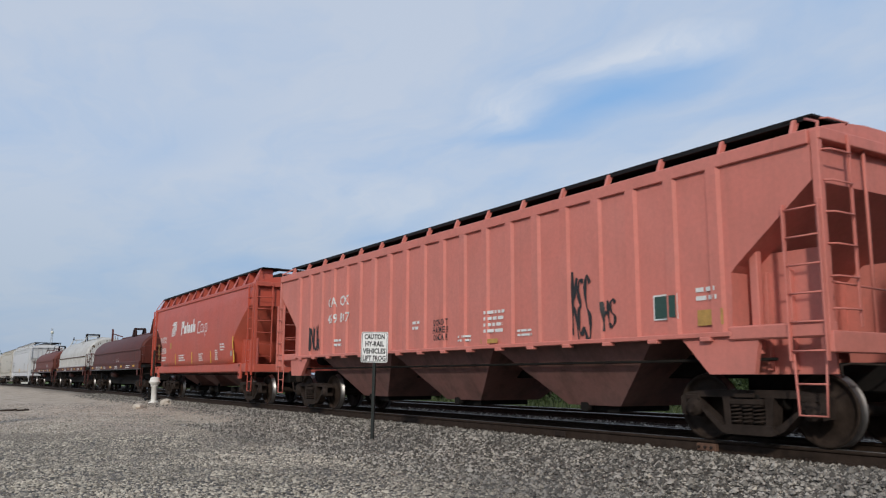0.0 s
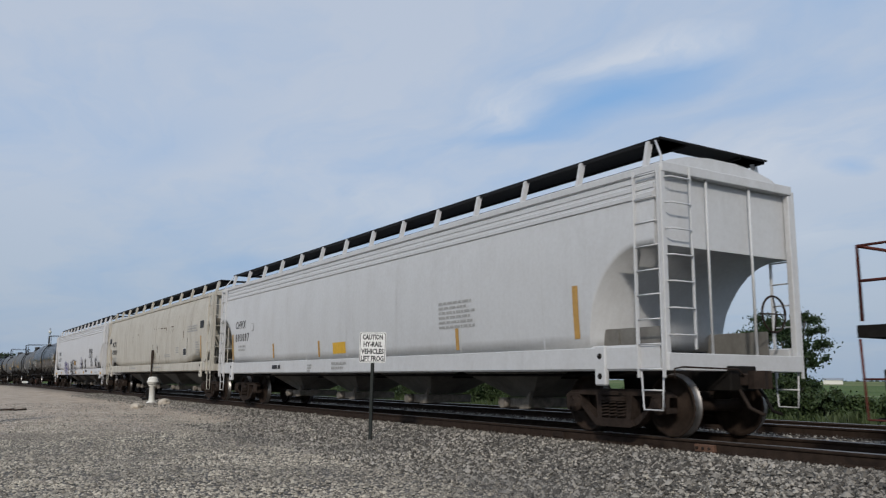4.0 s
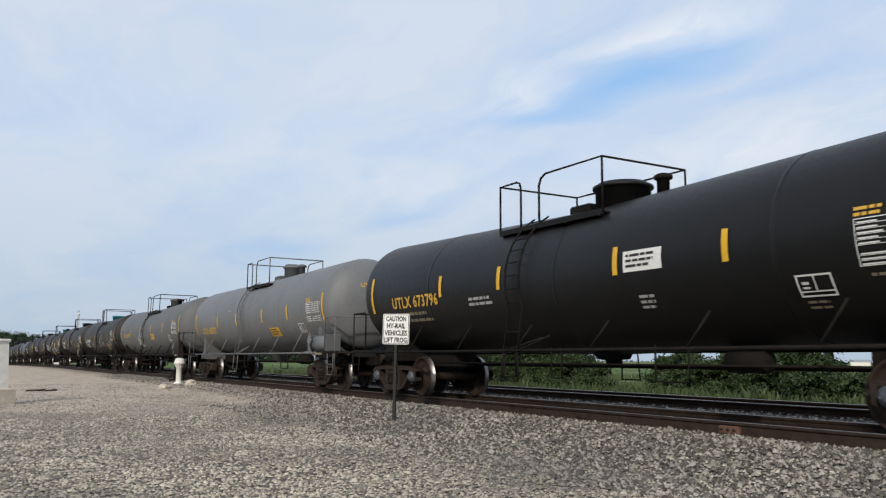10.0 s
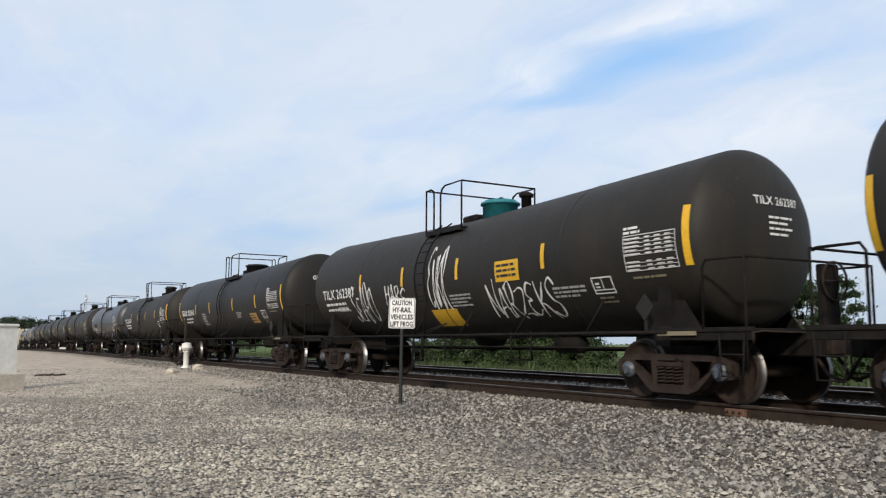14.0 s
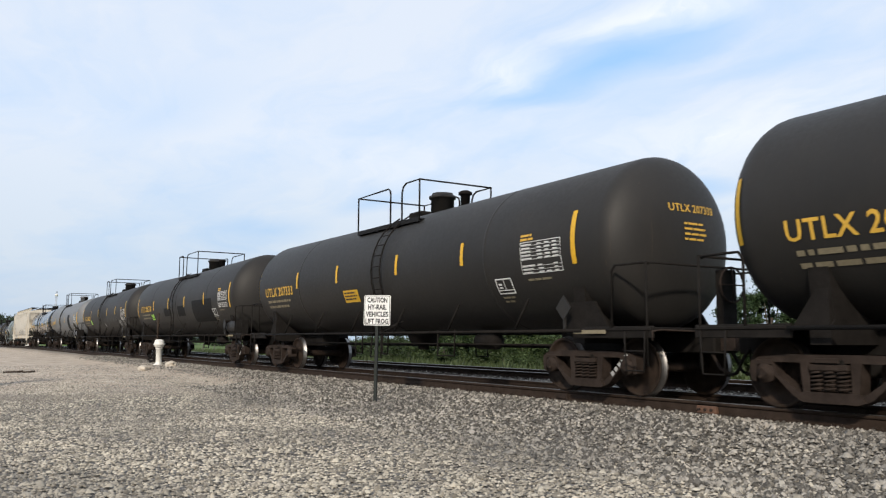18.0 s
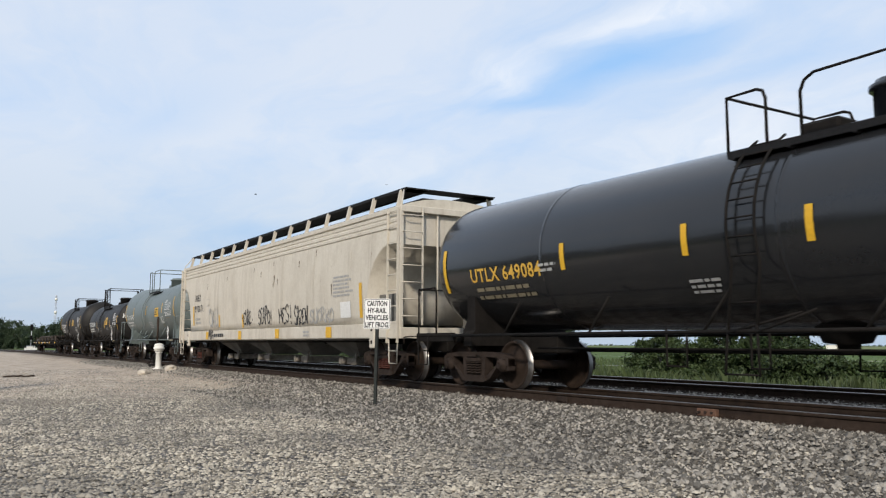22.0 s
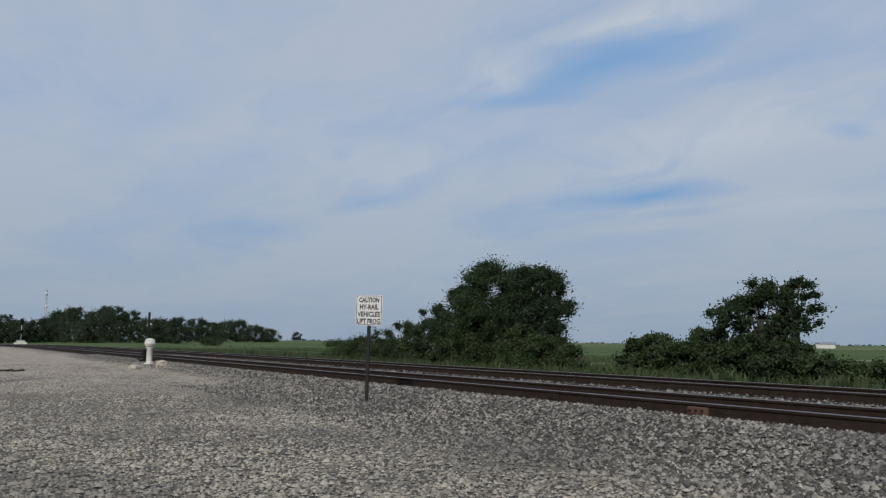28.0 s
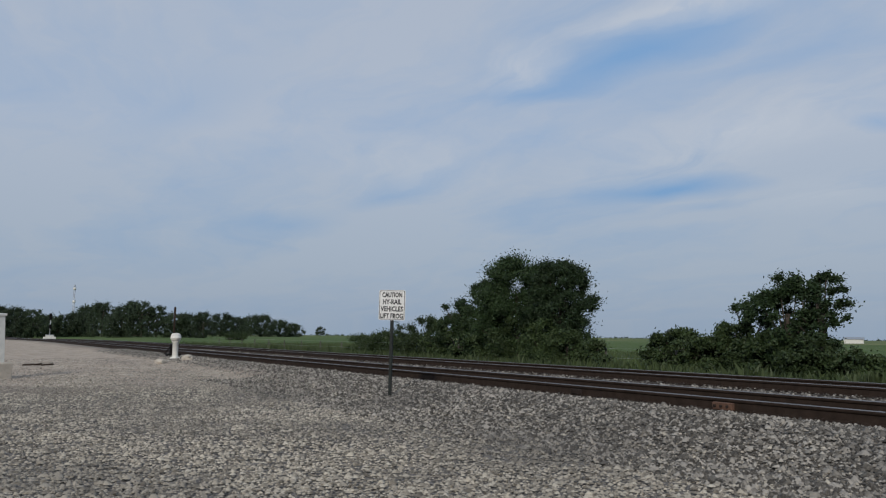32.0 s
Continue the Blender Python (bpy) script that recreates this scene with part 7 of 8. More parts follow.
stones("gravel", "loose grey and white crushed stone over the yard", MAT["stone"], 215000, yard, 0.0212, 5)
stones("ballast", "coarse grey ballast along the ties and between the rails", MAT["ballast"], 110000, shoulder, 0.026, 6, (0.6, 1.05), 0.03)
stones("rubble", "loose tan rubble and stones on the dirt pad", MAT["pad_stone"], 26000, pad_area, 0.024, 7)

# ---------------------------------------------------------------- tracks
RAIL_PROFILE = [(-0.07, 0.0), (0.07, 0.0), (0.07, 0.012), (0.012, 0.03), (0.009, 0.12), (0.03, 0.135), (0.036, 0.15), (0.034, 0.172), (0.024, 0.18), (-0.024, 0.18), (-0.034, 0.172), (-0.036, 0.15), (-0.03, 0.135), (-0.009, 0.12), (-0.012, 0.03), (-0.07, 0.012)]


def rail(name, y, parent):
    s = Shape()
    n = len(RAIL_PROFILE)
    cuts = [-1500, -600, -300] + [-280 + 20 * i for i in range(11)] + [-40, -20, -10, 0, 40, 700]
    z0 = RAIL - 0.18
    vs = [(x, y + u, z0 + v - dip(x)) for x in cuts for u, v in RAIL_PROFILE]
    fs, mats = [], []
    for i in range(len(cuts) - 1):
        for k in range(n):
            fs.append((i * n + k, i * n + (k + 1) % n, (i + 1) * n + (k + 1) % n, (i + 1) * n + k))
            mats.append(1 if k in (7, 8, 9) else 0)
    s.add(vs, fs)
    s.mat = mats
    return part(name, s, parent, mats=(MAT["rail"], MAT["railtop"]))


tie_mesh = Shape().box(-0.115, 0.115, -1.3, 1.3, -0.17, 0.0, 0.012).mesh("tie", MAT["tie"])
plate_mesh = Shape().box(-0.09, 0.09, -0.18, 0.18, 0.0, 0.014, 0.004)
for sx in (-0.05, 0.05):
    for sy in (-0.10, 0.10):
        plate_mesh.box(sx - 0.016, sx + 0.016, sy - 0.02, sy + 0.02, 0.01, 0.045, 0.004)
plate_mesh = plate_mesh.mesh("tie_plate", MAT["cast"])
for number, yc in ((1, TRACK_1), (2, TRACK_2)):
    track = tagged(new("track_%d" % number), "straight main line track of brown rails on creosoted ties", kind="structure")
    for k in (-1, 1):
        rail("rail", yc + k * 0.7525, track)
    rng = random.Random(40 + number)
    far = Shape()
    for i in range(900):
        x = -3.0 - 0.508 * i
        dy, dz, turn = rng.uniform(-0.04, 0.04), rng.uniform(-0.008, 0.004), rng.uniform(-1.2, 1.2)
        if i < (110 if number == 1 else 90):
            t = part("tie", tie_mesh, track, m=pose(x, yc + dy, RAIL - 0.182 + dz, 0, 0, turn))
            for k in (-1, 1):
                if i < 60:
                    part("tie_plate", plate_mesh, t, m=pose(0, k * 0.7525 - dy, 0.001 - dz))
        else:
            far.box(x - 0.115, x + 0.115, yc - 1.3 + dy, yc + 1.3 + dy, RAIL - 0.35 - dip(x), RAIL - 0.182 + dz - dip(x))
    tagged(part("far_ties", far, track, mats=(MAT["tie"],)), kind="stuff")

# bits fixed to the near track
joint = thing("rail_joint", "rusty joint bar bolted against the near rail", "rail joint", pose(-8.05, TRACK_1 - 0.82, RAIL - 0.165))
part("joint_bar", Shape().box(-0.17, 0.17, -0.06, 0.02, 0.0, 0.11, 0.012), joint, mats=(MAT["joint"],))
for i in range(3):
    part("bolt", Shape().lathe([(-0.03, 0.018), (0.03, 0.018)], 8, "y", (-0.11 + 0.11 * i, -0.06, 0.06)), joint, mats=(MAT["cast"],))
joint = thing("rail_joint", "small rust-brown joint bar on the near rail", "rail joint", pose(-11.28, TRACK_1 - 0.80, RAIL - 0.15))
part("joint_bar", Shape().box(-0.14, 0.14, -0.03, 0.02, 0.0, 0.09, 0.01), joint, mats=(MAT["cast"],))

# ---------------------------------------------------------------- sign, standpipe, switch stand, cabinet
sx, sy = -14.65, 7.48
sz = ground_z(sx, sy)
sign = thing("warning_sign", "white metal warning sign with black capitals on a dark steel post", "sign", pose(sx, sy, sz, 0, 1.0, 40))
part("post", Shape().box(-0.029, -0.023, -0.02, 0.03, -0.4, 2.11, 0).box(0.023, 0.029, -0.02, 0.03, -0.4, 2.11, 0).box(-0.023, 0.023, -0.02, -0.014, -0.4, 2.11, 0), sign, mats=(MAT["post"],))
plate = Shape()
W2, H0, H1, rr = 0.287, 1.531, 2.137, 0.038
outline = []
for cx, cz, a0 in ((W2 - rr, H1 - rr, 0), (-W2 + rr, H1 - rr, 90), (-W2 + rr, H0 + rr, 180), (W2 - rr, H0 + rr, 270)):
    outline += [(cx + rr * math.cos(radians(a0 + 15 * k)), cz + rr * math.sin(radians(a0 + 15 * k))) for k in range(7)]
part("plate", plate.prism(outline, -0.026, -0.022), sign, mats=(MAT["sign"],))
inner = [(x * 0.955, (z - 1.834) * 0.955 + 1.834) for x, z in outline]
inn2 = [(x * 0.915, (z - 1.834) * 0.925 + 1.834) for x, z in outline]
ring = Shape().add([(x, -0.0285, z) for x, z in inner] + [(x, -0.0285, z) for x, z in inn2], [(k, (k + 1) % 28, 28 + (k + 1) % 28, 28 + k) for k in range(28)])
part("border", ring, sign, mats=(MAT["ink_black"],))
for i, (text, width) in enumerate((("CAUTION", 0.435), ("HY-RAIL", 0.405), ("VEHICLES", 0.49), ("LIFT FROG", 0.49))):
    decal("lettering", lettering(text, 0.098, width, 1.0, 0.05), lambda u, v: (u, -0.0285, v), sign, MAT["ink_black"], z=1.993 - 0.141 * i)
for z in (1.62, 2.08):
    part("bolt", Shape().lathe([(-0.036, 0.012), (-0.02, 0.012)], 8, "y", (0, 0, z)), sign, mats=(MAT["galv"],))

px, py = -36.18, 8.14
pipe = thing("standpipe", "white painted standpipe with a domed cap beside the track", "standpipe", pose(px, py, ground_z(px, py) - 0.02))
part("pipe", Shape().lathe([(0, 0.22), (0.06, 0.21), (0.10, 0.125), (0.14, 0.12), (0.70, 0.12), (0.72, 0.16), (0.76, 0.16)], 24, "z"), pipe, mats=(MAT["whitewash"],))
part("cap", Shape().lathe([(0.78, 0.16), (0.80, 0.19), (0.86, 0.20), (0.88, 0.235), (0.92, 0.235), (0.94, 0.205), (1.04, 0.195), (1.09, 0.16), (1.11, 0.08), (1.115, 0.02)], 24, "z"), pipe, mats=(MAT["whitewash"],))
part("vent_ring", Shape().lathe([(0.755, 0.10), (0.79, 0.10)], 20, "z"), pipe, "dark gap under the cap", mats=(MAT["under"],))
for a in range(0, 360, 60):
    part("flange_bolt", Shape().lathe([(0.75, 0.018), (0.84, 0.018)], 6, "z", (0.145 * math.cos(radians(a)), 0.145 * math.sin(radians(a)), 0)), pipe, mats=(MAT["galv"],))
px, py = -38.79, 8.64
stand = thing("switch_stand", "dark rusty switch stand with a tall mast", "switch stand", pose(px, py, ground_z(px, py)))
part("mast", Shape().tube([(0, 0, 0.3), (0, 0, 2.25)], 0.045, 8), stand, mats=(MAT["tie"],))
part("base", Shape().box(-0.28, 0.28, -0.3, 0.3, -0.05, 0.12, 0.02).box(-0.16, 0.16, -0.16, 0.16, 0.12, 0.55, 0.05), stand, mats=(MAT["under"],))
part("lever", Shape().tube([(0.1, -0.15, 0.45), (0.2, -0.35, 0.2), (0.25, -0.45, 0.12)], 0.025, 6), stand, mats=(MAT["under"],))
part("target", Shape().box(-0.16, 0.16, -0.02, 0.02, 1.85, 2.2, 0.01), stand, mats=(MAT["tie"],))


def boulder(x, y, size, seed, label):
    rng = random.Random(seed)
    s = Shape()
    rows = []
    for i in range(7):
        a = math.pi * i / 6
        rows.append([(size * (1 + 0.25 * rng.uniform(-1, 1)) * math.sin(a) * math.cos(t), size * 0.8 * (1 + 0.25 * rng.uniform(-1, 1)) * math.sin(a) * math.sin(t), size * 0.55 * math.cos(a)) for t in [2 * math.pi * k / 10 for k in range(10)]])
    vs = [p for r_ in rows for p in r_]
    s.add(vs, [(i * 10 + k, i * 10 + (k + 1) % 10, (i + 1) * 10 + (k + 1) % 10, (i + 1) * 10 + k) for i in range(6) for k in range(10)])
    ob = new("boulder", s.mesh("boulder", MAT["concrete"]))
    ob.matrix_basis = pose(x, y, ground_z(x, y) + size * 0.3)
    tagged(ob, label, "boulder", "boulders by the standpipe")


boulder(-33.9, 8.12, 0.29, 1, "pale limestone boulder beside the standpipe")
boulder(-33.22, 6.92, 0.26, 2, "small broken pale boulder beside the standpipe")
boulder(-33.71, 7.17, 0.18, 3, "small broken pale boulder beside the standpipe")

sx, sy = -33.4, 2.65
stick = new("driftwood_stick", Shape().tube([(-0.1, -0.5, 0.02), (0.05, -0.15, 0.04), (0.0, 0.2, 0.02), (0.12, 0.5, 0.05)], 0.032, 7).tube([(0.05, -0.15, 0.04), (0.25, 0.1, 0.08)], 0.02, 6).mesh("driftwood_stick", MAT["tie"]))
stick.matrix_basis = pose(sx, sy, ground_z(sx, sy) + 0.01)
tagged(stick, "dark broken timber lying on the tan dirt", "timber")

cab = thing("equipment_cabinet", "white steel equipment cabinet on a concrete block", "cabinet", pose(-25.69, 0.8, ground_z(-25.69, 0.8), 0, 0, 28))
part("plinth", Shape().box(-0.47, 0.47, -0.44, 0.44, -0.1, 0.46, 0.03), cab, mats=(MAT["concrete"],))
part("housing", Shape().add([(-0.31, -0.28, 0.46), (0.31, -0.28, 0.46), (0.31, 0.28, 0.46), (-0.31, 0.28, 0.46), (-0.27, -0.25, 1.72), (0.27, -0.25, 1.72), (0.27, 0.25, 1.72), (-0.27, 0.25, 1.72)], [(0, 1, 5, 4), (1, 2, 6, 5), (2, 3, 7, 6), (3, 0, 4, 7), (4, 5, 6, 7)]), cab, mats=(MAT["whitewash"],))
part("roof", Shape().box(-0.31, 0.31, -0.29, 0.29, 1.72, 1.80, 0.02), cab, mats=(MAT["whitewash"],))
part("door", Shape().box(-0.24, 0.24, -0.295, -0.27, 0.55, 1.62, 0.01), cab, mats=(MAT["whitewash"],))
part("handle", Shape().tube([(0.18, -0.31, 1.0), (0.18, -0.33, 1.05), (0.18, -0.31, 1.15)], 0.012, 6), cab, mats=(MAT["galv"],))


# ---------------------------------------------------------------- plants
def leaf_material(name, a, b, c):
    m, n = material(name)
    co = n.add("ShaderNodeTexCoord").outputs["Object"]
    r = n.add("ShaderNodeNewGeometry").outputs["Random Per Island"]
    col = n.mix(r, a, b)
    col = n.mix(n.ramp(n.noise(co, 0.8, 4), 0.4, 0.7), col, c)
    each = n.add("ShaderNodeObjectInfo").outputs["Random"]
    col = n.mix(n.math("MULTIPLY", each, 0.35), col, tuple(q * 1.9 for q in b))
    finish(n, col, 0.6, spec=0.3)
    return m


MAT["leaf"] = leaf_material("dark_tree_leaves", (0.011, 0.024, 0.008), (0.028, 0.050, 0.016), (0.017, 0.033, 0.012))
MAT["bush"] = leaf_material("hedge_leaves", (0.016, 0.030, 0.010), (0.040, 0.062, 0.020), (0.027, 0.043, 0.015))
MAT["weed"] = leaf_material("tall_weeds", (0.022, 0.038, 0.012), (0.056, 0.078, 0.027), (0.040, 0.054, 0.022))
MAT["far_leaf"] = leaf_material("distant_trees", (0.018, 0.033, 0.016), (0.034, 0.051, 0.024), (0.025, 0.040, 0.020))
MAT["old_wood"] = plain("weathered_post_wood", (0.10, 0.092, 0.080), 0.9, 0.0, 0.35, 8, 0.4)
MAT["bark"] = plain("grey_bark", (0.060, 0.048, 0.038), 0.9, 0.0, 0.35, 8, 0.4)


def leaves(rng, centres, radii, per, size, squash=0.8):
    """Leaf sprays scattered in clumps: small bent quads as arrays."""
    k = len(centres)
    which = np.repeat(np.arange(k), per)
    n = len(which)
    d = rng.normal(0, 1, (n, 3))
    d /= np.linalg.norm(d, axis=1)[:, None]
    r = radii[which] * np.minimum(1.7, np.abs(rng.normal(0, 0.62, n)))
    p = centres[which] + d * r[:, None] * np.array([1, 1, squash])
    u = rng.normal(0, 1, (n, 3))
    u /= np.linalg.norm(u, axis=1)[:, None]
    v = np.cross(u, rng.normal(0, 1, (n, 3)))
    v /= np.linalg.norm(v, axis=1)[:, None]
    s = size * rng.uniform(0.6, 1.4, n)[:, None]
    quad = np.stack([p - u * s, p + v * s * 0.5 + u * 0.1 * s, p + u * s, p - v * s * 0.5], 1)
    return quad


def leaf_mesh(name, quad, mat):
    n = len(quad)
    me = bpy.data.meshes.new(name)
    me.vertices.add(n * 4)
    me.vertices.foreach_set("co", quad.reshape(-1))
    me.loops.add(n * 4)
    me.loops.foreach_set("vertex_index", np.arange(n * 4, dtype=np.int32))
    me.polygons.add(n)
    me.polygons.foreach_set("loop_start", np.arange(0, n * 4, 4, dtype=np.int32))
    me.update(calc_edges=True)
    me.materials.append(mat)
    return me


def tree(x, y, height, spread, label, seed, clumps=46, per=230, leaf=0.09, mat="leaf", low=0.12, name="tree", lean=0.0, trunk=0.14):
    """A tapered trunk with limbs, and a crown of leaf clumps at their ends."""
    rng = np.random.default_rng(seed)
    rnd = random.Random(seed)
    z0 = ground_z(x, y)
    ob = thing(name, label, "tree" if name == "tree" else "bush", pose(x, y, z0))
    wood = Shape()
    tips = []
    wood.tube([(0, 0, -0.1), (0.03 * height * lean, 0, height * 0.3), (0.06 * height * lean, 0.02, height * 0.62)], trunk * 0.6, 7)
    for i in range(clumps):
        a = rnd.uniform(0, 2 * math.pi)
        q = rnd.random()
        z = height * (low + (0.93 - low) * q)
        shape = math.sin(math.pi * min(1.0, 0.22 + 0.78 * ((z / height - low) / (1 - low)))) ** 0.6
        r = spread * shape * (0.35 + 0.65 * rnd.random())
        if rnd.random() < 0.12:
            r *= 1.22
        tips.append((r * math.cos(a) + lean * z * 0.15, r * math.sin(a), z))
        if i < 16:
            s = rnd.uniform(0.15, 0.5) * height * 0.8
            s = min(s, z * 0.85)
            wood.tube([(lean * s * 0.1, 0, s), (tips[-1][0] * 0.5, tips[-1][1] * 0.5, (s + z) / 2 + 0.1), tips[-1]], trunk * 0.16, 5)
    part("trunk", wood, ob, mats=(MAT["bark"],))
    c = np.array(tips)
    radii = spread * rng.uniform(0.14, 0.32, clumps) * (1.25 - 0.35 * np.minimum(1, c[:, 2] / height))
    part("crown", leaf_mesh("crown", leaves(rng, c, radii, per, leaf), MAT[mat]), ob)
    return ob


def heading(deg, y):
    """The spot at a lateral distance y on a line of sight so many degrees left of straight across."""
    return (-y * math.tan(radians(deg - 0.72)), y)


# the two big thickets on the fence line
for i, (deg, yy, hgt, spr, clumps, per, low, lean, label) in enumerate((
        (54.9, 25.0, 6.0, 2.3, 170, 380, 0.16, 0.05, "dense dark green tree in a fence-line thicket"),
        (51.9, 24.8, 5.5, 1.7, 120, 330, 0.24, 0.12, "dark green tree leaning out of a fence-line thicket"),
        (57.0, 24.9, 4.9, 1.4, 60, 320, 0.10, 0.0, "young dark tree in a fence-line thicket"),
        (58.9, 24.9, 3.9, 1.4, 50, 300, 0.08, 0.0, "young dark tree in a fence-line thicket"),
        (37.2, 24.5, 3.95, 1.35, 70, 260, 0.12, 0.0, "open-crowned sapling with airy dark leaves"),
        (35.2, 24.8, 4.0, 0.9, 44, 130, 0.30, 0.1, "thin sapling with a ragged crown"),
        (39.6, 24.6, 3.4, 1.1, 44, 220, 0.10, 0.0, "young tree in the fence-line scrub"))):
    x, y = heading(deg, yy)
    tree(x, y, hgt, spr, label, 1 + i, clumps, int(per * 1.7), 0.055, low=low, lean=lean)
for i, (deg, yy, hgt, spr) in enumerate(((65.6, 25.5, 1.6, 1.5), (64.2, 25.2, 1.9, 1.5), (62.6, 25.0, 2.4, 1.5), (61.0, 25.0, 2.9, 1.5), (59.6, 25.0, 3.1, 1.5), (58.2, 25.0, 3.4, 1.5), (56.6, 24.6, 3.0, 1.5), (54.8, 23.9, 2.6, 1.5), (53.0, 23.6, 2.5, 1.4), (51.4, 23.6, 1.9, 1.3), (49.8, 24.0, 1.5, 1.0),
                                          (45.0, 24.8, 1.9, 1.0), (43.7, 24.6, 2.0, 1.0), (42.4, 24.5, 1.7, 0.9), (41.2, 24.4, 2.2, 0.9), (40.0, 24.2, 2.2, 1.0), (38.0, 23.8, 1.9, 1.1), (36.0, 23.6, 1.7, 1.1), (34.0, 23.8, 1.4, 1.0), (32.0, 24.0, 1.1, 1.0), (30.0, 24.2, 1.1, 1.0))):
    x, y = heading(deg, yy)
    tree(x, y, hgt, spr, "leafy green bush on the fence line", 20 + i, 40, 340, 0.058, "bush", 0.02, "bush", trunk=0.05)

# far trees to the west and the lone tree in the field
for i, (deg, dist, hgt, spr) in enumerate(((89, 420, 13.7, 7.6), (87.6, 380, 12.7, 7.6), (86.6, 380, 12.3, 6.6), (85.2, 400, 10, 7.6), (84, 400, 10.9, 8.5), (82.6, 360, 14.6, 6.6), (81.4, 340, 12, 7.6), (80.2, 330, 14.2, 6.2), (79.3, 330, 12.7, 4.8), (78.2, 330, 9.2, 6.6), (77.2, 330, 9.4, 6.6), (76.3, 300, 9.6, 4.3), (75.2, 480, 13.2, 8.5), (74.2, 480, 11.4, 7.6), (73.2, 520, 13.2, 8.5), (72.3, 520, 13.5, 7.6), (71.3, 540, 11.3, 7.6), (70.4, 560, 8.9, 7.6), (90.2, 420, 13.7, 8.5), (91.6, 420, 13.7, 8.5), (88.3, 430, 14, 8.5), (86, 440, 10.3, 8.5), (83.3, 420, 15.3, 8.5), (80.8, 400, 16.3, 8.5))):
    deg -= 0.72
    x, y = -dist * math.sin(radians(deg)), dist * math.cos(radians(deg))
    tree(x, y, hgt, spr, "distant broad dark green tree", 60 + i, 70, 190, spr * 0.042, "far_leaf", 0.04, trunk=0.5)
x, y = -650 * math.sin(radians(67.8)), 650 * math.cos(radians(67.8))
tree(x, y, 8.2, 4.2, "lone tree standing in the crop field", 90, 34, 150, 0.3, "far_leaf", 0.22, trunk=0.3)
x, y = heading(74.2, 62)
tree(x, y, 1.9, 3.2, "low round bush at the field's edge", 91, 26, 160, 0.18, "bush", 0.02, "bush", trunk=0.1)


# a row of trees along the lane behind the yard
for i in range(12):
    tree(-78.0 + 9.0 * i, -34.0 - 3.0 * math.sin(i * 2.1), 7.5 + 1.6 * math.sin(i * 1.7), 4.4, "dark green tree behind the yard", 120 + i, 40, 160, 0.22, "far_leaf", 0.05, trunk=0.3)


def weeds(name, label, mat, count, region, height, seed):
    """Blades and stalks as one mesh of thin triangles."""
    rng = np.random.default_rng(seed)
    x, y = region(rng, count)
    n = len(x)
    z = np.array([ground_z(u, v) for u, v in zip(x, y)])
    a = rng.uniform(0, 6.28, n)
    hgt = height * rng.uniform(0.35, 1.25, n) * (0.6 + 0.6 * np.sin(x * 0.9 + np.sin(y * 1.3)) ** 2)
    w_ = 0.03 * rng.uniform(0.6, 1.8, n) * (1 + height)
    ca, sa = np.cos(a), np.sin(a)
    lean = rng.normal(0, 0.25, (n, 2)) * hgt[:, None]
    p0 = np.stack([x - w_ * ca, y - w_ * sa, z - 0.05], -1)
    p1 = np.stack([x + w_ * ca, y + w_ * sa, z - 0.05], -1)
    p2 = np.stack([x + w_ * 0.8 * ca + lean[:, 0] * 0.4, y + w_ * 0.8 * sa + lean[:, 1] * 0.4, z + hgt * 0.6], -1)
    p3 = np.stack([x + lean[:, 0], y + lean[:, 1], z + hgt], -1)
    return tagged(new(name, leaf_mesh(name, np.stack([p0, p1, p2, p3], 1), mat)), label, "weeds", kind="stuff")


def strip(rng, n):
    return -4.0 - 75.0 * rng.random(n) ** 1.3, 18.0 + 6.5 * rng.random(n)


def meadow(rng, n):
    return -2.0 - 140.0 * rng.random(n) ** 1.2, 24.0 + 40.0 * rng.random(n) ** 1.6


weeds("weeds", "tall green weeds along the ditch", MAT["weed"], 70000, strip, 0.5, 11)
weeds("crop", "low green crop beginning past the fence", MAT["weed"], 50000, meadow, 0.3, 12)

# fence posts
fence = thing("fence", "old wire fence of thin grey wooden posts", "fence", pose(0, 24.6, 0))
for i in range(20):
    x = -11.0 - 4.1 * i
    part("fence_post", Shape().box(x - 0.04, x + 0.04, -0.04, 0.04, -0.5, 0.8, 0.01), fence, mats=(MAT["old_wood"],))
for z in (0.4, 0.8):
    part("wire", Shape().tube([(-10, 0, z), (-90, 0, z)], 0.004, 4), fence, mats=(MAT["galv"],))

# ---------------------------------------------------------------- far things
sig = thing("railway_signal", "dark colour-light signal on a mast above a white relay box", "signal", pose(-237.8, 21.2, -1.1))
part("mast", Shape().tube([(0, 0, 0), (0, 0, 6.4)], 0.10, 8), sig, mats=(MAT["galv"],))
part("signal_head", Shape().box(-0.15, 0.2, -0.35, 0.35, 5.6, 7.3, 0.08), sig, mats=(MAT["patch"],))
part("lower_head", Shape().box(-0.15, 0.2, -0.3, 0.3, 3.3, 4.4, 0.08), sig, mats=(MAT["patch"],))
part("relay_box", Shape().box(-1.0, 1.0, -0.9, 0.9, 0.0, 1.6, 0.05), sig, mats=(MAT["whitewash"],))
part("box_roof", Shape().box(-1.1, 1.1, -1.0, 1.0, 1.6, 1.75, 0.04), sig, mats=(MAT["galv"],))
for fx in (-1.4, 1.3):
    part("guard_board", Shape().box(fx, fx + 0.1, -1.4, 1.4, 0.0, 1.2, 0.02), sig, mats=(MAT["whitewash"],))
a = radians(83.62)
tower = thing("radio_tower", "tall white and grey radio tower on the skyline", "tower", pose(-900 * math.sin(a), 900 * math.cos(a), -5.0))
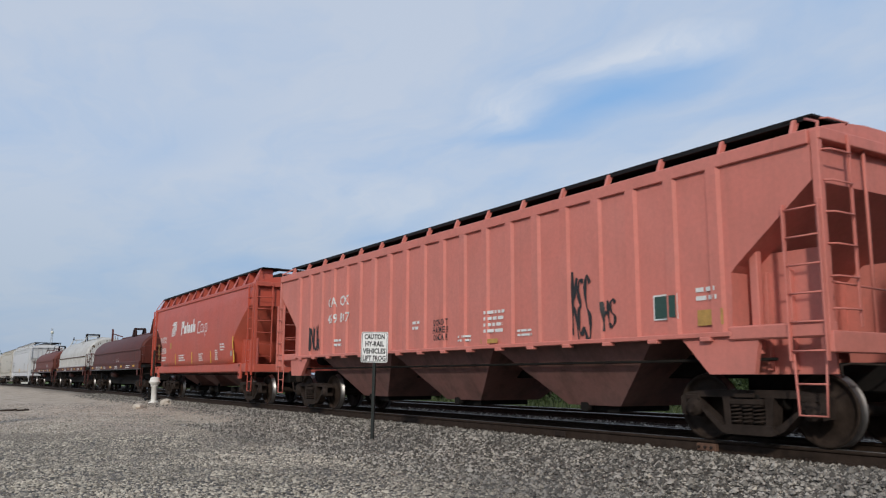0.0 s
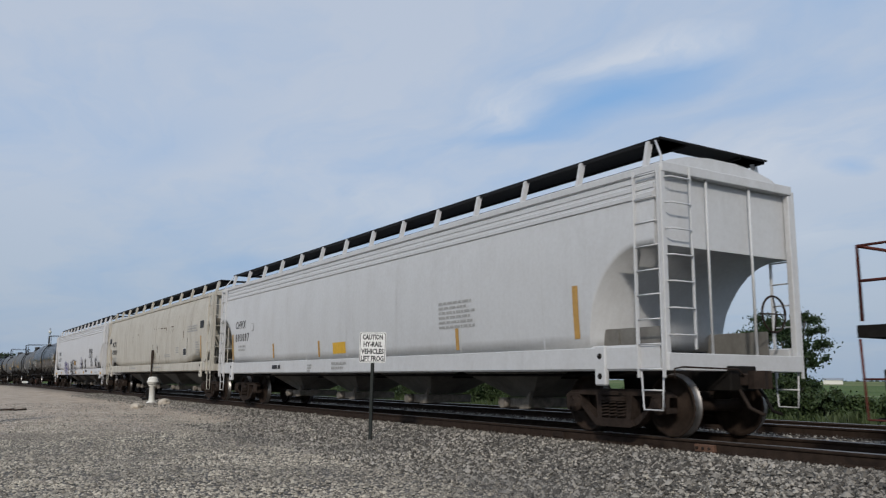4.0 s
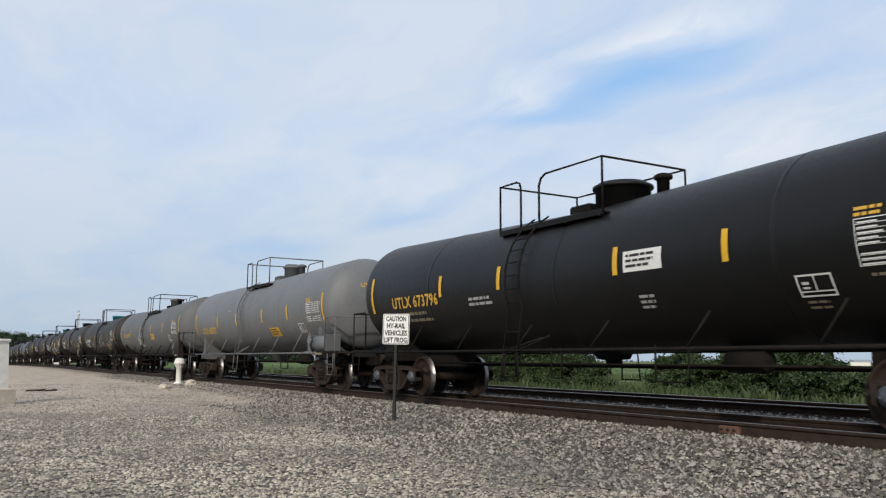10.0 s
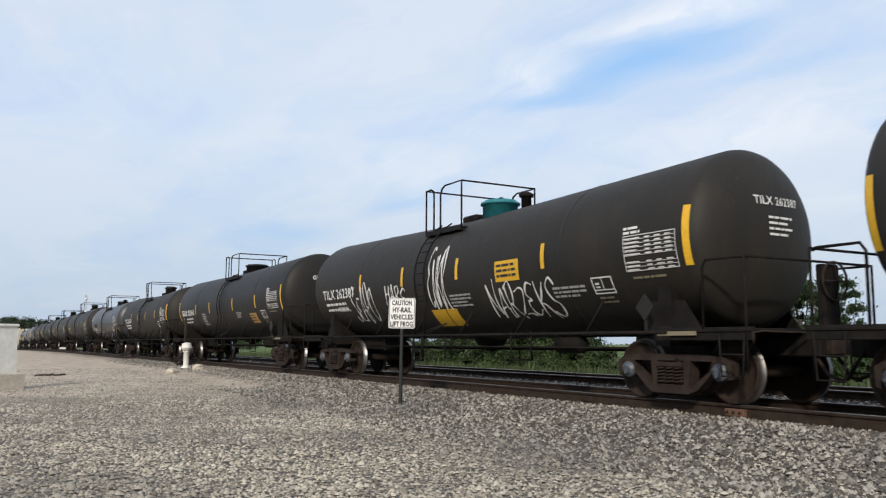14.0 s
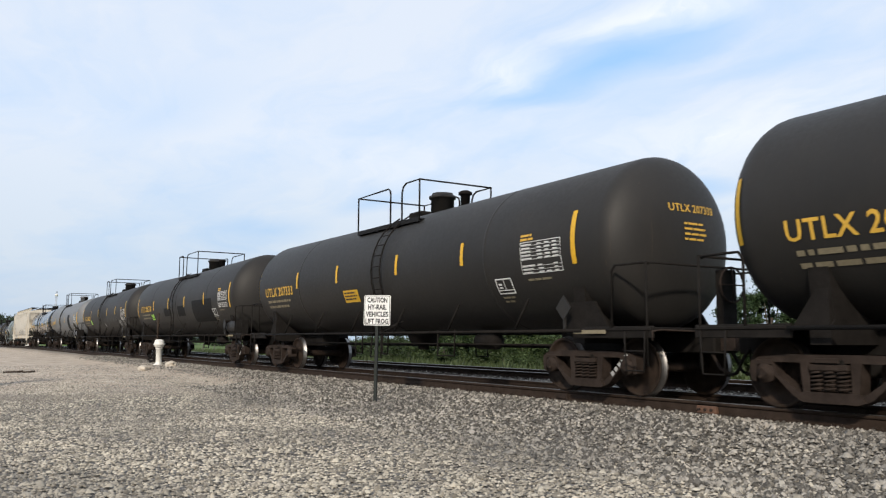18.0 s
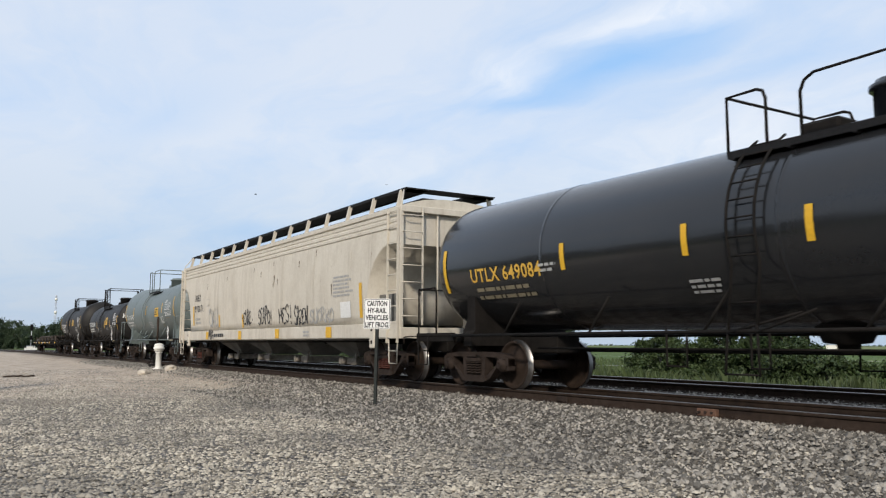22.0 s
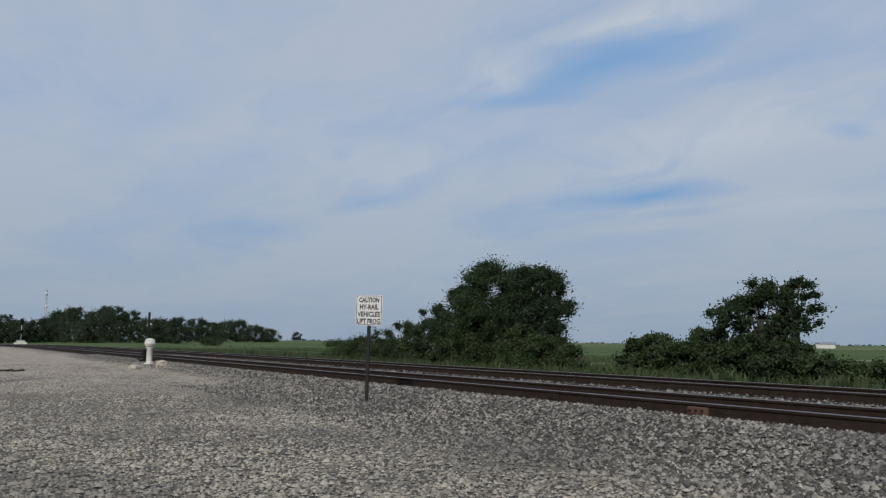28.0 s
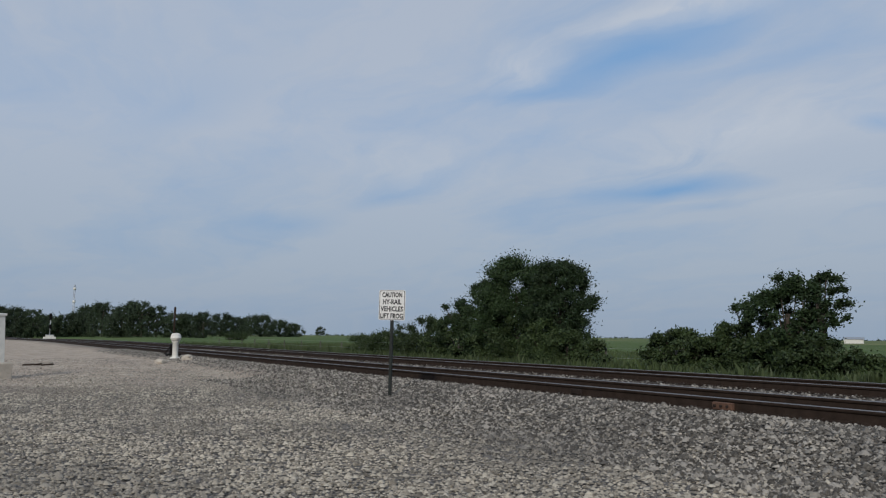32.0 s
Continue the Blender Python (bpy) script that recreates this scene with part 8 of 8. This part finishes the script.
for k in range(3):
    t = 2 * math.pi * k / 3
    part("leg", Shape().tube([(1.6 * math.cos(t), 1.6 * math.sin(t), 0), (0.7 * math.cos(t), 0.7 * math.sin(t), 54)], 0.16, 5), tower, mats=(MAT["galv"],))
lat = Shape()
for i in range(18):
    z, q = 3 * i, 1.6 - 0.9 * i / 18
    for k in range(3):
        t, t2 = 2 * math.pi * k / 3, 2 * math.pi * (k + 1) / 3
        lat.tube([(q * math.cos(t), q * math.sin(t), z), (q * math.cos(t2), q * math.sin(t2), z + 3)], 0.09, 4)
part("lattice", lat, tower, mats=(MAT["galv"],))
for z in (50.0, 37.0):
    part("antenna_drum", Shape().lathe([(z - 1.2, 1.35), (z + 1.2, 1.35)], 12, "z"), tower, mats=(MAT["whitewash"],))
a = radians(32.7)
barn = thing("farm_building", "long low white farm building far across the field", "building", pose(-420 * math.sin(a), 420 * math.cos(a), -0.3, 0, 0, 30))
part("wall", Shape().box(-4, 4, -2.5, 2.5, 0, 1.9, 0), barn, mats=(MAT["whitewash"],))
part("roof", Shape().prism([(-2.8, 1.9), (0, 2.9), (2.8, 1.9)], -4.3, 4.3, "x"), barn, mats=(MAT["galv"],))
woods = leaf_mesh("far_woods", leaves(np.random.default_rng(77), np.array([(-2300 * math.sin(radians(d)), 2300 * math.cos(radians(d)), -1.5 + 1.6 * math.sin(d * 7.3) + 1.2 * math.sin(d * 1.9)) for d in np.arange(18, 72, 0.35)]), np.full(155, 7.0), 150, 1.7, 0.55), MAT["far_leaf"])
tagged(new("far_woods", woods), "thin dark line of woods on the horizon", "woods", kind="stuff")


# two small dark birds that cross the sky
BIRDS = []
for k in range(2):
    bird = thing("bird", "small dark bird flapping across the sky", "bird", pose(-40, 30, 12))
    part("body", Shape().lathe([(-0.08, 0.003), (-0.04, 0.020), (0.0, 0.026), (0.04, 0.018), (0.055, 0.014), (0.075, 0.003)], 8, "x"), bird, mats=(MAT["under"],))
    wings = []
    for side in (-1, 1):
        wg = part("wing", Shape().prism([(-0.035, 0.0), (0.035, 0.0), (0.02, side * 0.07), (-0.025, side * 0.13)], -0.003, 0.003, "z"), bird, mats=(MAT["under"],))
        wings.append((wg, side))
    BIRDS.append((bird, wings))


# ---------------------------------------------------------------- what moves
def motions():
    """The train runs past at an even speed, its wheels turning as they roll."""
    for car, mid, sets in CARS:
        far = [round((-x - mid) / SPEED * FPS) / FPS for x in range(40, 340, 20)]
        times = [0.0] + sorted(t for t in set(far) if 0.05 < t < 31.95) + [32.0]
        walk(car, [(t, pose(mid + SPEED * t, TRACK_1, RAIL - dip(mid + SPEED * t))) for t in times])
        if not sets:
            continue
        # turn the wheels while the car is within sight
        first, last = max(0.0, (-85.0 - mid) / SPEED), min(32.0, max(0.2, (8.0 - mid) / SPEED))
        f0, f1 = round(first * FPS), round(last * FPS)
        for ws, dx in sets:
            steps = sorted({0, *range(f0, f1 + 1), 32 * FPS})
            rows = []
            for f in steps:
                q = min(max(f, f0), f1) / FPS
                rows.append((f / FPS, pose(dx, 0, WHEEL_R, 0, math.degrees((mid + dx + SPEED * q) / WHEEL_R) % 360.0, 0)))
            walk(ws, rows)
    # the birds fly in from far off, cross the sky and go
    flights = (((0.0, -330, 140, 22), (20.0, -82, 41, 13.7), (22.5, -53.4, 28.5, 14.7), (23.5, -42.0, 23.6, 15.1), (25.0, -29.0, 19.5, 16.2), (32.0, 32, 0, 21)),
               ((0.0, 14, 117, 12), (18.0, -34.5, 33.7, 10.0), (21.5, -43.9, 17.45, 9.7), (23.0, -48.0, 10.6, 10.3), (24.5, -54.2, 3.6, 9.9), (32.0, -85, -31, 12)))
    for (bird, wings), rows in zip(BIRDS, flights):
        turn = math.degrees(math.atan2(rows[4][2] - rows[2][2], rows[4][1] - rows[2][1]))
        walk(bird, [(t, pose(x, y, z, 0, 0, turn)) for t, x, y, z in rows])
        for wg, side in wings:
            walk(wg, [(i * 0.5, pose(0, 0, 0.01, side * (35 if i % 2 else -15))) for i in range(65)])


motions()
